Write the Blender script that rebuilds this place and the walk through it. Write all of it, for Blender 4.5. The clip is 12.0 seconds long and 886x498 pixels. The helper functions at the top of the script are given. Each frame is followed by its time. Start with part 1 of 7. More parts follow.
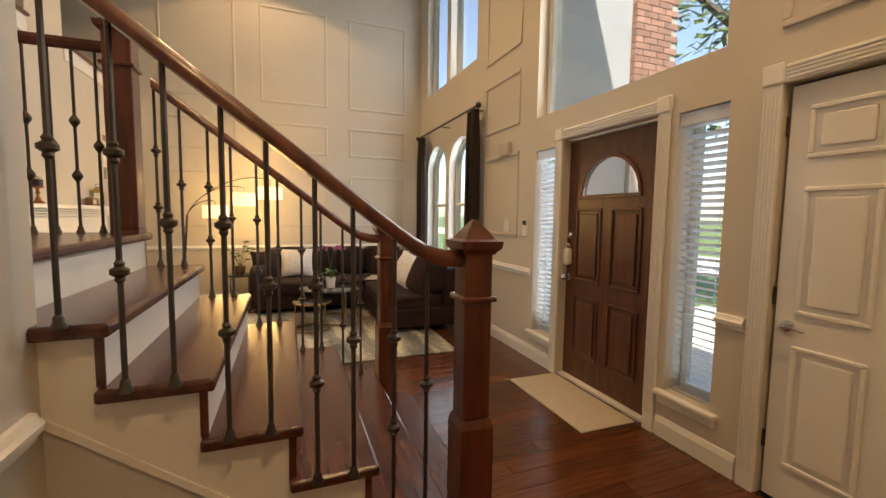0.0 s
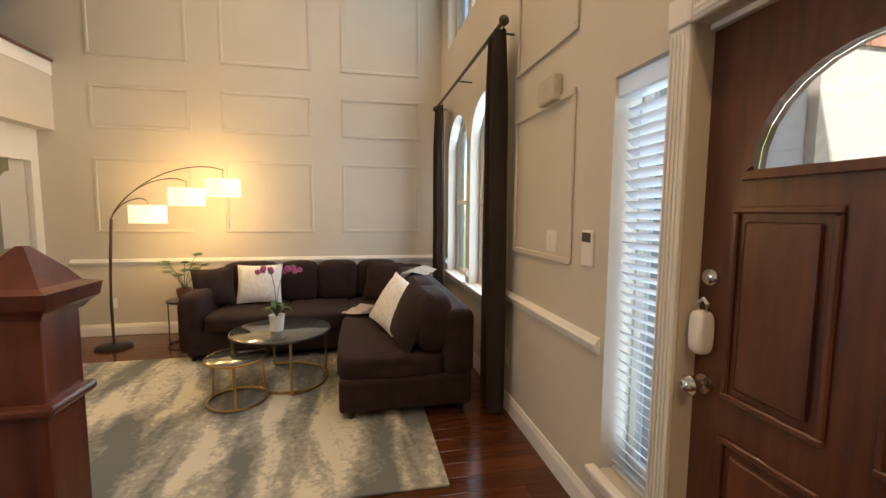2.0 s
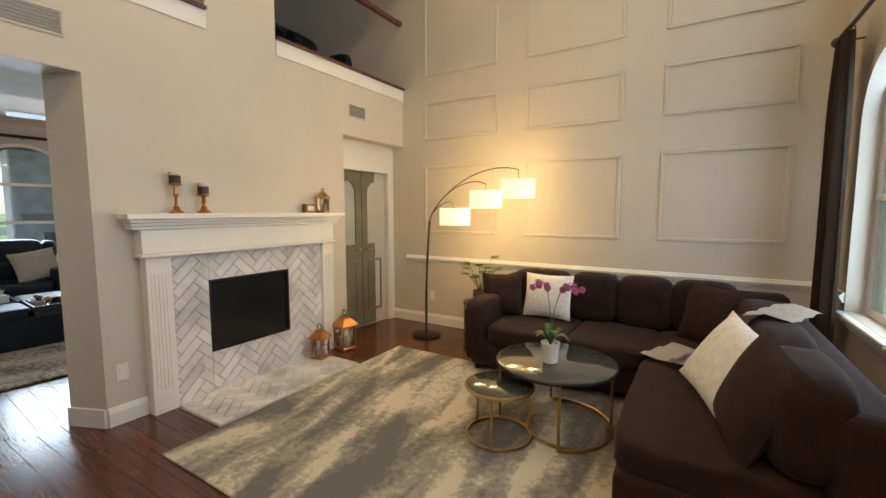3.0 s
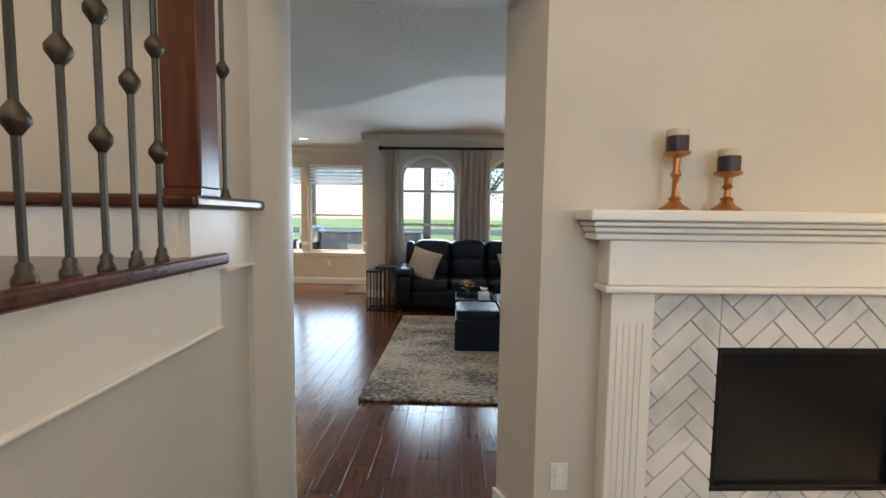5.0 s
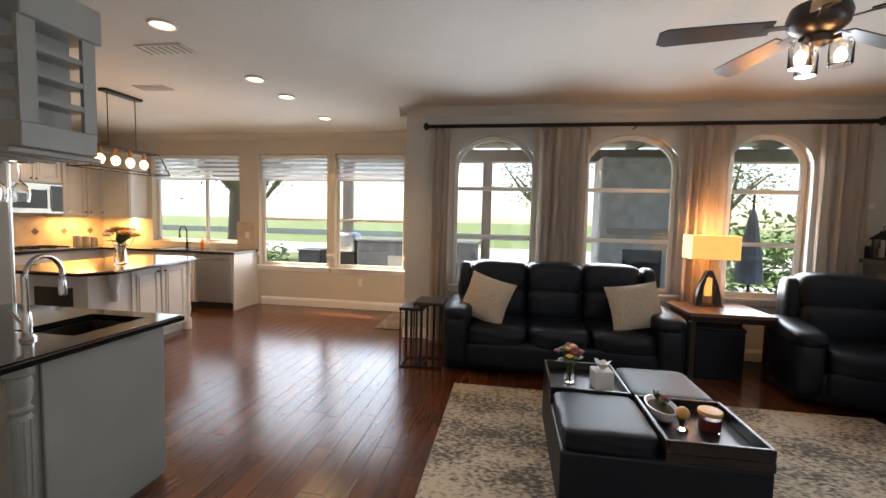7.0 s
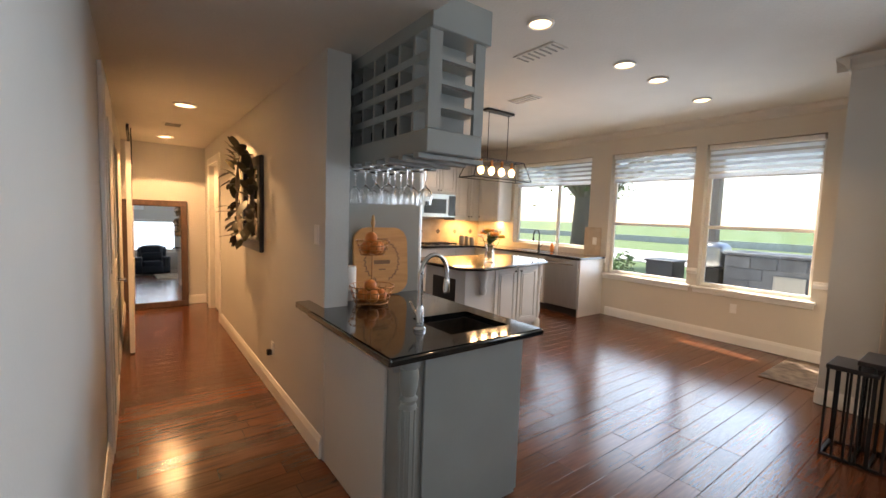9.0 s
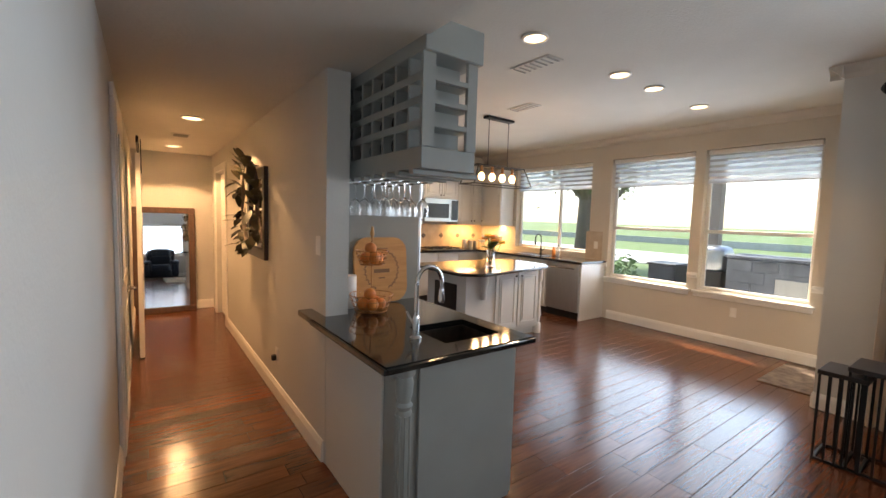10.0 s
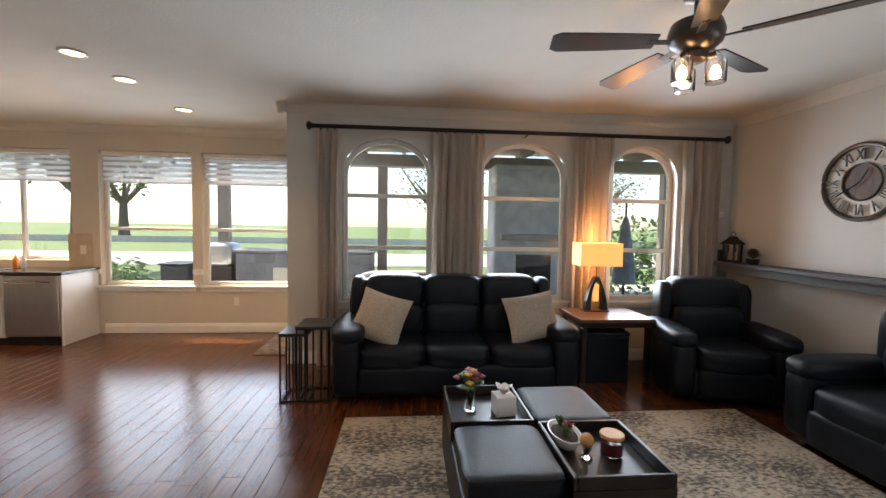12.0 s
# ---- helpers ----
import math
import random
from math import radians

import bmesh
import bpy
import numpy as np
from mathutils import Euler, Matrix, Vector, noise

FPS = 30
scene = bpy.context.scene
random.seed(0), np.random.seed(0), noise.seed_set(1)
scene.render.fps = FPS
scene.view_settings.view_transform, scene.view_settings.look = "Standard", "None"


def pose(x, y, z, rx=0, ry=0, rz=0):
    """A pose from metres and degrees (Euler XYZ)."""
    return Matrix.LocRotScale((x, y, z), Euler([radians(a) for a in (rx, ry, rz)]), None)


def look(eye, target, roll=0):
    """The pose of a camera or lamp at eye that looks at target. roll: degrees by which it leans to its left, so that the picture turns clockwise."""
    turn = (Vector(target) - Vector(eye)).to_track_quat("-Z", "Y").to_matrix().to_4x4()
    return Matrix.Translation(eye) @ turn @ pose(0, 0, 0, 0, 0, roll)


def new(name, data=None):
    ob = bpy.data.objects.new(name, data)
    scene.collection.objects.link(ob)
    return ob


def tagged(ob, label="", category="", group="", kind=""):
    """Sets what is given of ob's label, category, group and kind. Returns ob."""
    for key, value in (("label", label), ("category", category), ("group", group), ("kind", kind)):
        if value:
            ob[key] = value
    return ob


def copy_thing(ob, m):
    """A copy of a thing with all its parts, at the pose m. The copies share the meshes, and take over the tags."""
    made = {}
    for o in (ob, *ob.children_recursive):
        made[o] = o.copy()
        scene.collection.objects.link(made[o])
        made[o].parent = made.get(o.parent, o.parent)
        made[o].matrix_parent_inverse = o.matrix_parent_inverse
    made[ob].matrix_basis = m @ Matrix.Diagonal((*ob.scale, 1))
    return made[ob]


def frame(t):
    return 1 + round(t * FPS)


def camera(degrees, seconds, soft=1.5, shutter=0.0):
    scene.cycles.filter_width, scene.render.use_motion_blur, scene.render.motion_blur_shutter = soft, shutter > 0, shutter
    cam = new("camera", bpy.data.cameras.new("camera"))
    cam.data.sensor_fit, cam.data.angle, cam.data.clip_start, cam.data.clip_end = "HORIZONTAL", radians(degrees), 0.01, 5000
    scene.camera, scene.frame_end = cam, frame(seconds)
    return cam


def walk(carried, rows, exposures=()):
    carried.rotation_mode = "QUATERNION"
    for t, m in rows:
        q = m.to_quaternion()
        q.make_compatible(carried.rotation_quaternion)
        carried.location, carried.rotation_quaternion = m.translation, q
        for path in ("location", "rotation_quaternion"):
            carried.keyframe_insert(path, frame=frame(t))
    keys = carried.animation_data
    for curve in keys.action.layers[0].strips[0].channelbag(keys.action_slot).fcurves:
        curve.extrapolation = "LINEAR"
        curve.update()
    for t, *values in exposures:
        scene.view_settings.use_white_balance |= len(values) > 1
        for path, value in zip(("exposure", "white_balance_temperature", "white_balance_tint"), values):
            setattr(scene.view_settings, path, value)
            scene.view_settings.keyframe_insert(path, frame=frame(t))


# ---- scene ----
cam = camera(94.0, 12.0)
PATH = [
    (0, (0.000, 0.381, 1.398), (0.702, 2.247, 1.234), 0.8),
    (0.5, (0.258, 0.770, 1.423), (0.936, 2.644, 1.251), 0.8),
    (1, (0.594, 1.192, 1.427), (1.267, 3.067, 1.253), 0.5),
    (1.5, (0.889, 1.678, 1.444), (1.554, 3.556, 1.270), 0.6),
    (2, (1.158, 2.202, 1.448), (1.562, 4.153, 1.267), 0.4),
    (2.5, (1.314, 2.644, 1.480), (0.989, 4.608, 1.285), 0.3),
    (3, (1.286, 3.082, 1.465), (0.248, 4.782, 1.280), 0.0),
    (3.5, (1.071, 3.368, 1.459), (-0.547, 4.530, 1.279), -0.2),
    (3.7, (0.945, 3.487, 1.451), (-0.847, 4.358, 1.271), -0.2),
    (5.3, (-0.854, 3.756, 1.405), (-2.849, 3.770, 1.258), 0.8),
    (5.5, (-1.142, 3.759, 1.417), (-3.137, 3.746, 1.272), 0.8),
    (6, (-1.712, 3.736, 1.431), (-3.706, 3.696, 1.292), 1.3),
    (6.5, (-2.231, 3.697, 1.466), (-4.225, 3.637, 1.325), 1.3),
    (8.3, (-3.006, 3.234, 1.477), (-4.676, 2.142, 1.335), 1.8),
    (8.5, (-3.015, 3.204, 1.466), (-4.566, 1.949, 1.316), 1.8),
    (9, (-3.035, 3.156, 1.454), (-4.319, 1.630, 1.295), 2),
    (9.5, (-3.029, 3.176, 1.479), (-4.223, 1.581, 1.322), 1.8),
    (10, (-3.026, 3.250, 1.514), (-4.288, 1.706, 1.361), 1.7),
    (10.5, (-3.025, 3.355, 1.538), (-4.525, 2.043, 1.386), 1.4),
    (11, (-3.011, 3.486, 1.569), (-4.819, 2.642, 1.420), 1.6),
    (11.5, (-2.913, 3.606, 1.574), (-4.888, 3.323, 1.442), 1.8),
    (12, (-2.979, 3.661, 1.537), (-4.956, 3.942, 1.425), 0.9),
]
walk(cam, [(t, look(eye, target, roll)) for t, eye, target, roll in PATH],
     exposures=[(0.0, 1.38, 8100, 17), (1.0, 1.3, 8000, 16), (1.5, 1.38, 7900, 16), (2.0, 1.5, 7300, 14), (2.5, 1.4, 7700, 11), (3.5, 1.3, 6700, 11), (5.5, 1.4, 7200, 13), (6.5, 1.5, 8300, 21), (8.5, 1.55, 7900, 20), (9.5, 1.55, 7300, 16), (10.5, 1.55, 7900, 20), (11.0, 1.65, 8200, 21), (11.5, 1.55, 7900, 20), (12.0, 1.45, 8000, 20)])

# the rear rooms stand slightly turned to the front room
WING = pose(-0.9057, 0.225, 0, 0, 0, -3.357)


def into_wing(before):
    """Turns and shifts all top-level objects made since into the rear rooms' frame."""
    for ob in list(scene.objects):
        if ob.parent is None and ob not in before and ob is not cam:
            ob.matrix_basis = WING @ ob.matrix_basis


# ---- world, sun, lights ----
world = bpy.data.worlds.new("world")
scene.world = world
world.use_nodes = True
wn = world.node_tree.nodes
sky = wn.new("ShaderNodeTexSky")
sky.sky_type, sky.sun_disc = "NISHITA", False
sky.sun_elevation, sky.sun_rotation = radians(55), radians(209)
wn["Background"].inputs["Strength"].default_value = 0.15
world.node_tree.links.new(sky.outputs["Color"], wn["Background"].inputs["Color"])


def lamp(name, kind, m, energy, color=(1, 1, 1), size=0.1, size_y=None, spread=None):
    d = bpy.data.lights.new(name, kind)
    d.energy, d.color = energy, color
    if kind == "AREA":
        d.size = size
        if size_y:
            d.shape, d.size_y = "RECTANGLE", size_y
        if spread:
            d.spread = radians(spread)
    elif kind == "SUN":
        d.angle = radians(0.5)
    else:
        d.shadow_soft_size = size
    ob = new(name, d)
    ob.matrix_world = m
    return ob


sun_from = Vector((-0.30, -0.55, 0.9))
lamp("sun", "SUN", look(sun_from * 10, (0, 0, 0)), 5.0, (1.0, 0.95, 0.86))
WARM = (1.0, 0.62, 0.30)
LAMPLIGHT = (1.0, 0.66, 0.24)
DAY = (0.56, 0.77, 1.0)
# daylight standing in the window openings
for y in (-0.28, 0.97):
    lamp("daylight_nook", "AREA", WING @ look((-8.14, y, 1.5), (0, y, 1.5)), 7.5, DAY, 1.1, 1.7, 120)
lamp("daylight_sink", "AREA", WING @ look((-8.14, -2.0, 1.7), (0, -2.0, 1.7)), 6, DAY, 1.5, 1.3, 120)
for y in (3.07, 4.6, 5.98):
    lamp("daylight_arch", "AREA", WING @ look((-6.9, y, 1.55), (0, y, 1.55)), 12, DAY, 0.85, 1.5, 115)
lamp("daylight_side", "AREA", WING @ look((-2.85, 7.09, 1.4), (-2.85, 3.0, 1.4)), 6, DAY, 1.2, 1.0)
lamp("daylight_transom", "AREA", look((2.30, 2.9, 3.15), (-2, 2.9, 3.15)), 16, (0.85, 0.93, 1.0), 1.6, 1.4)
lamp("daylight_high_a", "AREA", look((2.31, 6.1, 4.2), (-2, 6.1, 4.2)), 10, DAY, 1.7, 1.6)
lamp("daylight_front_arch_a", "AREA", look((2.31, 6.63, 1.6), (0, 6.63, 1.6)), 6, DAY, 0.7, 1.6)
lamp("daylight_front_arch_b", "AREA", look((2.31, 5.67, 1.6), (0, 5.67, 1.6)), 6, DAY, 0.7, 1.6)
lamp("daylight_sidelight_a", "AREA", look((2.355, 2.12, 1.2), (0, 2.12, 1.2)), 0.5, DAY, 0.26, 1.6)
lamp("daylight_sidelight_b", "AREA", look((2.355, 3.65, 1.2), (0, 3.65, 1.2)), 1.6, DAY, 0.26, 1.6)

# ---- materials ----
def material(name, color, rough=0.5, metal=0.0, color2=None, scale=6.0, detail=4.0, stretch=(1, 1, 1),
             bump=0.0, bump_scale=60.0, coat=0.0, sheen=0.0, contrast=(0.35, 0.65), random=0.0, transmission=0.0, emit=None, emit_strength=0.0):
    m = bpy.data.materials.new(name)
    m.use_nodes = True
    n, l = m.node_tree.nodes, m.node_tree.links
    b = n["Principled BSDF"]
    b.inputs["Roughness"].default_value = rough
    b.inputs["Metallic"].default_value = metal
    b.inputs["Coat Weight"].default_value = coat
    b.inputs["Coat Roughness"].default_value = 0.12
    b.inputs["Sheen Weight"].default_value = sheen
    b.inputs["Transmission Weight"].default_value = transmission
    if emit:
        b.inputs["Emission Color"].default_value = (*emit, 1)
        b.inputs["Emission Strength"].default_value = emit_strength
    c2 = color2 or tuple(c * 0.86 for c in color)
    tc = n.new("ShaderNodeTexCoord")
    mp = n.new("ShaderNodeMapping")
    mp.inputs["Scale"].default_value = stretch
    l.new(tc.outputs["Object"], mp.inputs["Vector"])
    nz = n.new("ShaderNodeTexNoise")
    nz.inputs["Scale"].default_value, nz.inputs["Detail"].default_value = scale, detail
    l.new(mp.outputs["Vector"], nz.inputs["Vector"])
    ramp = n.new("ShaderNodeValToRGB")
    ramp.color_ramp.elements[0].position, ramp.color_ramp.elements[1].position = contrast
    ramp.color_ramp.elements[0].color, ramp.color_ramp.elements[1].color = (*c2, 1), (*color, 1)
    l.new(nz.outputs["Fac"], ramp.inputs["Fac"])
    out = ramp.outputs["Color"]
    if random:
        info = n.new("ShaderNodeObjectInfo")
        mr = n.new("ShaderNodeMapRange")
        mr.inputs["To Min"].default_value, mr.inputs["To Max"].default_value = 1 - random, 1 + random
        l.new(info.outputs["Random"], mr.inputs["Value"])
        hsv = n.new("ShaderNodeHueSaturation")
        l.new(mr.outputs["Result"], hsv.inputs["Value"])
        l.new(out, hsv.inputs["Color"])
        out = hsv.outputs["Color"]
    l.new(out, b.inputs["Base Color"])
    if bump:
        nb = n.new("ShaderNodeTexNoise")
        nb.inputs["Scale"].default_value, nb.inputs["Detail"].default_value = bump_scale, 3
        l.new(mp.outputs["Vector"], nb.inputs["Vector"])
        bp = n.new("ShaderNodeBump")
        bp.inputs["Strength"].default_value, bp.inputs["Distance"].default_value = bump, 0.01
        l.new(nb.outputs["Fac"], bp.inputs["Height"])
        l.new(bp.outputs["Normal"], b.inputs["Normal"])
        if coat:
            l.new(bp.outputs["Normal"], b.inputs["Coat Normal"])
    return m


M = {}
M["wall"] = material("wall_paint", (0.60, 0.55, 0.47), 0.55, color2=(0.57, 0.52, 0.445), scale=1.5, bump=0.12, bump_scale=90)
M["wall_grey"] = material("grey_wall_paint", (0.56, 0.545, 0.51), 0.5, color2=(0.53, 0.515, 0.48), scale=1.5, bump=0.10, bump_scale=90)
M["ceiling"] = material("ceiling_paint", (0.60, 0.57, 0.515), 0.8, color2=(0.57, 0.54, 0.485), scale=2, bump=0.25, bump_scale=45)
M["white"] = material("white_trim_paint", (0.80, 0.78, 0.74), 0.32, color2=(0.76, 0.74, 0.69), scale=3, bump=0.03, bump_scale=30)
M["cabinet"] = material("cabinet_paint", (0.66, 0.65, 0.63), 0.38, color2=(0.62, 0.61, 0.59), scale=3, bump=0.03)
M["grey_cabinet"] = material("grey_cabinet_paint", (0.29, 0.305, 0.29), 0.4, color2=(0.265, 0.28, 0.265), scale=3, bump=0.03)
M["plank"] = material("hardwood_plank", (0.140, 0.045, 0.0175), 0.17, color2=(0.070, 0.020, 0.008), scale=3.0, detail=8, stretch=(1.2, 14, 14),
                      bump=0.08, bump_scale=9, coat=0.05, random=0.28, contrast=(0.3, 0.75))
M["plank_gap"] = material("floor_joint", (0.035, 0.014, 0.008), 0.6)
M["cherry"] = material("dark_cherry_wood", (0.135, 0.036, 0.018), 0.28, color2=(0.062, 0.015, 0.009), scale=3, detail=8, stretch=(8, 8, 1.0), bump=0.04, bump_scale=40, coat=0.3)
M["tread"] = material("dark_tread_wood", (0.105, 0.030, 0.017), 0.26, color2=(0.05, 0.014, 0.009), scale=3, detail=8, stretch=(8, 1.0, 8), bump=0.05, bump_scale=30, coat=0.3)
M["door"] = material("mahogany_door", (0.125, 0.038, 0.017), 0.33, color2=(0.065, 0.019, 0.010), scale=4, detail=8, stretch=(6, 6, 0.7), bump=0.10, bump_scale=40, coat=0.2)
M["iron"] = material("dark_bronze_iron", (0.10, 0.085, 0.072), 0.42, 0.85, scale=20, bump=0.1)
M["black"] = material("black_metal", (0.018, 0.017, 0.017), 0.42, 0.5, scale=20)
M["glass"] = material("clear_glass", (1, 1, 1), 0.0, transmission=1.0, color2=(1, 1, 1))
# blue tint in the glass stands in for the cool haze outdoors
M["pane"] = material("window_glass", (0.80, 0.92, 1.0), 0.0, transmission=1.0, color2=(0.80, 0.92, 1.0))
M["sink_dark"] = material("dark_bronze_sink", (0.085, 0.068, 0.055), 0.38, 0.6, color2=(0.06, 0.048, 0.04), scale=20)
# slate grey made extra dark: the ledge's shadow is in this colour
M["slate_shadow"] = material("slate_grey_with_shadow", (0.085, 0.09, 0.095), 0.7, color2=(0.095, 0.10, 0.105), scale=4, bump=0.03)
# porch siding lightened in colour, in place of daylight falling on it
M["facade"] = material("brightened_siding", (0.36, 0.37, 0.39), 0.8, color2=(0.31, 0.32, 0.34), scale=2, bump=0.1)
M["mirror"] = material("mirror_glass", (0.86, 0.87, 0.87), 0.02, 1.0, color2=(0.86, 0.87, 0.87))
M["chrome"] = material("brushed_chrome", (0.72, 0.72, 0.72), 0.14, 1.0, scale=30)
M["steel"] = material("stainless_steel", (0.50, 0.50, 0.49), 0.28, 1.0, color2=(0.44, 0.44, 0.43), scale=3, stretch=(40, 40, 1), bump=0.02)
M["granite"] = material("black_granite", (0.022, 0.021, 0.020), 0.07, color2=(0.008, 0.008, 0.008), scale=160, detail=2, contrast=(0.45, 0.75), coat=0.4)
M["marble"] = material("white_marble_tile", (0.72, 0.71, 0.70), 0.22, color2=(0.40, 0.405, 0.41), scale=3.5, detail=9, contrast=(0.30, 0.56), random=0.10)
M["grout"] = material("pale_grout", (0.50, 0.49, 0.475), 0.8)
M["firebox"] = material("firebox_black", (0.012, 0.012, 0.013), 0.25, scale=10)
M["sofa_brown"] = material("dark_brown_microfibre", (0.028, 0.0125, 0.011), 0.85, color2=(0.018, 0.008, 0.0075), scale=9, bump=0.2, bump_scale=120, sheen=0.02)
M["leather"] = material("black_leather", (0.006, 0.010, 0.017), 0.40, color2=(0.004, 0.007, 0.012), scale=8, bump=0.22, bump_scale=150)
for soft in ("leather", "sofa_brown"):
    M[soft].node_tree.nodes["Principled BSDF"].inputs["Specular IOR Level"].default_value = 0.28
M["beige"] = material("beige_woven_fabric", (0.47, 0.40, 0.33), 0.9, color2=(0.38, 0.32, 0.26), scale=60, bump=0.3, bump_scale=220)
M["cream"] = material("cream_knit_fabric", (0.68, 0.62, 0.53), 0.9, color2=(0.58, 0.52, 0.44), scale=40, bump=0.35, bump_scale=160)
M["fluffy"] = material("white_fluffy_fabric", (0.80, 0.78, 0.76), 0.95, color2=(0.68, 0.66, 0.64), scale=30, bump=0.6, bump_scale=90)
M["curtain_dark"] = material("dark_brown_curtain", (0.075, 0.052, 0.042), 0.8, color2=(0.055, 0.037, 0.030), scale=14, stretch=(1, 1, 0.15), bump=0.1, bump_scale=140)
M["curtain_taupe"] = material("taupe_curtain", (0.70, 0.62, 0.55), 0.85, color2=(0.61, 0.54, 0.475), scale=14, stretch=(1, 1, 0.15), bump=0.12, bump_scale=160)


def rug_material(name, light, dark, big, fine, big_stretch, fine_stretch, edge, distort, share, turn):
    """A woven rug: broad drifting patches broken up by a fine directional weave."""
    m = bpy.data.materials.new(name)
    m.use_nodes = True
    n, l = m.node_tree.nodes, m.node_tree.links
    tc = n.new("ShaderNodeTexCoord")

    def field(scale, stretch, detail, warp, turn):
        mp = n.new("ShaderNodeMapping")
        mp.vector_type = "TEXTURE"
        mp.inputs["Scale"].default_value = stretch
        mp.inputs["Rotation"].default_value = (0, 0, radians(turn))
        l.new(tc.outputs["Object"], mp.inputs["Vector"])
        nz = n.new("ShaderNodeTexNoise")
        nz.inputs["Scale"].default_value, nz.inputs["Detail"].default_value, nz.inputs["Distortion"].default_value = scale, detail, warp
        l.new(mp.outputs["Vector"], nz.inputs["Vector"])
        return nz.outputs["Fac"]
    a = field(big, big_stretch, 7, distort, turn)
    c = field(fine, fine_stretch, 8, 0.3, 0)
    mix = n.new("ShaderNodeMix")
    mix.inputs["Factor"].default_value = share
    l.new(a, mix.inputs["A"])
    l.new(c, mix.inputs["B"])
    ramp = n.new("ShaderNodeValToRGB")
    e = ramp.color_ramp.elements
    e[0].position, e[0].color = edge[0], (*dark, 1)
    e[1].position, e[1].color = edge[2], (*light, 1)
    k = e.new(edge[1])
    k.color = (*[0.55 * p + 0.45 * q for p, q in zip(dark, light)], 1)
    l.new(mix.outputs["Result"], ramp.inputs["Fac"])
    b = n["Principled BSDF"]
    b.inputs["Roughness"].default_value = 0.95
    l.new(ramp.outputs["Color"], b.inputs["Base Color"])
    pile = field(160, (1, 1, 1), 3, 0, 0)
    bp = n.new("ShaderNodeBump")
    bp.inputs["Strength"].default_value, bp.inputs["Distance"].default_value = 0.6, 0.008
    l.new(pile, bp.inputs["Height"])
    l.new(bp.outputs["Normal"], b.inputs["Normal"])
    return m


M["rug_front"] = rug_material("grey_ivory_abstract_rug", (0.62, 0.57, 0.45), (0.145, 0.15, 0.14), 1.7, 30, (0.50, 1.7, 1), (1, 1, 1), (0.43, 0.535, 0.585), 0.5, 0.20, 6)
M["rug_living"] = rug_material("ivory_grey_distressed_rug", (0.49, 0.41, 0.315), (0.09, 0.08, 0.07), 2.2, 34, (0.8, 1.3, 1), (0.65, 1.25, 1), (0.42, 0.485, 0.55), 0, 0.55, 0)
M["mat"] = material("cream_ribbed_mat", (0.62, 0.55, 0.44), 0.95, color2=(0.52, 0.45, 0.35), scale=20, stretch=(1, 12, 1), bump=0.5, bump_scale=60)
M["mat_dark"] = material("brown_door_mat", (0.20, 0.15, 0.11), 0.95, color2=(0.09, 0.065, 0.05), scale=12, bump=0.5, bump_scale=90)
M["blind"] = material("white_blind_slat", (0.80, 0.80, 0.79), 0.4, color2=(0.77, 0.77, 0.76))
bn, bl = M["blind"].node_tree.nodes, M["blind"].node_tree.links
thin = bn.new("ShaderNodeBsdfTranslucent")
thin.inputs["Color"].default_value = (0.85, 0.88, 0.92, 1)
both = bn.new("ShaderNodeMixShader")
both.inputs["Fac"].default_value = 0.4
bl.new(bn["Principled BSDF"].outputs[0], both.inputs[1])
bl.new(thin.outputs[0], both.inputs[2])
bl.new(both.outputs[0], bn["Material Output"].inputs["Surface"])
M["shade_fabric"] = M["blind"].copy()
M["shade_fabric"].name = "white_shade_fabric"
M["shade_fabric"].node_tree.nodes["Mix Shader"].inputs["Fac"].default_value = 0.88
M["plastic"] = material("white_plastic", (0.76, 0.74, 0.70), 0.35, color2=(0.74, 0.72, 0.68))
M["tile"] = material("beige_stone_tile", (0.52, 0.43, 0.33), 0.4, color2=(0.43, 0.345, 0.26), scale=7, bump=0.08, random=0.07)
M["diamond"] = material("dark_accent_tile", (0.10, 0.085, 0.075), 0.3)
M["shade"] = material("lit_lamp_shade", (0.85, 0.78, 0.66), 0.8, emit=(1.0, 0.70, 0.34), emit_strength=0.62)
M["shade_amber"] = material("amber_lit_shade", (0.70, 0.50, 0.28), 0.8, emit=(1.0, 0.48, 0.13), emit_strength=0.38)
M["bulb"] = material("warm_bulb", (1, 0.9, 0.7), 0.3, emit=(1.0, 0.62, 0.26), emit_strength=3.5)
M["lens"] = material("downlight_lens", (1, 0.95, 0.85), 0.3, emit=(1.0, 0.72, 0.42), emit_strength=2.6)
M["gold"] = material("antique_gold_metal", (0.50, 0.33, 0.14), 0.3, 0.95, color2=(0.40, 0.25, 0.10), scale=12)
M["copper"] = material("copper_metal", (0.55, 0.25, 0.10), 0.35, 0.9, scale=12)
M["leaf"] = material("green_leaf", (0.075, 0.15, 0.045), 0.45, color2=(0.035, 0.085, 0.022), scale=12)
# lighter copy of the leaf green, with sunlight put into the colour
M["hedge_leaf"] = material("sunlit_shrub_leaf", (0.15, 0.26, 0.10), 0.5, color2=(0.08, 0.16, 0.055), scale=3)
M["leaf_dark"] = material("dark_olive_leaf", (0.045, 0.05, 0.022), 0.45, color2=(0.075, 0.05, 0.02), scale=6)
M["pink"] = material("pink_petal", (0.50, 0.13, 0.33), 0.6, color2=(0.36, 0.07, 0.22), scale=40)
M["petal_white"] = material("white_petal", (0.80, 0.78, 0.70), 0.6)
M["petal_yellow"] = material("yellow_petal", (0.75, 0.48, 0.08), 0.6, color2=(0.62, 0.30, 0.05))
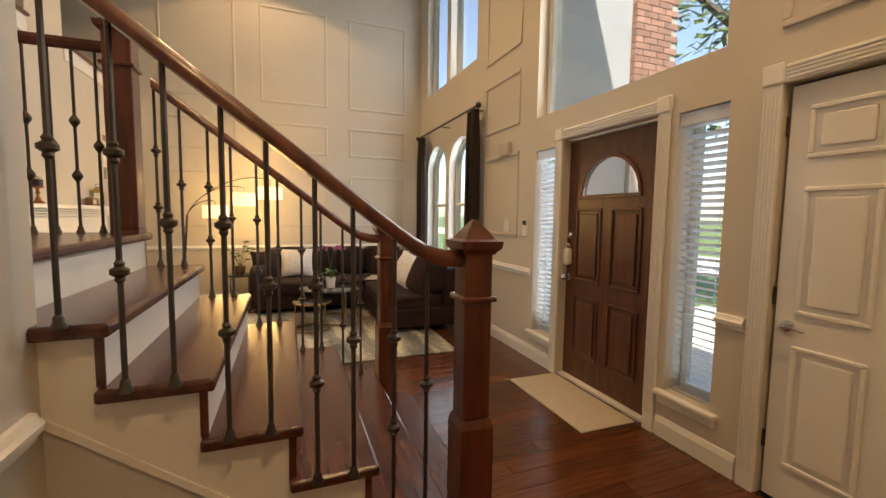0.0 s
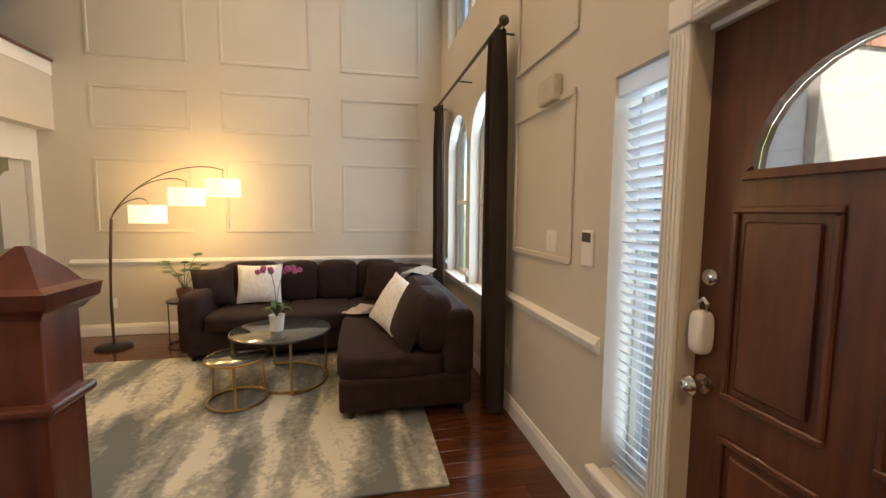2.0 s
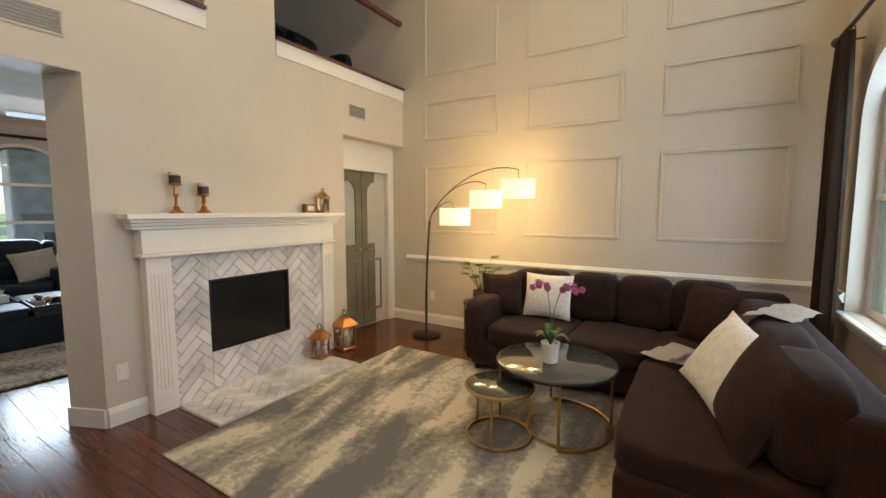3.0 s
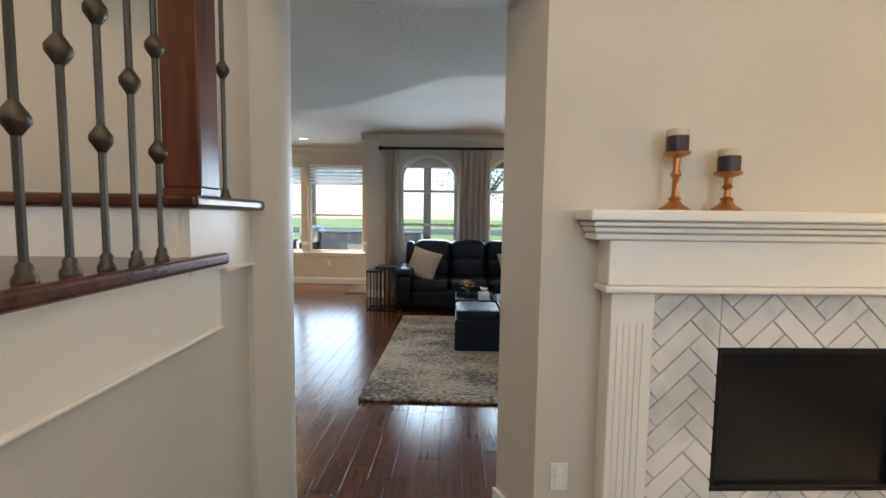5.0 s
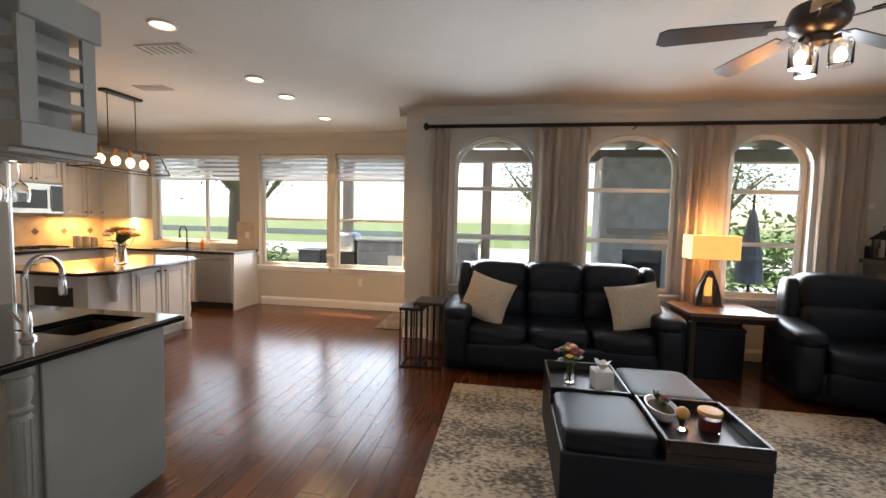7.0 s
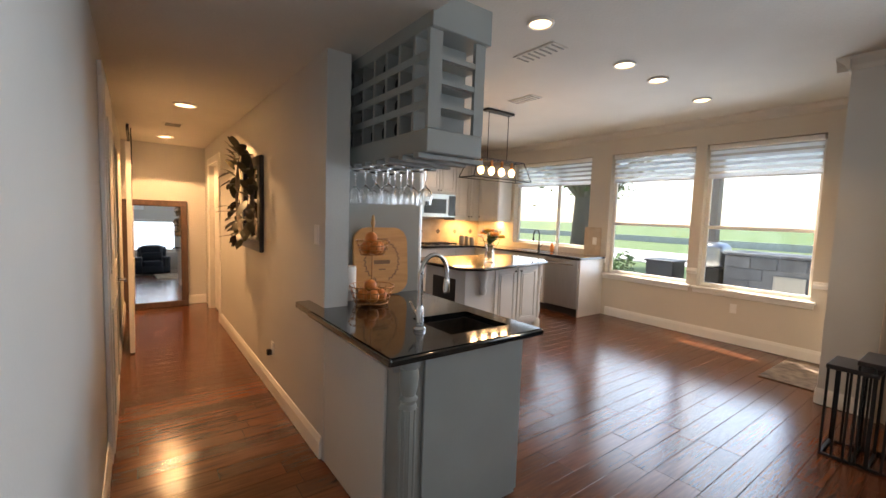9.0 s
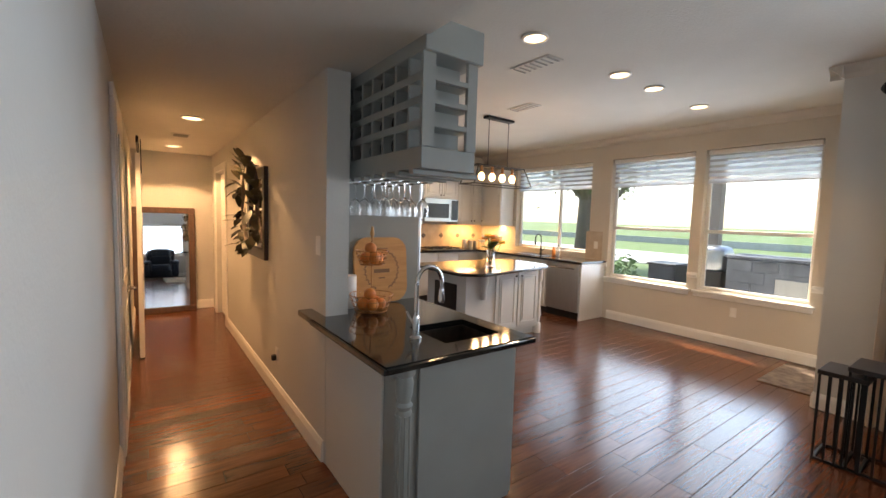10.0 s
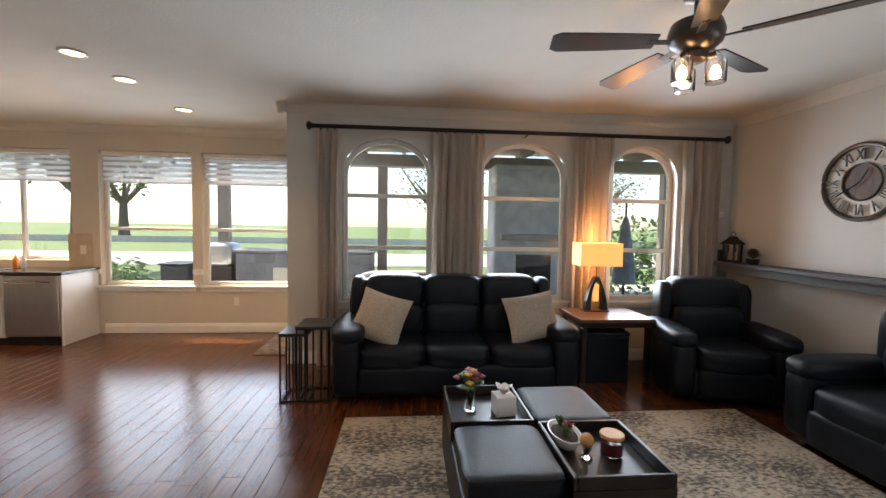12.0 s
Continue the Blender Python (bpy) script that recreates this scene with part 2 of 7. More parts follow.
M["petal_red"] = material("plum_petal", (0.30, 0.06, 0.08), 0.6)
M["soil"] = material("brown_soil", (0.06, 0.04, 0.028), 0.95, scale=30)
M["ceramic"] = material("white_ceramic", (0.78, 0.77, 0.75), 0.18, color2=(0.75, 0.74, 0.72))
M["wood_light"] = material("light_maple_wood", (0.62, 0.32, 0.11), 0.45, color2=(0.52, 0.25, 0.08), scale=4, detail=7, stretch=(1, 1, 8))
M["burnt"] = material("burnt_engraving", (0.24, 0.12, 0.05), 0.6)
M["wood_mid"] = material("walnut_wood", (0.20, 0.095, 0.045), 0.35, color2=(0.13, 0.055, 0.025), scale=4, detail=7, stretch=(8, 1, 1), coat=0.2)
M["wood_frame"] = material("brown_mirror_frame", (0.11, 0.062, 0.042), 0.5, color2=(0.07, 0.038, 0.026), scale=5, detail=7, stretch=(6, 6, 1), bump=0.1)
M["espresso"] = material("espresso_wood", (0.022, 0.015, 0.013), 0.3, color2=(0.013, 0.009, 0.008), scale=6, stretch=(6, 1, 1))
M["glass_table"] = material("smoked_glass_top", (0.06, 0.065, 0.06), 0.05, color2=(0.055, 0.06, 0.055), coat=0.5)
M["orange"] = material("orange_fruit", (0.72, 0.26, 0.05), 0.5, color2=(0.60, 0.17, 0.03), scale=12, bump=0.1, bump_scale=90)
M["paper"] = material("white_paper", (0.80, 0.79, 0.77), 0.9)
M["candle"] = material("cream_wax", (0.72, 0.62, 0.48), 0.5)
M["candle_dark"] = material("dark_plum_candle", (0.045, 0.025, 0.03), 0.4)
M["red_wax"] = material("red_wax", (0.28, 0.03, 0.03), 0.4)
M["brick"] = material("red_brown_brick", (0.36, 0.19, 0.14), 0.85, color2=(0.24, 0.13, 0.10), scale=10, bump=0.3, random=0.2)
M["mortar"] = material("mortar", (0.42, 0.40, 0.37), 0.9, scale=20)
M["concrete"] = material("patio_concrete", (0.50, 0.49, 0.47), 0.9, color2=(0.43, 0.42, 0.40), scale=3, bump=0.2)
M["grass"] = material("lawn_grass", (0.11, 0.17, 0.05), 0.9, color2=(0.065, 0.115, 0.03), scale=3, detail=8, bump=0.6, bump_scale=40)
M["bark"] = material("tree_bark", (0.16, 0.125, 0.10), 0.95, color2=(0.09, 0.068, 0.052), scale=8, stretch=(3, 3, 0.5), bump=0.8, bump_scale=25)
M["foliage"] = material("tree_foliage", (0.085, 0.13, 0.035), 0.7, color2=(0.04, 0.075, 0.02), scale=2)
M["stone"] = material("grey_stone", (0.46, 0.47, 0.49), 0.9, color2=(0.34, 0.35, 0.37), scale=4, bump=0.4, bump_scale=20)
M["post"] = material("brown_timber", (0.26, 0.22, 0.19), 0.7, color2=(0.19, 0.16, 0.135), scale=4, stretch=(6, 6, 1))
# dark blue-grey holds the patio's sky-lit shade in the base colour
M["shadowed_grey"] = material("blue_grey_with_shadow", (0.17, 0.18, 0.20), 0.8, color2=(0.11, 0.118, 0.135), scale=5, bump=0.3, bump_scale=20, random=0.2)
M["green_door"] = material("weathered_green_paint", (0.20, 0.19, 0.125), 0.45, color2=(0.13, 0.125, 0.09), scale=3, detail=7, bump=0.1)
M["frost"] = material("frosted_glass", (0.42, 0.47, 0.44), 0.35, color2=(0.34, 0.39, 0.36), scale=3)
M["vent"] = material("grey_vent_metal", (0.26, 0.25, 0.23), 0.5, 0.3)


# ---- mesh helpers ----
def part(name, bm, mat, parent=None, label="", smooth=False, m=None):
    me = bpy.data.meshes.new(name)
    if m is not None:
        bm.transform(m)
    bmesh.ops.recalc_face_normals(bm, faces=bm.faces)
    if smooth:
        for f in bm.faces:
            f.smooth = True
    bm.to_mesh(me)
    bm.free()
    me.materials.append(M[mat] if isinstance(mat, str) else mat)
    if smooth:
        me.set_sharp_from_angle(angle=radians(40))
    ob = new(name, me)
    if parent is not None:
        ob.parent = parent
    if label:
        ob["label"] = label
    return ob


def thing(name, label, category, at=(0, 0, 0), rz=0, group="", kind=""):
    e = new(name)
    e.empty_display_size = 0.1
    e.matrix_world = pose(*at, 0, 0, rz)
    return tagged(e, label, category, group, kind)


def structure(name, bm, mat, label, category="", smooth=False):
    return tagged(part(name, bm, mat, None, "", smooth), label, category or name.split("_")[0], "", "structure")


def B():
    return bmesh.new()


def box(bm, x0, x1, y0, y1, z0, z1, bev=0.0, seg=2):
    b2 = bmesh.new() if bev else bm
    c = [(x0, y0, z0), (x1, y0, z0), (x1, y1, z0), (x0, y1, z0), (x0, y0, z1), (x1, y0, z1), (x1, y1, z1), (x0, y1, z1)]
    v = [b2.verts.new(p) for p in c]
    for f in ((3, 2, 1, 0), (4, 5, 6, 7), (0, 1, 5, 4), (1, 2, 6, 5), (2, 3, 7, 6), (3, 0, 4, 7)):
        b2.faces.new([v[i] for i in f])
    if bev:
        bmesh.ops.bevel(b2, geom=b2.edges[:], offset=bev, segments=seg, affect="EDGES", profile=0.5)
        merge(bm, b2)
    return bm


def merge(bm, b2, m=None):
    if m is not None:
        b2.transform(m)
    me = bpy.data.meshes.new("tmp")
    b2.to_mesh(me)
    b2.free()
    bm.from_mesh(me)
    bpy.data.meshes.remove(me)
    return bm


def prism(bm, pts, axis, a, b):
    """A prism over a polygon. axis x: pts are (y, z); y: (x, z); z: (x, y)."""
    def p3(p, q):
        return (q, p[0], p[1]) if axis == "x" else (p[0], q, p[1]) if axis == "y" else (p[0], p[1], q)
    lo = [bm.verts.new(p3(p, a)) for p in pts]
    hi = [bm.verts.new(p3(p, b)) for p in pts]
    bm.faces.new(lo)
    bm.faces.new(hi[::-1])
    for i in range(len(pts)):
        j = (i + 1) % len(pts)
        bm.faces.new((lo[i], lo[j], hi[j], hi[i]))
    return bm


def lathe(bm, prof, at=(0, 0, 0), n=24, square=False):
    rings = []
    for r, z in prof:
        k = 4 if square else n
        off = math.pi / 4 if square else 0
        rr = r * (math.sqrt(2) if square else 1)
        rings.append([bm.verts.new((at[0] + rr * math.cos(off + 2 * math.pi * i / k), at[1] + rr * math.sin(off + 2 * math.pi * i / k), at[2] + z)) for i in range(k)])
    for a, b in zip(rings, rings[1:]):
        for i in range(len(a)):
            j = (i + 1) % len(a)
            bm.faces.new((a[i], a[j], b[j], b[i]))
    bm.faces.new(rings[0][::-1])
    bm.faces.new(rings[-1])
    return bm


def tube(bm, pts, r, n=8, closed=False):
    pts = [Vector(p) for p in pts]
    rings = []
    up = Vector((0, 0, 1))
    for i, p in enumerate(pts):
        if closed:
            d = pts[(i + 1) % len(pts)] - pts[i - 1]
        else:
            d = pts[min(i + 1, len(pts) - 1)] - pts[max(i - 1, 0)]
        d.normalize()
        s = d.cross(up)
        if s.length < 0.05:
            s = d.cross(Vector((0, 1, 0)))
        s.normalize()
        u = s.cross(d)
        rr = r[i] if isinstance(r, (list, tuple)) else r
        rings.append([bm.verts.new(p + rr * (math.cos(2 * math.pi * k / n) * s + math.sin(2 * math.pi * k / n) * u)) for k in range(n)])
    pairs = list(zip(rings, rings[1:])) + ([(rings[-1], rings[0])] if closed else [])
    for a, b in pairs:
        for k in range(n):
            j = (k + 1) % n
            bm.faces.new((a[k], a[j], b[j], b[k]))
    if not closed:
        bm.faces.new(rings[0][::-1])
        bm.faces.new(rings[-1])
    return bm


def ring_pts(cx, cy, z, r, n=32):
    return [(cx + r * math.cos(2 * math.pi * i / n), cy + r * math.sin(2 * math.pi * i / n), z) for i in range(n)]


def sphere(bm, at, r, sx=1, sy=1, sz=1, u=16, v=10):
    b2 = bmesh.new()
    bmesh.ops.create_uvsphere(b2, u_segments=u, v_segments=v, radius=r)
    return merge(bm, b2, Matrix.Translation(at) @ Matrix.Diagonal((sx, sy, sz, 1)))


def cushion(bm, x0, x1, y0, y1, z0, z1, e=0.35, n=10, puff=1.0):
    """A soft rounded block: a superellipsoid-like box."""
    b2 = bmesh.new()
    bmesh.ops.create_cube(b2, size=2)
    bmesh.ops.subdivide_edges(b2, edges=b2.edges[:], cuts=n, use_grid_fill=True)
    cx, cy, cz, hx, hy, hz = (x0 + x1) / 2, (y0 + y1) / 2, (z0 + z1) / 2, (x1 - x0) / 2, (y1 - y0) / 2, (z1 - z0) / 2
    k = 2 / e
    for v in b2.verts:
        s = (abs(v.co.x) ** k + abs(v.co.y) ** k + abs(v.co.z) ** k) ** (-1 / k)
        q = v.co * s
        w = noise.noise(Vector((v.co.x * 2 + cx, v.co.y * 2 + cy, v.co.z * 2 + cz))) * 0.02 * puff
        v.co = Vector((cx + q.x * hx + w * hx, cy + q.y * hy + w * hy, cz + q.z * hz + w * hz))
    return merge(bm, b2)


def pillow(bm, w, h, t, m, n=12):
    """A square throw pillow with pinched corners, in its own plane (x, z), thick along y."""
    b2 = bmesh.new()
    rows = {}
    for s in (-1, 1):
        for i in range(n + 1):
            for j in range(n + 1):
                a, b = 2 * i / n - 1, 2 * j / n - 1
                edge = (1 - a * a) * (1 - b * b)
                pull = 1 - 0.07 * ((1 - b * b) * abs(a) ** 3 + (1 - a * a) * abs(b) ** 3)
                y = s * t / 2 * edge ** 0.45 * (1 + 0.10 * noise.noise(Vector((a * 2, b * 2, s))))
                key = (s if edge > 1e-6 else 0, i, j)
                if key not in rows:
                    rows[key] = b2.verts.new((a * pull * w / 2, y, b * pull * h / 2))
    g = lambda s, i, j: rows.get((s, i, j)) or rows[(0, i, j)]
    for s in (-1, 1):
        for i in range(n):
            for j in range(n):
                q = [g(s, i, j), g(s, i + 1, j), g(s, i + 1, j + 1), g(s, i, j + 1)]
                try:
                    b2.faces.new(q if s < 0 else q[::-1])
                except ValueError:
                    pass
    return merge(bm, b2, m)


def wall_x(bm, x0, x1, y0, y1, z0, z1, holes=()):
    """A wall slab standing along y, with rectangular holes (y0, y1, z0, z1)."""
    ys = sorted({y0, y1, *[h[0] for h in holes], *[h[1] for h in holes]})
    for a, b in zip(ys, ys[1:]):
        mid = (a + b) / 2
        cuts = sorted([(h[2], h[3]) for h in holes if h[0] < mid < h[1]])
        z = z0
        for c, d in cuts:
            if c > z + 1e-4:
                box(bm, x0, x1, a, b, z, c)
            z = d
        if z < z1 - 1e-4:
            box(bm, x0, x1, a, b, z, z1)
    return bm


def wall_y(bm, y0, y1, x0, x1, z0, z1, holes=()):
    b2 = bmesh.new()
    wall_x(b2, y0, y1, x0, x1, z0, z1, holes)
    for v in b2.verts:
        v.co = Vector((v.co.y, v.co.x, v.co.z))
    return merge(bm, b2)


def arc(y0, y1, zs, zt, n=14):
    """Points of a round head from (y0, zs) over the top zt to (y1, zs)."""
    c, h = (y0 + y1) / 2, (y1 - y0) / 2
    return [(c - h * math.cos(math.pi * i / n), zs + (zt - zs) * math.sin(math.pi * i / n)) for i in range(n + 1)]


def arch_fill(bm, x0, x1, y0, y1, zs, zt):
    """The two corners that a round head leaves in a rectangular hole."""
    p = arc(y0, y1, zs, zt)
    for (a, za), (b, zb) in zip(p, p[1:]):
        prism(bm, [(a, za), (b, zb), (b, zt + 0.002), (a, zt + 0.002)], "x", x0, x1)
    return bm


def moulding(bm, axis, at, a, b, z, prof, side=1):
    """A trim strip along axis from a to b; prof: (out, up) points from the wall face at."""
    pts = [(at + side * o, z + u) for o, u in prof]
    return prism(bm, pts, "y" if axis == "y" else "x", a, b)


RAIL = [(0, 0), (0.012, 0), (0.016, 0.018), (0.028, 0.026), (0.032, 0.045), (0.022, 0.055), (0.014, 0.072), (0, 0.075)]
BASE = [(0, 0), (0.016, 0), (0.016, 0.095), (0.010, 0.115), (0.006, 0.13), (0, 0.132)]
CROWN = [(0, 0), (0.012, 0.0), (0.030, 0.035), (0.075, 0.075), (0.085, 0.095), (0, 0.095)]


def frame_strip(bm, axis, at, side, u0, u1, z0, z1, w=0.035, d=0.016):
    """A picture-frame moulding on a wall face."""
    for a, b, c, e in ((u0, u1, z0, z0 + w), (u0, u1, z1 - w, z1), (u0, u0 + w, z0 + w, z1 - w), (u1 - w, u1, z0 + w, z1 - w)):
        lo, hi = sorted((at, at + side * d))
        if axis == "y":
            box(bm, a, b, lo, hi, c, e, 0.005, 1)
        else:
            box(bm, lo, hi, a, b, c, e, 0.005, 1)
    return bm

# ---- setting: shell ----
W, PY, FX, CZ = 2.22, 7.51, -2.03, 2.80   # front wall, panelled wall, fireplace wall, living ceiling
AX, NX, RY = -6.85, -8.20, 7.06           # arched wall, breakfast wall, living side wall
HX0, HX1 = -2.15, -3.15                   # hall walls
TOP = 5.4

DOOR = (2.405, 3.385, 0.0, 2.05)
CLOSET = (0.86, 1.70, 0.0, 2.04)
SIDE_A = (1.96, 2.27, 0.31, 2.03)
SIDE_B = (3.49, 3.80, 0.29, 2.01)
TRANSOM = (2.0, 3.81, 2.32, 4.5)
HIGH_A = (5.18, 6.08, 3.33, 5.05)
HIGH_B = (6.22, 7.11, 3.33, 5.05)
ARCH_FA = (5.20, 6.07, 0.75, 2.46)
ARCH_FB = (6.21, 7.04, 0.75, 2.47)
b = wall_x(B(), W, W + 0.2, -2.2, PY + 0.2, 0, TOP, (DOOR, CLOSET, SIDE_A, SIDE_B, TRANSOM, HIGH_A, HIGH_B, ARCH_FA, ARCH_FB))
for h in (ARCH_FA, ARCH_FB):
    arch_fill(b, W, W + 0.2, h[0], h[1], 2.08, h[3])
structure("wall_front", b, "wall", "tall beige painted front wall with door and windows", "wall")
structure("wall_panelled", wall_y(B(), PY, PY + 0.2, -4.8, W, 0, TOP), "wall", "tall beige wall with rows of picture frame moulding", "wall")
# fireplace wall with the two loft openings above
b = wall_x(B(), FX - 0.27, FX, 4.18, 6.43, 0, TOP, ((4.18, 4.98, 3.0, 4.7), (5.61, 6.43, 3.0, 4.7)))
wall_x(b, FX - 0.27, FX, 2.40, 4.18, 2.325, TOP, ((3.2, 4.18, 3.0, 4.7),))
wall_x(b, FX - 0.27, FX, 6.43, PY, 2.29, TOP, ((6.43, PY, 3.0, 4.7),))
prism(b, [(FX - 0.004, 4.18), (FX - 0.27, 4.07), (FX - 0.27, 4.18)], "z", 0, 2.325)
structure("wall_fireplace", b, "wall", "beige chimney wall with loft openings above", "wall")
structure("wall_niche", wall_x(B(), -2.45, -2.2, 6.43, PY, 0, 2.29, ((6.50, 7.40, 0, 1.95),)), "white", "cream painted wall of a shallow door niche", "wall")
structure("ceiling_high", box(B(), -4.8, W + 0.2, -2.2, PY + 0.2, TOP, TOP + 0.15), "ceiling", "high white ceiling above the front room", "ceiling")
# loft behind the openings
structure("loft_wall", box(B(), -4.8, -4.6, 1.2, PY, 2.95, TOP), "wall_grey", "grey loft wall in shade", "wall")
structure("loft_side_wall", box(B(), -4.6, FX - 0.27, 1.2, 1.4, 2.95, TOP), "wall_grey", "grey side wall of the loft", "wall")
structure("loft_floor", box(B(), -4.6, FX - 0.27, 1.4, PY, 2.955, 2.99), "plank_gap", "dark loft floor", "floor")

# living, kitchen, hall
before = set(scene.objects)
ARCHES = ((2.58, 3.55), (4.08, 5.10), (5.56, 6.40))
b = wall_x(B(), AX - 0.2, AX, 2.0, RY + 0.15, 0, CZ, [(a, c, 0.70, 2.48) for a, c in ARCHES])
for a, c in ARCHES:
    arch_fill(b, AX - 0.2, AX, a, c, 2.09, 2.48)
structure("wall_arched", b, "wall_grey", "greige wall with three arched windows", "wall")
structure("wall_return", box(B(), NX - 0.2, AX - 0.2, 2.0, 2.2, 0, CZ), "wall_grey", "short greige return wall beside the breakfast nook", "wall")
WIN_SINK, WIN_A, WIN_B = (-2.85, -1.19, 1.0, 2.48), (-0.84, 0.35, 0.66, 2.48), (0.48, 1.63, 0.66, 2.48)
structure("wall_nook", wall_x(B(), NX - 0.2, NX, -4.0, 2.0, 0, CZ, (WIN_SINK, WIN_A, WIN_B)), "wall", "beige kitchen wall with three windows", "wall")
structure("wall_kitchen", wall_y(B(), -4.0, -3.85, NX, HX1 - 0.14, 0, CZ), "wall", "beige kitchen wall behind the stove", "wall")
WIN_SIDE = (-3.55, -2.15, 0.80, 2.0)
structure("wall_clock", wall_y(B(), RY, RY + 0.15, AX, -1.85, 0, CZ, (WIN_SIDE,)), "wall_grey", "greige living room side wall", "wall")
structure("wall_chimney_back", box(B(), -1.86, -1.76, 4.15, RY, 0, CZ), "wall_grey", "greige back of the chimney wall", "wall")
structure("wall_hall", wall_x(B(), HX1 - 0.14, HX1, -4.4, 0.55, 0, 2.34, ((-3.95, -3.1, 0, 2.05),)), "wall_grey", "long greige hall wall", "wall")
structure("wall_hall_end", wall_y(B(), -4.55, -4.4, HX1 - 0.14, -1.9, 0, 2.34), "wall_grey", "greige wall at the end of the hall", "wall")
structure("room_beyond_hall", box(B(), -4.3, -4.2, -4.4, -2.6, 0, 2.34), "wall_grey", "dim wall seen through the hall doorway", "wall")
b = wall_x(B(), HX0, HX0 + 0.12, -4.4, 2.45, 0, 2.34)
structure("wall_hall_inner", b, "wall_grey", "pale greige inner hall wall", "wall")
structure("ceiling_low", prism(B(), [(-1.90, -4.4), (-1.90, 2.2), (-1.45, 2.45), (-1.40, 4.0), (-1.70, 4.15), (-1.75, 7.0), (-2.53, 7.0), (-2.53, 3.5), (-3.36, 2.55), (-3.36, -4.4)], "z", 2.34, CZ + 0.05), "ceiling", "lowered painted hall ceiling with an angled edge", "ceiling")
structure("ceiling_living", box(B(), NX - 0.2, -1.60, -4.0, RY + 0.15, CZ, CZ + 0.15), "ceiling", "painted living room and kitchen ceiling", "ceiling")

structure("floor_rear", box(B(), NX - 0.2, -1.55, -4.6, RY + 0.15, -0.12, -0.008), "plank_gap", "dark bed beneath reddish hardwood planks", "floor")
into_wing(before)
# the rounded wall end between the stair landing and the hall
pts = [(-2.06, 2.90), (-2.06, 3.05), (-2.13, 3.115), (-2.20, 3.14), (-2.28, 3.135), (-2.36, 3.10), (-2.88, 2.83), (-2.93, 2.76), (-2.90, 2.55), (-2.7, 2.5)]
structure("wall_stair_end", prism(B(), pts, "z", 0, TOP), "wall_grey", "rounded greige wall end beside the stair landing", "wall", True)

# stair enclosure and the entry behind the start
structure("wall_entry_left", box(B(), -0.74, -0.62, -2.2, 1.69, 0, TOP), "wall_grey", "greige entry wall beside the stairs", "wall")
structure("wall_stair_side", box(B(), -2.25, -0.62, 1.69, 1.75, 0, TOP), "wall", "beige wall along the stairs", "wall")
structure("wall_stair_back", box(B(), -2.25, -2.19, 1.75, 2.95, 0, TOP), "wall", "beige wall behind the stair landing", "wall")
structure("wall_entry_back", box(B(), -0.74, W, -2.2, -2.05, 0, TOP), "wall", "beige wall behind the entry", "wall")

# floors: dark joints below, planks above
structure("floor", box(B(), -2.45, W + 0.2, -2.3, PY + 0.2, -0.12, -0.006), "plank_gap", "dark bed beneath reddish hardwood planks", "floor")

# ---- trim ----
def trim(name, bm, label, mat="white"):
    return structure(name, bm, mat, label, "trim")


b = B()
for a, c in ((-2.0, 0.76), (1.80, 2.31), (3.48, 7.49)):
    moulding(b, "y", W, a, c, 0.003, BASE, -1)
moulding(b, "x", PY, -2.19, W - 0.02, 0.003, BASE, -1)
moulding(b, "y", FX, 4.185, 4.42, 0.003, BASE, 1)
moulding(b, "y", FX, 6.19, 6.43, 0.003, BASE, 1)
prism(b, [(FX - 0.004, 4.18), (FX - 0.27, 4.07), (FX - 0.27, 4.052), (FX - 0.004, 4.162)], "z", 0.003, 0.13)
moulding(b, "y", -0.62, -2.0, 1.69, 0.003, BASE, 1)
trim("baseboard_front_room", b, "white moulded baseboard of the front room")
before = set(scene.objects)
b = B()
moulding(b, "y", NX, -0.80, 1.985, 0.003, BASE, 1)
moulding(b, "x", 2.0, NX + 0.02, AX, 0.003, BASE, -1)
moulding(b, "y", AX, 2.0, RY, 0.003, BASE, 1)
moulding(b, "x", RY, AX, -1.86, 0.003, BASE, -1)
moulding(b, "y", HX1, -2.98, 0.53, 0.003, BASE, 1)
moulding(b, "y", HX0, -4.38, 2.3, 0.003, BASE, -1)
moulding(b, "x", -4.4, HX1, HX0, 0.003, BASE, 1)
trim("baseboard_living", b, "white moulded baseboard of the living room and hall")
into_wing(before)
b = B()
for a, c in ((1.80, 1.95), (3.83, 5.18), (7.05, 7.49), (6.08, 6.20)):
    moulding(b, "y", W, a, c, 0.81, RAIL, -1)
moulding(b, "x", PY, -1.97, W - 0.03, 0.81, RAIL, -1)
moulding(b, "y", -0.62, -2.0, 1.69, 0.81, RAIL, 1)
trim("chair_rail", b, "white moulded chair rail")
before = set(scene.objects)
b = B()
for a, c in ((-0.9, -0.84), (0.355, 0.475), (1.64, 1.985)):
    moulding(b, "y", NX, a, c, 0.81, RAIL, 1)
trim("chair_rail_nook", b, "white moulded chair rail between nook windows")
b = B()
moulding(b, "y", NX, -4.0, 1.9, CZ - 0.096, CROWN, 1)
moulding(b, "x", 2.0, NX + 0.09, AX + 0.085, CZ - 0.096, CROWN, -1)
moulding(b, "y", AX, 1.915, RY, CZ - 0.096, CROWN, 1)
moulding(b, "x", RY, AX + 0.09, -1.86, CZ - 0.096, CROWN, -1)
trim("crown_moulding", b, "white crown moulding of the living room", "ceiling")
into_wing(before)
b = B()
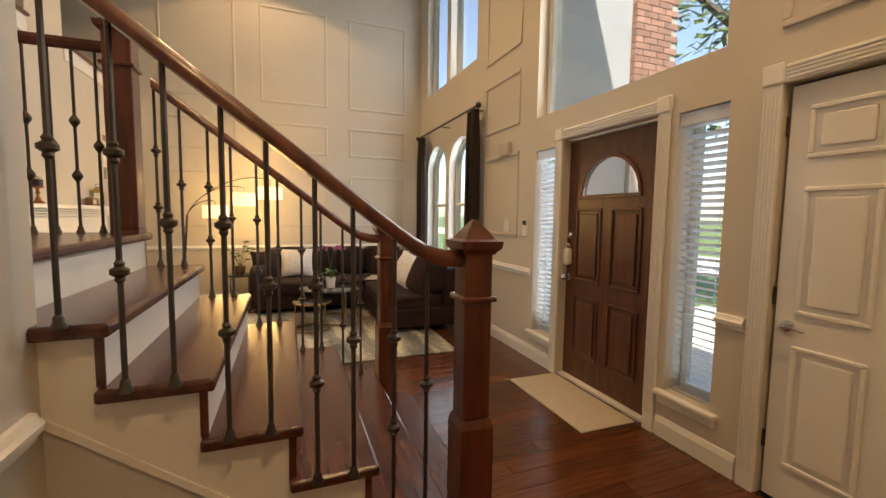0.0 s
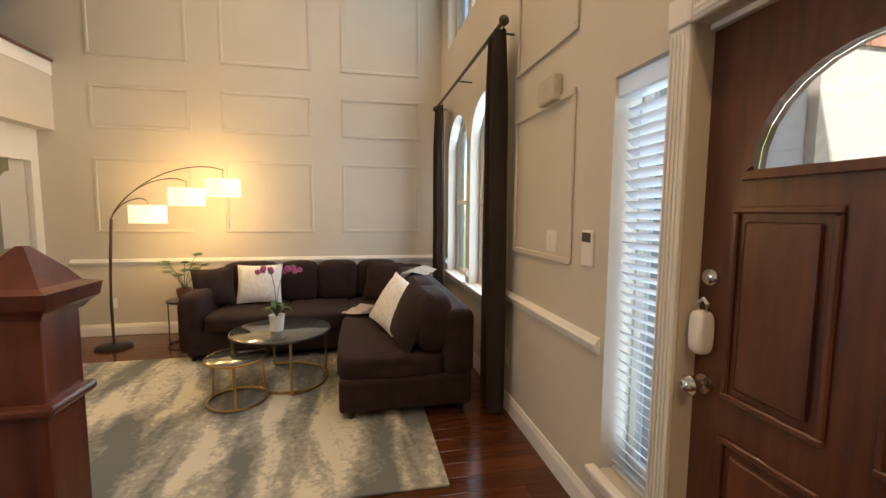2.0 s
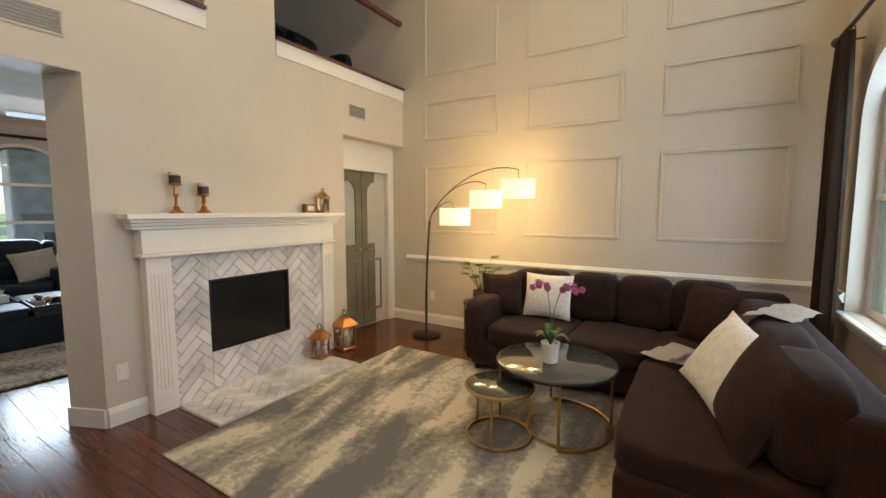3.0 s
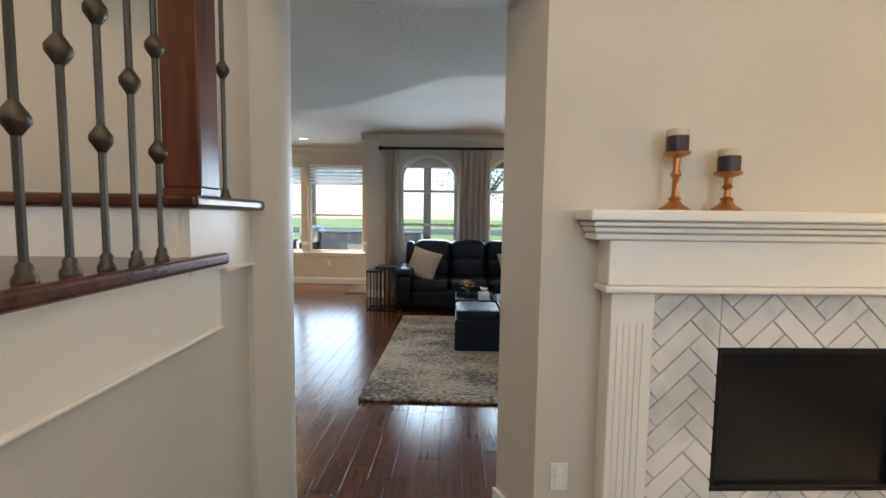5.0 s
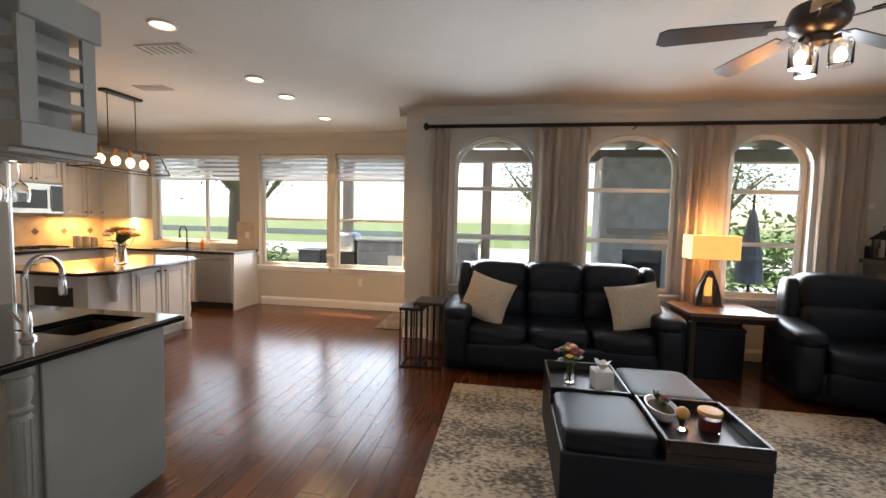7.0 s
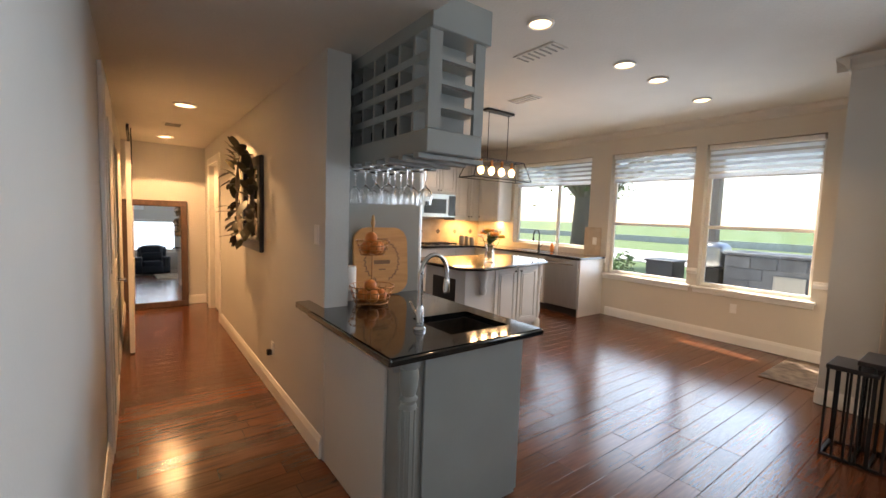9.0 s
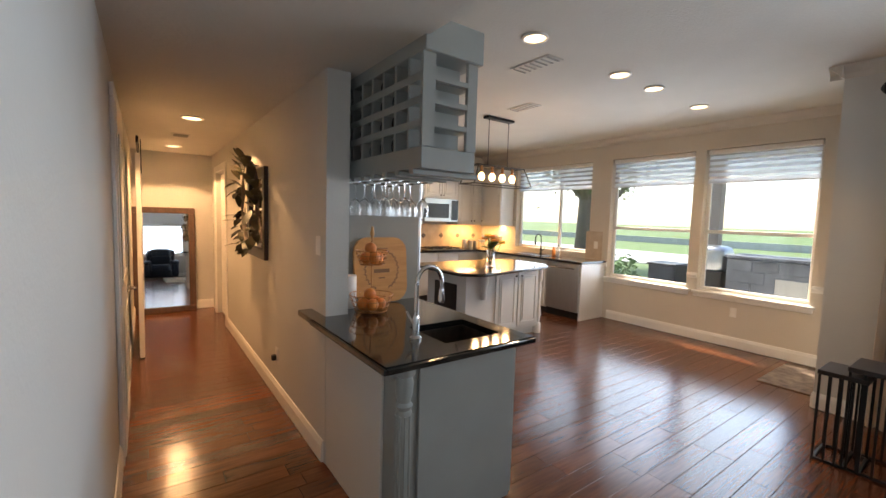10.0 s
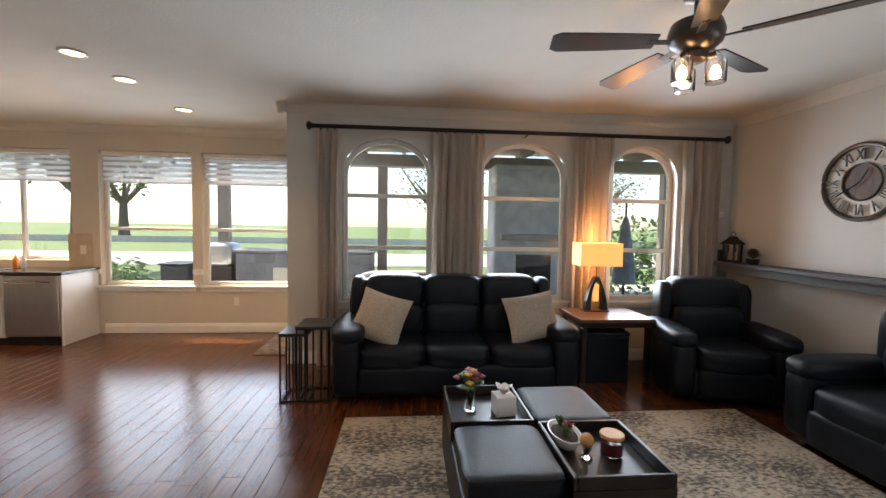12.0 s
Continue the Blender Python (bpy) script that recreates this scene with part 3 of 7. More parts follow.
for x0, x1 in ((-1.69, -0.70), (-0.36, 0.635), (0.98, 1.94)):
    for z0, z1 in ((1.18, 2.02), (2.34, 2.81), (3.11, 4.55)):
        frame_strip(b, "y", PY, -1, x0, x1, z0, z1)
trim("wall_panel_moulding", b, "beige picture frame moulding on the tall wall", "wall")
b = B()
for z0, z1 in ((1.18, 2.06), (2.33, 2.88), (3.12, 4.55)):
    frame_strip(b, "x", W, -1, 4.11, 4.89, z0, z1)
frame_strip(b, "x", W, -1, 0.75, 1.73, 2.30, 4.3)
trim("front_panel_moulding", b, "beige picture frame moulding on the front wall", "wall")

# ---- windows ----
def window_x(name, x, hole, label, bars=(), mull=(), arched=None, inward=1, deep=0.2, sill=True):
    """A window in a wall along y. x: the wall's inner face; inward: the way into the room (+1 or -1)."""
    y0, y1, z0, z1 = hole
    t = tagged(new(name), label, "window", "", "structure")
    t.location = (0, 0, 0)
    xo = x - inward * (deep * 0.62)
    f = 0.045
    lo, hi = xo - 0.022, xo + 0.022
    b = B()
    box(b, lo, hi, y0, y1, z0, z0 + f, 0.004, 1)
    if arched is None:
        box(b, lo, hi, y0, y1, z1 - f, z1, 0.004, 1)
        box(b, lo, hi, y0, y0 + f, z0 + f, z1 - f, 0.004, 1)
        box(b, lo, hi, y1 - f, y1, z0 + f, z1 - f, 0.004, 1)
    else:
        box(b, lo, hi, y0, y0 + f, z0 + f, arched, 0.004, 1)
        box(b, lo, hi, y1 - f, y1, z0 + f, arched, 0.004, 1)
        o, i = arc(y0, y1, arched, z1), arc(y0 + f, y1 - f, arched, z1 - f)
        for k in range(len(o) - 1):
            prism(b, [o[k], o[k + 1], i[k + 1], i[k]], "x", lo, hi)
    for z in bars:
        box(b, lo - 0.008, hi + 0.008, y0 + f, y1 - f, z - 0.022, z + 0.022, 0.004, 1)
    for y in mull:
        box(b, lo - 0.006, hi + 0.006, y - 0.022, y + 0.022, z0 + f, z1 - f, 0.004, 1)
    part("window_frame", b, "white", t)
    g = B()
    if arched is None:
        box(g, xo - 0.003, xo + 0.003, y0 + f, y1 - f, z0 + f, z1 - f)
    else:
        prism(g, [(y0 + f, z0 + f), (y1 - f, z0 + f)] + arc(y0 + f, y1 - f, arched, z1 - f)[::-1], "x", xo - 0.003, xo + 0.003)
    pane = part("pane", g, "pane", t)
    pane.visible_shadow = False
    if sill:
        b = B()
        a, c = sorted((xo + 0.022 * inward, x + inward * 0.045))
        box(b, a, c, y0 - 0.05, y1 + 0.05, z0 - 0.032, z0 - 0.002, 0.008, 2)
        a, c = sorted((x, x + inward * 0.02))
        box(b, a, c, y0 - 0.035, y1 + 0.035, z0 - 0.085, z0 - 0.033, 0.006, 1)
        part("window_sill", b, "white", t)
    return t


before = set(scene.objects)
window_x("window_1", NX, WIN_A, "double-hung white window with a view of the patio", bars=(1.43,))
window_x("window_2", NX, WIN_B, "double-hung white window over the outdoor kitchen", bars=(1.43,))
window_x("window_3", NX, WIN_SINK, "sliding white window above the kitchen sink", mull=(-1.88,), sill=False)
for i, (a, c) in enumerate(ARCHES):
    window_x("window_%d" % (4 + i), AX, (a, c, 0.70, 2.48), "arched white window with two horizontal bars", bars=(1.28, 1.86), arched=2.09)
into_wing(before)
b = B()
a0, a1, c0, c1 = WIN_SIDE
for q in ((a0, a1, c0, c0 + 0.045), (a0, a1, c1 - 0.045, c1), (a0, a0 + 0.045, c0 + 0.045, c1 - 0.045), (a1 - 0.045, a1, c0 + 0.045, c1 - 0.045), (a0 + 0.045, a1 - 0.045, 1.38, 1.42), (-2.87, -2.83, c0 + 0.045, 1.379)):
    box(b, q[0], q[1], RY + 0.07, RY + 0.11, q[2], q[3])
side_window = tagged(new("window_14"), "white side window reflected in the hall mirror", "window", "", "structure")
part("window_frame", b, "white", side_window)
part("pane", box(B(), a0 + 0.045, a1 - 0.045, RY + 0.087, RY + 0.093, c0 + 0.045, c1 - 0.045), "pane", side_window).visible_shadow = False
part("window_sill", box(B(), a0 - 0.05, a1 + 0.05, RY - 0.04, RY + 0.069, c0 - 0.032, c0 - 0.002, 0.008, 2), "white", side_window)
side_window.matrix_basis = WING @ side_window.matrix_basis
window_x("window_7", W, ARCH_FA, "arched white front window behind dark curtains", bars=(1.55,), arched=2.08, inward=-1)
window_x("window_8", W, ARCH_FB, "arched white front window beside the room corner", bars=(1.55,), arched=2.08, inward=-1)
window_x("window_9", W, HIGH_A, "tall upper window in a deep white reveal", inward=-1, sill=False)
window_x("window_10", W, HIGH_B, "tall upper window near the room corner", inward=-1, sill=False)
window_x("window_11", W, TRANSOM, "large fixed window above the entrance door", inward=-1, sill=False)
window_x("window_12", W, SIDE_A, "narrow sidelight window with open blinds", inward=-1, deep=0.26)
window_x("window_13", W, SIDE_B, "narrow sidelight window with closed blinds", inward=-1, deep=0.26)


def slat_blind(hole, gap, tilt, label):
    y0, y1, z0, z1 = hole
    t = thing("venetian_blind", label, "blind", (W + 0.075, (y0 + y1) / 2, z0))
    h, w = z1 - z0, (y1 - y0) / 2 - 0.012
    part("headrail", box(B(), -0.06, 0.03, -w - 0.02, w + 0.02, h - 0.085, h - 0.005, 0.006, 1), "blind", t)
    me = None
    n = int((h - 0.12) / gap)
    for i in range(n):
        if me is None:
            s = part("slat", box(B(), -0.024, 0.024, -w, w, -0.0015, 0.0015), "blind", t)
            me = s.data
        else:
            s = new("slat", me)
            s.parent = t
        s.matrix_local = pose(0, 0, 0.03 + i * gap, 0, tilt, 0)
    part("bottom_rail", box(B(), -0.02, 0.02, -w, w, 0.002, 0.02, 0.004, 1), "blind", t)
    b = B()
    for y in (-w * 0.6, w * 0.6):
        tube(b, [(0, y, 0.02), (0, y, h - 0.06)], 0.0015, 5)
    part("cord", b, "blind", t)
    return t


slat_blind(SIDE_A, 0.043, 24, "white slatted blind hanging half open in the sidelight")
slat_blind(SIDE_B, 0.043, 38, "white slatted blind nearly closed in the sidelight")


def zebra_shade(hole, label):
    y0, y1, z0, z1 = hole
    t = thing("roller_shade", label, "shade", (NX - 0.055, (y0 + y1) / 2, z1 - 0.43), group="roller shades")
    w = (y1 - y0) / 2 - 0.015
    part("cassette", box(B(), -0.03, 0.03, -w, w, 0.365, 0.425, 0.012, 2), "plastic", t)
    for i in range(5):
        z = 0.02 + i * 0.072
        part("band", box(B(), -0.001, 0.001, -w + 0.01, w - 0.01, z, z + 0.04), "shade_fabric", t)
        part("sheer_band", box(B(), -0.0008, 0.0008, -w + 0.01, w - 0.01, z + 0.04, z + 0.072), "sheer", t)
    part("bottom_rail", box(B(), -0.010, 0.010, -w, w, 0, 0.022, 0.004, 1), "blind", t)


m = bpy.data.materials.new("sheer_fabric")
m.use_nodes = True
mix = m.node_tree.nodes.new("ShaderNodeMixShader")
tr = m.node_tree.nodes.new("ShaderNodeBsdfTransparent")
mix.inputs["Fac"].default_value = 0.45
m.node_tree.links.new(tr.outputs[0], mix.inputs[1])
m.node_tree.links.new(m.node_tree.nodes["Principled BSDF"].outputs[0], mix.inputs[2])
m.node_tree.links.new(mix.outputs[0], m.node_tree.nodes["Material Output"].inputs["Surface"])
M["sheer"] = m
before = set(scene.objects)
for h in (WIN_A, WIN_B, WIN_SINK):
    zebra_shade(h, "white banded roller shade drawn partly down")
into_wing(before)


# ---- doors ----
def casing(y0, y1, z1, name, label, flute=True):
    t = tagged(new(name), label, "trim", "", "structure")
    for a, c in ((y0 - 0.085, y0), (y1, y1 + 0.085)):
        b = box(B(), W - 0.022, W, a, c, 0.0, z1, 0.004, 1)
        if flute:
            for k in range(4):
                y = a + 0.016 + k * 0.018
                box(b, W - 0.028, W - 0.021, y, y + 0.010, 0.12, z1 - 0.02, 0.002, 1)
        part("jamb_casing", b, "white", t)
        part("corner_block", box(B(), W - 0.032, W, a - 0.006, c + 0.006, z1 + 0.001, z1 + 0.098, 0.006, 1), "white", t)
    b = box(B(), W - 0.022, W, y0 + 0.004, y1 - 0.004, z1, z1 + 0.085, 0.004, 1)
    for k in range(4):
        box(b, W - 0.028, W - 0.021, y0 + 0.01, y1 - 0.01, z1 + 0.012 + k * 0.018, z1 + 0.022 + k * 0.018, 0.002, 1)
    part("head_casing", b, "white", t)


casing(2.405, 3.385, 2.05, "door_casing_1", "white fluted casing around the entrance door")
casing(0.86, 1.70, 2.04, "door_casing_2", "white fluted casing around the closet door")


def raised_panel(bm, x, side, y0, y1, z0, z1, d=0.012):
    """A bevelled raised field inside a sunk border."""
    frame_strip(bm, "x", x, side, y0, y1, z0, z1, 0.022, d)
    a, c = sorted((x, x + side * d))
    box(bm, a, c, y0 + 0.045, y1 - 0.045, z0 + 0.045, z1 - 0.045, 0.010, 2)
    return bm


front_door = tagged(new("door_1"), "dark mahogany entrance door with a fan light", "door", "", "structure")
DX = W + 0.075
holes = ((2.66, 3.27, 1.57, 1.86),)
b = wall_x(B(), DX, DX + 0.045, 2.50, 3.44, 0.02, 2.03, holes)
arch_fill(b, DX, DX + 0.045, 2.66, 3.27, 1.575, 1.86)
part("slab", b, "door", front_door)
b = B()
for y0, y1 in ((2.62, 2.92), (3.02, 3.32)):
    raised_panel(b, DX, -1, y0, y1, 0.86, 1.47)
    raised_panel(b, DX, -1, y0, y1, 0.22, 0.74)
part("panel_moulding", b, "door", front_door)
b = B()
o, i = arc(2.635, 3.295, 1.56, 1.885), arc(2.665, 3.265, 1.585, 1.855)
for k in range(len(o) - 1):
    prism(b, [o[k], o[k + 1], i[k + 1], i[k]], "x", DX - 0.014, DX)
box(b, DX - 0.014, DX, 2.635, 3.295, 1.545, 1.575, 0.004, 1)
part("fanlight_frame", b, "door", front_door)
b = prism(B(), [(2.66, 1.57)] + arc(2.66, 3.27, 1.575, 1.858) + [(3.27, 1.57)], "x", DX + 0.018, DX + 0.024)
g = part("fanlight_pane", b, "glass", front_door)
g.visible_shadow = False
for z in (0.25, 1.05, 1.82):
    part("hinge", box(B(), DX - 0.010, DX + 0.002, 2.472, 2.505, z, z + 0.10, 0.003, 1), "chrome", front_door)
b = lathe(B(), [(0.032, 0), (0.032, 0.012), (0.014, 0.016), (0.012, 0.04), (0.030, 0.05), (0.034, 0.068), (0.024, 0.084), (0.008, 0.09)])
part("door_knob", b, "chrome", front_door, "round chrome knob", True, pose(DX, 3.385, 0.88, 0, -90, 0))
b = lathe(B(), [(0.030, 0), (0.030, 0.010), (0.022, 0.020), (0.010, 0.024)])
part("deadbolt", b, "chrome", front_door, "", True, pose(DX, 3.385, 1.24, 0, -90, 0))
b = B()
cushion(b, DX - 0.062, DX, 3.355, 3.415, 0.985, 1.13, 0.5)
tube(b, [(DX - 0.03, 3.37, 1.12), (DX - 0.03, 3.368, 1.155), (DX - 0.03, 3.385, 1.17), (DX - 0.03, 3.402, 1.155), (DX - 0.03, 3.40, 1.12)], 0.006)
part("key_safe", b, "plastic", front_door, "white key safe hanging on the lock", True)
b = B()
box(b, W + 0.055, W + 0.2, 2.48, 2.50, 0, 2.05)
box(b, W + 0.055, W + 0.2, 3.44, 3.46, 0, 2.05)
box(b, W + 0.055, W + 0.2, 2.50, 3.44, 2.032, 2.05)
box(b, W + 0.02, W + 0.2, 2.50, 3.44, -0.004, 0.018)
part("door_jamb", b, "white", front_door)
front_door.location.y = -0.05

closet = tagged(new("door_2"), "white six-panel closet door with a lever handle", "door", "", "structure")
DX2 = W + 0.03
part("slab", box(B(), DX2, DX2 + 0.04, 0.875, 1.685, 0.012, 2.025, 0.003, 1), "white", closet)
b = B()
for y0, y1 in ((0.96, 1.24), (1.32, 1.60)):
    for z0, z1 in ((0.20, 0.80), (0.95, 1.55), (1.68, 1.92)):
        raised_panel(b, DX2, -1, y0, y1, z0, z1)
part("panel_moulding", b, "white", closet)
b = lathe(B(), [(0.028, 0), (0.028, 0.012), (0.012, 0.016), (0.012, 0.05)])
b.transform(pose(DX2, 1.625, 0.89, 0, -90, 0))
tube(b, [(DX2 - 0.05, 1.625, 0.89), (DX2 - 0.055, 1.58, 0.893), (DX2 - 0.05, 1.53, 0.885)], [0.011, 0.009, 0.007])
part("lever_handle", b, "chrome", closet, "brushed nickel lever handle", True)
b = B()
for z in (0.25, 0.98, 1.8):
    box(b, DX2 - 0.008, DX2 + 0.002, 1.683, 1.698, z, z + 0.09, 0.003, 1)
part("hinge", b, "iron", closet)
part("backing", box(B(), W + 0.15, W + 0.19, 0.86, 1.70, 0, 2.04), "white", closet)

# niche doors, weathered green with arched glass
for y0, y1 in ((6.505, 6.945), (6.955, 7.395)):
    t = tagged(new("door_3" if y0 < 6.9 else "door_4"), "weathered olive green door with arched frosted glass", "door", "", "structure")
    X = -2.26
    b = wall_x(B(), X - 0.04, X, y0, y1, 0.012, 1.945, ((y0 + 0.10, y1 - 0.10, 1.05, 1.82),))
    arch_fill(b, X - 0.04, X, y0 + 0.10, y1 - 0.10, 1.66, 1.82)
    part("slab", b, "green_door", t)
    part("pane", box(B(), X - 0.024, X - 0.016, y0 + 0.10, y1 - 0.10, 1.05, 1.82), "frost", t)
    b = frame_strip(B(), "x", X, 1, y0 + 0.09, y1 - 0.09, 0.18, 0.85, 0.03, 0.012)
    part("panel_moulding", b, "green_door", t)
    ky = y1 - 0.05 if y0 < 6.9 else y0 + 0.05
    b = lathe(B(), [(0.022, 0), (0.022, 0.01), (0.01, 0.014), (0.01, 0.04)])
    b.transform(pose(X, ky, 0.98, 0, 90, 0))
    tube(b, [(X + 0.045, ky, 0.98), (X + 0.05, ky + (-0.09 if y0 < 6.9 else 0.09), 0.985)], 0.008)
    part("handle", b, "gold", t, "antique brass lever", True)

# hall doors
before = set(scene.objects)
t = tagged(new("door_5"), "white hall door standing nearly shut", "door", "", "structure")
part("casing", box(B(), HX0 - 0.022, HX0 - 0.001, -0.14, -0.05, 0.0, 2.12, 0.004, 1), "white", t)
part("head_casing", box(B(), HX0 - 0.022, HX0 - 0.001, -1.05, -0.05, 2.122, 2.20, 0.004, 1), "white", t)
part("slab", box(B(), HX0 - 0.028, HX0 - 0.001, -1.0, -0.145, 0.012, 2.118, 0.003, 1), "white", t)
b = B()
for z0, z1 in ((0.2, 0.85), (1.05, 1.95)):
    frame_strip(b, "x", HX0 - 0.028, -1, -0.92, -0.24, z0, z1, 0.03, 0.008)
part("panel_moulding", b, "white", t)
b = lathe(B(), [(0.028, 0), (0.028, 0.012), (0.012, 0.016), (0.012, 0.05)])
b.transform(pose(HX0 - 0.028, -0.93, 0.92, 0, -90, 0))
tube(b, [(HX0 - 0.075, -0.93, 0.92), (HX0 - 0.08, -0.83, 0.922)], 0.009)
part("lever_handle", b, "chrome", t, "brushed nickel lever handle", True)
t = thing("barn_door", "white sliding barn door on a black rail", "door", (HX0 - 0.10, -2.6, 0))
part("slab", box(B(), -0.02, 0.02, -0.45, 0.45, 0.012, 2.05, 0.003, 1), "white", t)
b = box(B(), -0.008, 0.008, -0.55, 0.7, 2.12, 2.16)
part("rail", b, "black", t)
for y in (-0.3, 0.3):
    b = lathe(B(), [(0.045, -0.012), (0.05, 0), (0.045, 0.012)])
    b.transform(pose(0.0, y, 2.19, 0, 90, 0))
    box(b, -0.030, -0.022, y - 0.02, y + 0.02, 1.9, 2.2)
    part("roller", b, "black", t)
t = tagged(new("door_casing_3"), "white casing of the hall doorway", "trim", "", "structure")
for a, c in ((-3.095, -3.0), (-4.05, -3.955)):
    part("jamb_casing", box(B(), HX1, HX1 + 0.02, a, c, 0, 2.05, 0.004, 1), "white", t)
part("head_casing", box(B(), HX1, HX1 + 0.02, -4.05, -3.0, 2.051, 2.14, 0.004, 1), "white", t)
part("slab", box(B(), HX1 - 0.10, HX1 - 0.06, -3.945, -3.12, 0.012, 2.03, 0.003, 1), "white", t)

into_wing(before)

# ---- stairs ----
SY0, SY1, RISE, RUN, SX = 1.74, 3.03, 0.183, 0.244, 0.745
stairs = tagged(new("staircase"), "staircase with dark wooden treads and white risers", "stairs", "", "structure")
for k in range(1, 7):
    x1, z = SX - (k - 1) * RUN, k * RISE
    b = box(B(), x1 - RUN - 0.02, x1 + 0.025, SY0 - 0.04, SY1 + 0.04, z - 0.04, z, 0.012, 3)
    part("tread", b, "tread", stairs)
    b = box(B(), x1 - 0.02, x1, SY0, SY1, z - RISE, z - 0.041)
    part("riser", b, "white", stairs)
    for ya, yb in ((SY0, SY0 + 0.02), (SY1 - 0.02, SY1)):
        foot = [max(0.002, (SX - x) * RISE / RUN + RISE - 0.37) for x in (x1 - 0.021, x1 - RUN - 0.021)]
        poly = [(x1 - 0.021, foot[0]), (x1 - 0.021, z - 0.041), (x1 - RUN - 0.021, z - 0.041), (x1 - RUN - 0.021, foot[1])]
        part("stringer", prism(B(), poly, "y", ya, yb), "white", stairs)
    part("riser_trim", box(B(), x1 - 0.021, x1 + 0.001, SY0 - 0.007, SY0 - 0.001, z - RISE + 0.001, z - 0.041), "cherry", stairs, "dark wood riser edge")
xl, zl = SX - 6 * RUN, 7 * RISE
b = box(B(), -1.84, xl + 0.025, SY0, SY1 + 0.04, zl - 0.04, zl, 0.012, 3)
part("landing", b, "tread", stairs)
part("riser", box(B(), xl - 0.02, xl, SY0, SY1, zl - RISE, zl - 0.041), "white", stairs)
z8 = zl + RISE
part("landing", box(B(), -2.185, -1.62, 1.76, SY1 + 0.055, z8 - 0.04, z8, 0.012, 3), "tread", stairs)
part("riser", box(B(), -1.66, -1.64, 1.76, SY1 - 0.01, zl, z8 - 0.041), "white", stairs)
part("landing_fascia", box(B(), -2.12, -1.66, SY1 - 0.02, SY1 + 0.012, z8 - 0.24, z8 - 0.041), "white", stairs)
part("fascia_moulding", box(B(), -2.12, -1.85, SY1 - 0.02, SY1 + 0.024, z8 - 0.252, z8 - 0.236, 0.004, 1), "white", stairs)
# walls under the flight
low = [(SX - 0.02, 0), (SX - 0.02, 0.02), (xl, zl - RISE - 0.20), (xl, zl - 0.25), (-2.13, zl - 0.25), (-2.13, 0)]
part("side_wall", prism(B(), low, "y", SY0 + 0.003, SY0 + 0.017), "wall_grey", stairs)
part("side_wall", prism(B(), low, "y", SY1 - 0.017, SY1 - 0.003), "wall_grey", stairs)
part("side_wall", box(B(), -2.13, -1.84, SY1 - 0.017, SY1 - 0.003, zl - 0.25, z8 - 0.2), "wall_grey", stairs)
part("landing_fascia", box(B(), -1.84, xl, SY1 - 0.02, SY1 + 0.004, zl - 0.25, zl - 0.041), "white", stairs)
part("fascia_moulding", box(B(), -1.84, xl, SY1, SY1 + 0.016, zl - 0.262, zl - 0.25, 0.004, 1), "white", stairs)
for y in (SY0 - 0.008, SY1 - 0.004):
    strip = [(SX - 0.27, 0.005), (SX - 0.24, 0.005), (xl, zl - 0.37 + 0.012), (xl, zl - 0.37 - 0.016)]
    part("stringer_moulding", prism(B(), strip, "y", y, y + 0.014), "white", stairs)
part("knee_panel", box(B(), -1.0, -0.66, 1.751, 1.79, zl - RISE, 1.55, 0.004, 1), "white", stairs)
b = box(B(), -2.05, SX - 0.1, SY1 - 0.003, SY1 + 0.013, 0.0, 0.11, 0.004, 1)
part("baseboard", b, "white", stairs)


def newel(x, y, z, h, parent, w=0.050):
    b = B()
    lathe(b, [(w * 1.22, 0), (w * 1.22, 0.50 * h - 0.03), (w * 1.0, 0.50 * h)] if z < 0.1 else [(w, 0), (w, 0.02)], (x, y, z), square=True)
    box(b, x - w, x + w, y - w, y + w, z + (0.50 * h if z < 0.1 else 0.02), z + h - 0.09, 0.006, 2)
    part("post", b, "cherry", parent)
    for zz in (z + h - 0.28,):
        part("band", box(B(), x - w - 0.014, x + w + 0.014, y - w - 0.014, y + w + 0.014, zz, zz + 0.02, 0.007, 2), "cherry", parent)
    b = lathe(B(), [(w + 0.004, 0), (w + 0.012, 0.012), (w + 0.022, 0.02), (w + 0.026, 0.045), (w + 0.004, 0.052), (w - 0.01, 0.075), (0.006, 0.118)], (x, y, z + h - 0.118), square=True)
    part("cap", b, "cherry", parent)


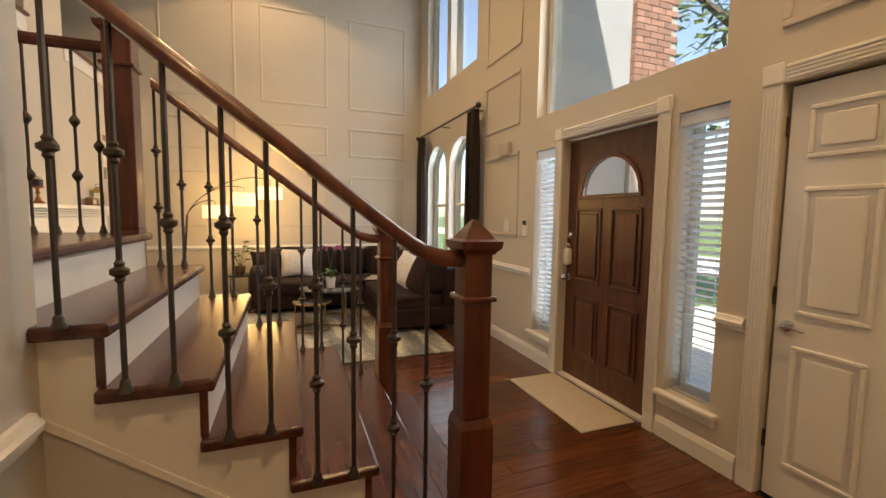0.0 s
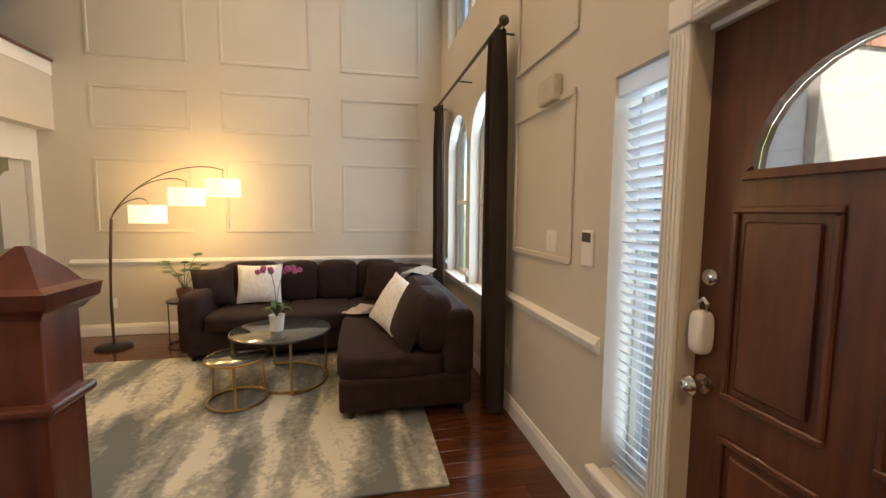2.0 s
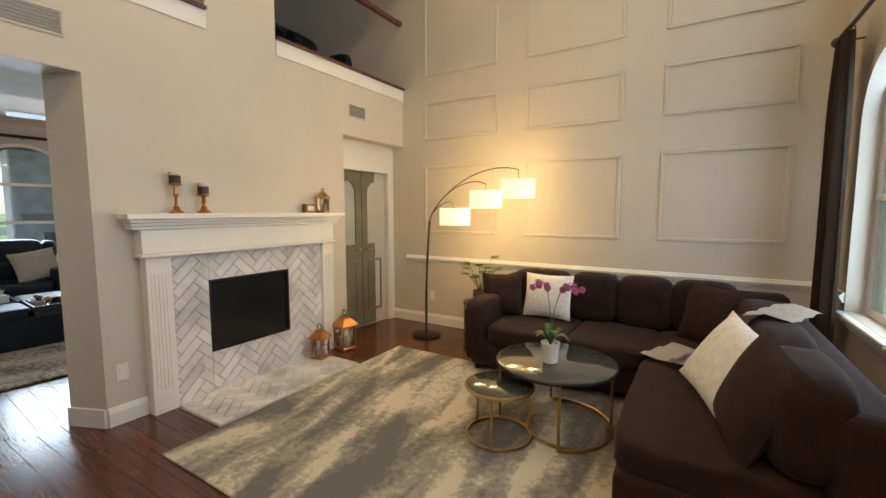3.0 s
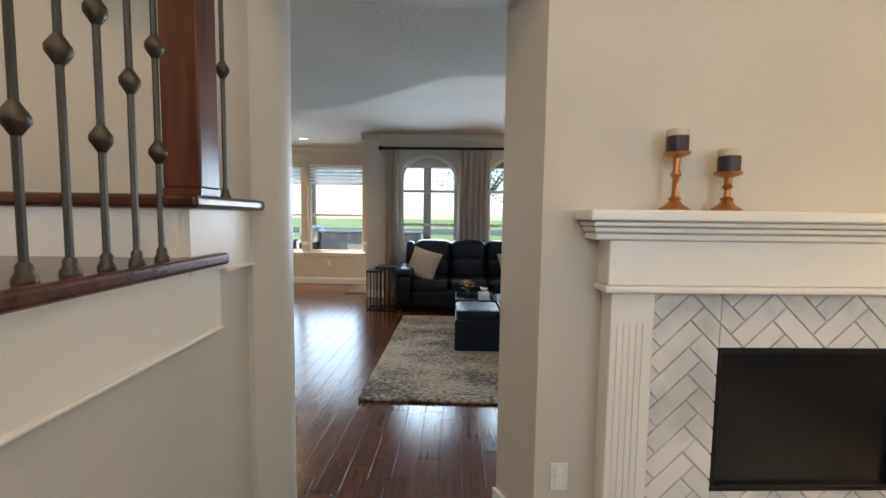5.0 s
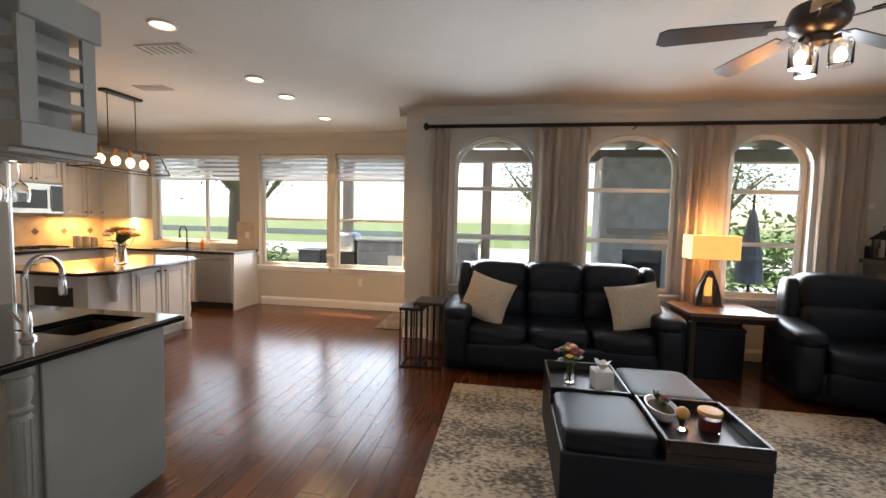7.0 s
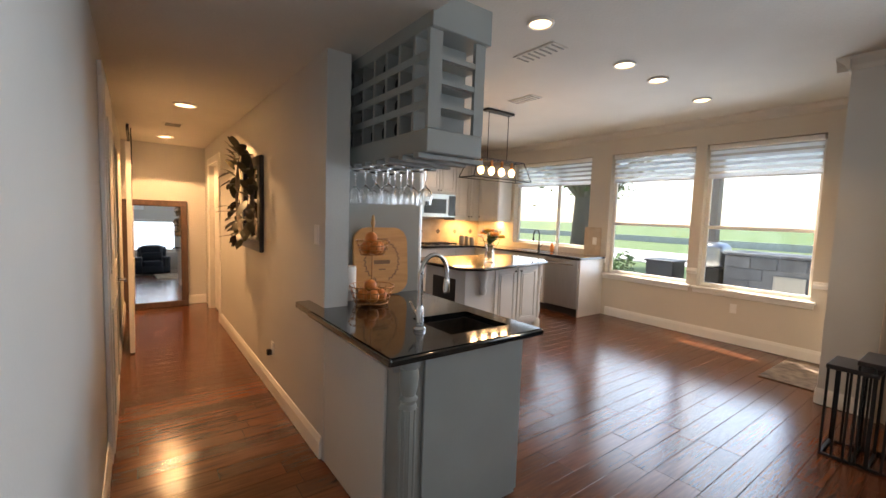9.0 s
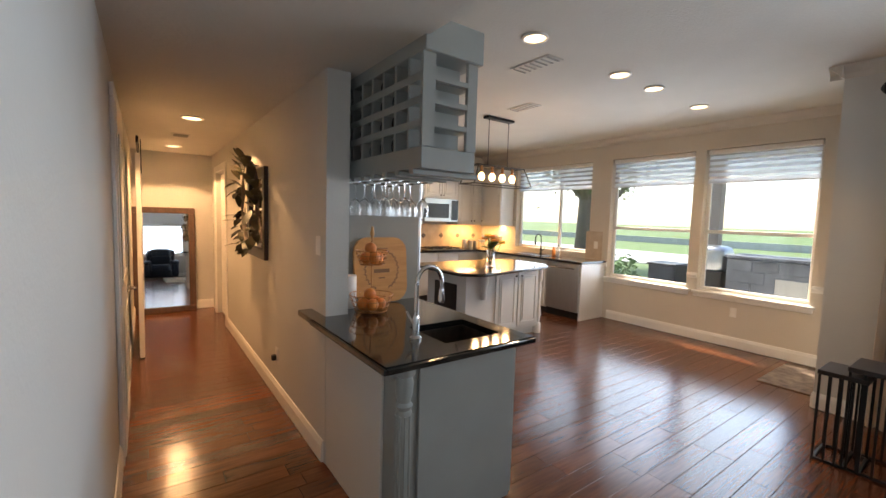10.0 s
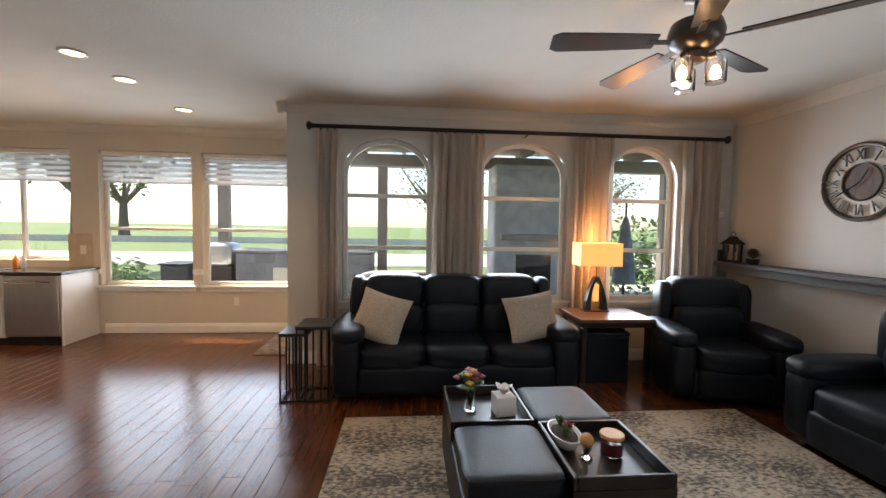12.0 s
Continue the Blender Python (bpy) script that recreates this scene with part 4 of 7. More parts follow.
for y, label in ((1.675, "dark cherry stair balustrade with iron balusters beside the entry"), (3.03, "dark cherry stair balustrade with iron balusters facing the sofa")):
    t = thing("balustrade", label, "railing", (0, 0, 0))
    newel(0.60, y, 0.0, 1.385, t)
    yr = y
    drop = 0.0 if y < 2 else 0.012
    path = [(0.545, 1.243 - drop), (0.49, 1.246 - drop), (0.43, 1.262 - drop), (0.38, 1.292 - drop), (0.32, 1.335 - drop)]
    end = -0.66
    slope = RISE / RUN
    pts = path + [(end, 1.335 - drop + (0.32 - end) * slope)]
    sec = [(-0.030, -0.018), (-0.034, 0.0), (-0.030, 0.022), (-0.016, 0.036), (0.016, 0.036), (0.030, 0.022), (0.034, 0.0), (0.030, -0.018)]
    b = B()
    rings = []
    for i, (x, z) in enumerate(pts):
        rings.append([b.verts.new((x, yr + u, z + v)) for u, v in sec])
    for p, q in zip(rings, rings[1:]):
        for k in range(len(sec)):
            j = (k + 1) % len(sec)
            b.faces.new((p[k], p[j], q[j], q[k]))
    b.faces.new(rings[0])
    b.faces.new(rings[-1][::-1])
    part("handrail", b, "cherry", t, smooth=True)

    def rail_z(x):
        for (xa, za), (xb, zb) in zip(pts, pts[1:]):
            if xb <= x <= xa:
                return za + (zb - za) * (xa - x) / (xa - xb)
        return pts[-1][1]
    n = 0
    for k in range(1, 7):
        for f in (0.28, 0.74):
            x = SX - (k - 1) * RUN - f * RUN
            if x > 0.5:
                continue
            z = k * RISE
            top = rail_z(x) - 0.015
            b = tube(B(), [(x, yr, z), (x, yr, top)], 0.0075, 6)
            lathe(b, [(0.019, 0), (0.019, 0.008), (0.013, 0.018), (0.013, 0.03), (0.009, 0.036)], (x, yr, z), 8, square=False)
            for zz in ((0.52,), (0.34, 0.66))[n % 2]:
                zc = z + (top - z) * zz
                lathe(b, [(0.008, -0.03), (0.013, -0.022), (0.011, -0.014), (0.023, -0.006), (0.023, 0.006), (0.011, 0.014), (0.013, 0.022), (0.008, 0.03)], (x, yr, zc), 10)
            part("baluster", b, "iron", t, smooth=True)
            n += 1
# landing balustrade
t = thing("balustrade", "dark cherry landing balustrade with two square posts", "railing", (0, 0, 0))
newel(-0.79, 3.02, zl, 1.12, t, 0.062)
newel(-1.72, 3.02, z8, 0.92, t, 0.055)
b = tube(B(), [(-0.79, 3.02, 2.22), (-1.72, 3.02, 2.22)], 0.030, 8)
part("handrail", b, "cherry", t)
for i in range(9):
    x = -0.90 - i * 0.095 if i < 8 else -1.92
    y, z = 3.02, (zl if i < 8 else z8)
    b = tube(B(), [(x, y, z), (x, y, 2.21)], 0.0075, 6)
    lathe(b, [(0.019, 0), (0.019, 0.008), (0.013, 0.018), (0.013, 0.03), (0.009, 0.036)], (x, y, z), 8)
    for zz in ((0.52,), (0.34, 0.66))[i % 2]:
        lathe(b, [(0.008, -0.03), (0.013, -0.022), (0.023, -0.006), (0.023, 0.006), (0.013, 0.022), (0.008, 0.03)], (x, y, z + 0.85 * zz), 10)
    part("baluster", b, "iron", t, smooth=True)

# loft edge
t = tagged(new("loft_edge"), "white loft edge with a dark wooden cap", "trim", "", "structure")
for a, c in ((3.2, 4.98), (5.61, PY)):
    part("fascia", box(B(), FX - 0.02, FX + 0.012, a, c, 2.865, 3.0), "white", t)
    part("cap", box(B(), FX - 0.50, FX + 0.04, a, c, 3.001, 3.03, 0.008, 2), "cherry", t)
    part("handrail", box(B(), FX - 0.06, FX, a, c, 3.80, 3.86, 0.012, 2), "cherry", t)

# ---- fireplace ----
fp = thing("fireplace", "white mantel fireplace with a marble herringbone surround", "fireplace", (FX, 5.29, 0))
part("mantel_shelf", box(B(), 0.0, 0.175, -0.985, 0.965, 1.405, 1.445, 0.008, 2), "white", fp)
b = B()
for d, z0, z1 in ((0.155, 1.385, 1.404), (0.135, 1.362, 1.384), (0.115, 1.335, 1.361)):
    box(b, 0.0, d, -0.88 - d * 0.55, 0.86 + d * 0.55, z0, z1, 0.005, 1)
part("crown", b, "white", fp)
part("frieze", box(B(), 0.0, 0.105, -0.885, 0.865, 1.165, 1.334, 0.004, 1), "white", fp)
part("frieze_moulding", box(B(), 0.0, 0.12, -0.90, 0.88, 1.138, 1.164, 0.008, 2), "white", fp)
for y0, y1 in ((-0.865, -0.70), (0.72, 0.865)):
    b = box(B(), 0.0, 0.095, y0, y1, 0.0, 1.137, 0.004, 1)
    flutes = []
    for k in range(5):
        y = y0 + 0.025 + k * 0.024
        flutes.append(box(B(), 0.0952, 0.1, y, y + 0.012, 0.18, 1.02))
    leg = part("leg", b, "white", fp)
    for b in flutes:
        part("flute", b, "white", leg)
b = wall_x(B(), 0.0, 0.055, -0.70, 0.72, 0.0, 1.137, ((-0.42, 0.32, 0.35, 0.91),))
sur = part("surround", b, "grout", fp)
fb = B()
box(fb, 0.005, 0.045, -0.42, 0.32, 0.35, 0.91)
part("firebox_glass", fb, "firebox", fp)
b = B()
for y0, y1, z0, z1 in ((-0.425, 0.325, 0.335, 0.36), (-0.425, 0.325, 0.895, 0.92), (-0.425, -0.405, 0.36, 0.895), (0.305, 0.325, 0.36, 0.895)):
    box(b, 0.03, 0.066, y0, y1, z0, z1, 0.003, 1)
part("firebox_frame", b, "black", fp)


def herringbone(parent, u0, u1, v0, v1, origin, tile_l, tile_w, place, mat="marble", thick=0.008, limit=280):
    """Tiles in a herringbone, each clipped to the field; place(u, v, w) maps to the parent's space."""
    d = Vector((1, 1)).normalized()
    e = Vector((-1, 1)).normalized()
    g = 0.0025
    count = 0
    n = 22
    for i in range(-n * 2, n * 2):
        for j in range(-n, n):
            for horizontal in (0, 1):
                # basket of two orthogonal tiles stepping along the diagonal
                ox = (i + 2 * j * (tile_l / tile_w) / 2) * tile_w
                oy = (i - 2 * j * (tile_l / tile_w) / 2) * tile_w
                if horizontal:
                    a0, a1, c0, c1 = ox, ox + tile_l, oy, oy + tile_w
                else:
                    a0, a1, c0, c1 = ox - tile_w, ox, oy, oy + tile_l
                a0, a1, c0, c1 = a0 + g, a1 - g, c0 + g, c1 - g
                quad = [Vector(origin) + d * p + e * q for p, q in ((a0, c0), (a1, c0), (a1, c1), (a0, c1))]
                poly = quad
                for axis, lim, sign in ((0, u0, 1), (0, u1, -1), (1, v0, 1), (1, v1, -1)):
                    outp = []
                    for k in range(len(poly)):
                        p, q = poly[k], poly[(k + 1) % len(poly)]
                        ip, iq = sign * (p[axis] - lim) >= 0, sign * (q[axis] - lim) >= 0
                        if ip:
                            outp.append(p)
                        if ip != iq:
                            tt = (lim - p[axis]) / (q[axis] - p[axis])
                            outp.append(p + (q - p) * tt)
                    poly = outp
                    if len(poly) < 3:
                        break
                if len(poly) < 3:
                    continue
                c = sum(poly, Vector((0, 0))) / len(poly)
                area = abs(sum(poly[k][0] * poly[(k + 1) % len(poly)][1] - poly[(k + 1) % len(poly)][0] * poly[k][1] for k in range(len(poly)))) / 2
                if area < 2e-4:
                    continue
                b = B()
                lo = [b.verts.new(place(p[0], p[1], 0)) for p in poly]
                hi = [b.verts.new(place(*(c + (p - c) * 0.985), thick)) for p in poly]
                b.faces.new(hi)
                for k in range(len(poly)):
                    j2 = (k + 1) % len(poly)
                    b.faces.new((lo[k], lo[j2], hi[j2], hi[k]))
                part("tile", b, mat, parent)
                count += 1
    return count


hearth = tagged(new("hearth"), "flush white marble hearth with herringbone tiles", "hearth", "", "structure")
part("bed", box(B(), FX + 0.056, -1.40, 4.58, 5.94, -0.004, 0.010), "grout", hearth)

# ---- lamps of the place, with added foyer fill ----
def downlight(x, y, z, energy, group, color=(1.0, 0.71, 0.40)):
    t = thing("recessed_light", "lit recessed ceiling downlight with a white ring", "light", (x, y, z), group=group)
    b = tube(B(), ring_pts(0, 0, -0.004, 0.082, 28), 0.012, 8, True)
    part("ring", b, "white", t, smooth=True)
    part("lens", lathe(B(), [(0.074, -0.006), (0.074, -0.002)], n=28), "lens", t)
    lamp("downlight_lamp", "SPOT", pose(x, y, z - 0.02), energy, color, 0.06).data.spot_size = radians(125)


# unseen foyer fixtures, added as warm fill for the front room
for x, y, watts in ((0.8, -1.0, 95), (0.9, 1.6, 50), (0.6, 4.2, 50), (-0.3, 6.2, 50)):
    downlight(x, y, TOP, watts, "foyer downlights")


def vent(x, y, z, lx, ly, label):
    t = thing("ceiling_vent", label, "vent", (x, y, z))
    part("frame", box(B(), -lx / 2, lx / 2, -ly / 2, ly / 2, -0.008, 0.0, 0.003, 1), "ceiling", t)
    # dark strips on the solid plate draw the shade of the slots
    n = 7
    for i in range(n):
        u = -ly / 2 + 0.03 + i * (ly - 0.06) / (n - 1)
        part("slat", box(B(), -lx / 2 + 0.02, lx / 2 - 0.02, u - 0.008, u + 0.008, -0.013, -0.008), "vent", t)


def wall_vent(y0, y1, z0, z1):
    t = thing("wall_vent", "grey slatted air return on the wall", "vent", (FX, y0, z0))
    w, h = y1 - y0, z1 - z0
    part("frame", frame_strip(B(), "x", 0, 1, -0.015, w + 0.015, -0.015, h + 0.015, 0.018, 0.008), "wall", t)
    for i in range(6):
        z = (i + 0.5) * h / 6
        part("slat", box(B(), 0.001, 0.006, 0.004, w - 0.004, z - h / 16, z + h / 16), "vent", t)


wall_vent(3.74, 4.10, 2.52, 2.65)
wall_vent(6.54, 6.78, 2.51, 2.63)


def plate(at, rz, label, kind="outlet"):
    t = thing("wall_plate" if kind != "outlet" else "outlet", label, "outlet" if kind == "outlet" else "switch", at, rz)
    part("plate", box(B(), -0.036, 0.036, 0, 0.006, -0.058, 0.058, 0.003, 2), "plastic", t)
    b = B()
    if kind == "outlet":
        box(b, -0.017, 0.017, 0.006, 0.009, 0.008, 0.040, 0.003, 1)
        box(b, -0.017, 0.017, 0.006, 0.009, -0.040, -0.008, 0.003, 1)
    else:
        box(b, -0.017, 0.017, 0.006, 0.010, -0.034, 0.034, 0.003, 1)
    part("insert", b, "white", t)
    return t


plate((FX, 4.28, 0.36), -90, "white wall outlet near the baseboard")
plate((-1.58, PY, 0.38), 180, "white wall outlet behind the floor lamp")
plate((W, 4.98, 0.39), 90, "white wall outlet by the curtain")
t = thing("doorbell_chime", "cream doorbell chime box high on the wall", "chime", (W, 4.36, 2.10))
part("cover", box(B(), -0.055, 0, -0.095, 0.095, -0.065, 0.075, 0.012, 2), "mat", t)
t = thing("light_switch", "white double switch plate inside the wall panel", "switch", (W, 4.33, 1.29))
part("plate", box(B(), -0.007, 0, -0.06, 0.06, -0.06, 0.06, 0.003, 1), "plastic", t)
for y in (-0.027, 0.027):
    part("rocker", box(B(), -0.012, -0.007, y - 0.017, y + 0.017, -0.034, 0.034, 0.003, 1), "white", t)
t = thing("alarm_keypad", "white wall keypad with a dark screen", "keypad", (W, 3.95, 1.28))
part("case", box(B(), -0.018, 0, -0.045, 0.045, -0.085, 0.085, 0.008, 2), "plastic", t)
part("screen", box(B(), -0.021, -0.018, -0.035, 0.035, 0.03, 0.075), "firebox", t)

# ---- front room ----
rug = thing("area_rug", "grey and ivory abstract area rug under the coffee table", "rug", (0.10, 5.37, 0))
part("carpet", box(B(), -1.48, 1.52, -1.16, 1.17, 0.001, 0.016, 0.006, 2), "rug_front", rug)
mat_t = thing("door_mat", "cream ribbed door mat before the entrance", "mat", (2.0, 2.92, 0))
part("weave", box(B(), -0.245, 0.20, -0.46, 0.46, 0.001, 0.013, 0.005, 2), "mat", mat_t)

# sectional: long seat along the panelled wall, short return along the front windows
so = thing("sectional_sofa", "dark brown microfibre corner sofa", "sofa", (0, 0, 0))
SZ = 0.42
b = box(B(), -0.42, 1.95, 6.36, 7.30, 0.07, 0.30, 0.03, 3)
part("base", b, "sofa_brown", so)
part("base", box(B(), 1.02, 1.95, 4.96, 6.36, 0.07, 0.30, 0.03, 3), "sofa_brown", so)
for x0, x1 in ((-0.28, 0.42), (0.42, 1.06)):
    part("seat_cushion", cushion(B(), x0, x1, 6.33, 7.12, 0.27, 0.45, 0.28), "sofa_brown", so, smooth=True)
part("seat_cushion", cushion(B(), 1.04, 1.95, 6.25, 7.1, 0.27, 0.45, 0.28), "sofa_brown", so, smooth=True)
part("seat_cushion", cushion(B(), 1.0, 1.80, 4.98, 6.28, 0.27, 0.45, 0.24), "sofa_brown", so, smooth=True)
part("backrest", box(B(), -0.42, 1.95, 7.14, 7.36, 0.28, 0.80, 0.06, 4), "sofa_brown", so)
part("backrest", box(B(), 1.74, 1.97, 4.96, 7.20, 0.28, 0.76, 0.06, 4), "sofa_brown", so)
part("arm", cushion(B(), -0.50, -0.28, 6.34, 7.34, 0.07, 0.66, 0.3), "sofa_brown", so, smooth=True)
for x0, x1 in ((-0.30, 0.30), (0.28, 0.72), (0.70, 1.16), (1.14, 1.62)):
    part("back_cushion", cushion(B(), x0, x1, 6.98, 7.24, 0.43, 0.88, 0.45), "sofa_brown", so, smooth=True)
for y0, y1 in ((6.15, 6.75), (5.55, 6.18), (4.98, 5.58)):
    part("back_cushion", cushion(B(), 1.56, 1.84, y0, y1, 0.42, 0.86, 0.5), "sofa_brown", so, smooth=True)
for x, y in ((-0.38, 6.42), (1.10, 5.02), (1.88, 5.02), (1.88, 7.24), (-0.38, 7.24)):
    part("foot", lathe(B(), [(0.022, 0), (0.028, 0.07)], (x, y, 0.017 if y < 6.5 and x < 1.5 else 0.0), 4), "espresso", so)


def throw_pillow(w, h, th, at, tilt, rz, mat, label, roll=0):
    t = thing("throw_pillow", label, "pillow", at, 0)
    part("cover", pillow(B(), w, h, th, pose(0, 0, 0, tilt, roll, rz)), mat, t, smooth=True)
    return t


throw_pillow(0.46, 0.42, 0.16, (0.12, 6.90, 0.66), -16, 0, "fluffy", "pale fluffy throw pillow on the brown sofa")
throw_pillow(0.40, 0.40, 0.14, (-0.30, 6.80, 0.66), -20, 25, "sofa_brown", "dark brown throw pillow in the sofa corner")
throw_pillow(0.46, 0.46, 0.15, (1.42, 6.78, 0.67), -18, -35, "sofa_brown", "dark brown throw pillow propped in the corner")
throw_pillow(0.50, 0.50, 0.16, (1.54, 5.26, 0.66), -22, -80, "sofa_brown", "large dark brown throw pillow on the return seat", 8)
throw_pillow(0.48, 0.46, 0.15, (1.46, 5.62, 0.67), -30, -66, "fluffy", "white fluffy throw pillow leaning on brown cushions", 12)
# knitted throw draped over the corner
t = thing("throw_blanket", "cream striped knitted throw draped over the sofa corner", "blanket", (0, 0, 0))


def drape(path, width, axis, n=8, thick=0.012):
    b = B()
    rows = []
    for i, p in enumerate(path):
        rows.append([b.verts.new(Vector(p) + Vector(axis) * (width * (k / n - 0.5)) + Vector((0, 0, 0.008 * math.sin(k * 2.1 + i)))) for k in range(n + 1)])
    for r, s in zip(rows, rows[1:]):
        for k in range(n):
            b.faces.new((r[k], r[k + 1], s[k + 1], s[k]))
    bmesh.ops.solidify(b, geom=b.faces[:], thickness=thick)
    return b


P = [(1.10, 6.42, 0.47), (1.22, 6.30, 0.475), (1.36, 6.20, 0.50), (1.48, 6.14, 0.62), (1.56, 6.12, 0.76), (1.64, 6.12, 0.885), (1.74, 6.12, 0.90), (1.86, 6.12, 0.86)]
part("cloth", drape(P, 0.46, (0.45, 0.89, 0)), "cream", t, smooth=True)
for k in (1.5, 3.2, 4.6):
    i = int(k)
    f = k - i
    a, c = Vector(P[i]).lerp(Vector(P[i + 1]), f - 0.12 if f > 0.12 else 0), Vector(P[i]).lerp(Vector(P[i + 1]), min(1, f + 0.18))
    up = Vector((0, 0, 0.010))
    part("stripe", drape([a + up, c + up], 0.44, (0.45, 0.89, 0), 8, 0.004), "vent", t)


def curtain(name_label, at, rz, width, height, mat, folds=5, depth=0.05, flare=1.0, group=""):
    t = thing("curtain", name_label, "curtain", at, rz, group)
    b = B()
    n, nz = folds * 8, 14
    rows = []
    rnd = random.Random(folds * 31 + int(at[1] * 100))
    ph = [rnd.uniform(0.7, 1.3) for _ in range(folds + 1)]
    for j in range(nz + 1):
        f = j / nz
        z = height * (1 - f)
        wv = width * (1 + (flare - 1) * f)
        row = []
        for i in range(n + 1):
            u = i / n
            a = ph[int(u * folds)] if u < 1 else 1
            y = (u - 0.5) * wv + 0.006 * math.sin(5 * f + i)
            x = depth * a * (0.45 + 0.55 * min(1, f * 4 + 0.3)) * math.sin(u * folds * 2 * math.pi + 0.5 * math.sin(2.2 * f))
            row.append(b.verts.new((x, y, z)))
        rows.append(row)
    for r, s in zip(rows, rows[1:]):
        for i in range(n):
            b.faces.new((r[i], r[i + 1], s[i + 1], s[i]))
    bmesh.ops.solidify(b, geom=b.faces[:], thickness=0.004)
    part("panel", b, mat, t, smooth=True)
    for i in range(folds):
        y = ((i + 0.5) / folds - 0.5) * width
        b = tube(B(), [(0.024 * math.cos(q), y, height + 0.012 + 0.024 * math.sin(q)) for q in [k * math.pi / 6 for k in range(12)]], 0.003, 5, True)
        part("ring", b, "black", t)
    return t


def rod(label, x, y0, y1, z, wall, r=0.014, mat="iron", ball=0.034):
    t = thing("curtain_rod", label, "rod", (0, 0, 0))
    part("pole", tube(B(), [(x, y0, z), (x, y1, z)], r, 12), mat, t, smooth=True)
    for y, s in ((y0, -1), (y1, 1)):
        b = lathe(B(), [(r, 0), (ball * 0.6, 0.008), (ball * 0.5, 0.016), (ball, 0.034), (ball, 0.05), (ball * 0.55, 0.066), (ball * 0.2, 0.075)], n=14)
        part("finial", b, mat, t, smooth=True, m=pose(x, y, z, -90 * s, 0, 0))
    for y in (y0 + 0.08, (y0 + y1) / 2, y1 - 0.08):
        b = tube(B(), [(wall, y, z - 0.03), (x, y, z - 0.03), (x, y, z - 0.008)], 0.007, 6)
        part("bracket", b, mat, t)


rod("bronze curtain rod above the front windows", 2.10, 4.90, 7.20, 2.68, W)
curtain("dark brown curtain bunched beside the front window", (2.10, 5.02, 0.02), 0, 0.26, 2.63, "curtain_dark", 4, 0.045, 1.25)
curtain("dark brown curtain hanging in the room corner", (2.10, 7.02, 0.02), 0, 0.26, 2.63, "curtain_dark", 4, 0.04, 1.1)

# arc floor lamp
t = thing("floor_lamp", "bronze arc floor lamp with three lit drum shades", "lamp", (-1.36, 7.04, 0))
part("base", lathe(B(), [(0.165, 0), (0.165, 0.018), (0.15, 0.028), (0.02, 0.036)], n=32), "black", t, smooth=True)
part("stem", tube(B(), [(0, 0, 0.03), (0.0, 0, 0.5), (0.02, 0, 0.95), (0.05, 0, 1.35)], 0.014, 10), "iron", t, smooth=True)
heads = ((0.41, -0.05, 1.40, 1.56), (0.78, -0.05, 1.58, 1.77), (1.13, -0.04, 1.68, 1.90))
for i, (dx, dy, zc, ztop) in enumerate(heads):
    sx = 0.05
    pts = []
    for k in range(13):
        q = k / 12
        pts.append((sx + (dx - sx) * (q ** 1.35), dy * q, 1.35 + (ztop - 1.35) * math.sin(min(1.0, q * 1.12) * math.pi / 2) - 0.03 * max(0, q - 0.9) * 10))
    x, y, z = pts[-1]
    part("arm", tube(B(), pts + [(x, y, zc + 0.08)], 0.006, 8), "iron", t, smooth=True)
    b = lathe(B(), [(0.160, -0.09), (0.164, -0.09), (0.164, 0.09), (0.160, 0.09)], (x, y, zc), 32)
    part("shade", b, "shade", t, "glowing cream drum shade", True)
    lamp("floor_lamp_bulb", "POINT", Matrix.Translation((-1.36 + x, 7.04 + y - 0.02, zc - 0.12)), 2.6, LAMPLIGHT, 0.06)
    lamp("floor_lamp_glow", "POINT", Matrix.Translation((-1.36 + x, 7.04 + y - 0.02, zc + 0.12)), 3.4, LAMPLIGHT, 0.06)

# coffee tables
def ring_table(name, label, x, y, r, h, top, metal, feet=3):
    t = thing(name, label, "table", (x, y, 0.017))
    part("tabletop", lathe(B(), [(r - 0.01, h - 0.02), (r, h - 0.014), (r, h - 0.004), (r - 0.008, h)], n=48), top, t, smooth=True)
    part("rim", tube(B(), ring_pts(0, 0, h - 0.012, r, 48), 0.011, 8, True), metal, t, smooth=True)
    return t


t = ring_table("coffee_table", "round smoked glass coffee table with gold legs", 0.52, 5.80, 0.39, 0.44, "glass_table", "black")
for k in range(4):
    q = math.radians(20 + 90 * k)
    part("leg", tube(B(), [(0.37 * math.cos(q), 0.37 * math.sin(q), 0.01), (0.37 * math.cos(q), 0.37 * math.sin(q), 0.425)], 0.011, 8), "gold", t)
b = B()
tube(b, [(0.26 * math.cos(q) + 0.10, 0.26 * math.sin(q) - 0.05, 0.012) for q in [math.pi * (0.9 + 1.25 * k / 24) for k in range(25)]], 0.011, 8)
tube(b, [(0.37 * math.cos(q), 0.37 * math.sin(q), 0.012) for q in [math.radians(-70 + 180 * k / 24) for k in range(25)]], 0.011, 8)
part("foot_ring", b, "gold", t, "curved gold foot ring", True)
t = ring_table("nesting_table", "small round gold side table nested beneath the coffee table", 0.26, 5.46, 0.215, 0.345, "glass_table", "gold")
for k in range(3):
    q = math.radians(40 + 120 * k)
    part("leg", tube(B(), [(0.205 * math.cos(q), 0.205 * math.sin(q), 0.01), (0.205 * math.cos(q), 0.205 * math.sin(q), 0.335)], 0.009, 8), "gold", t)
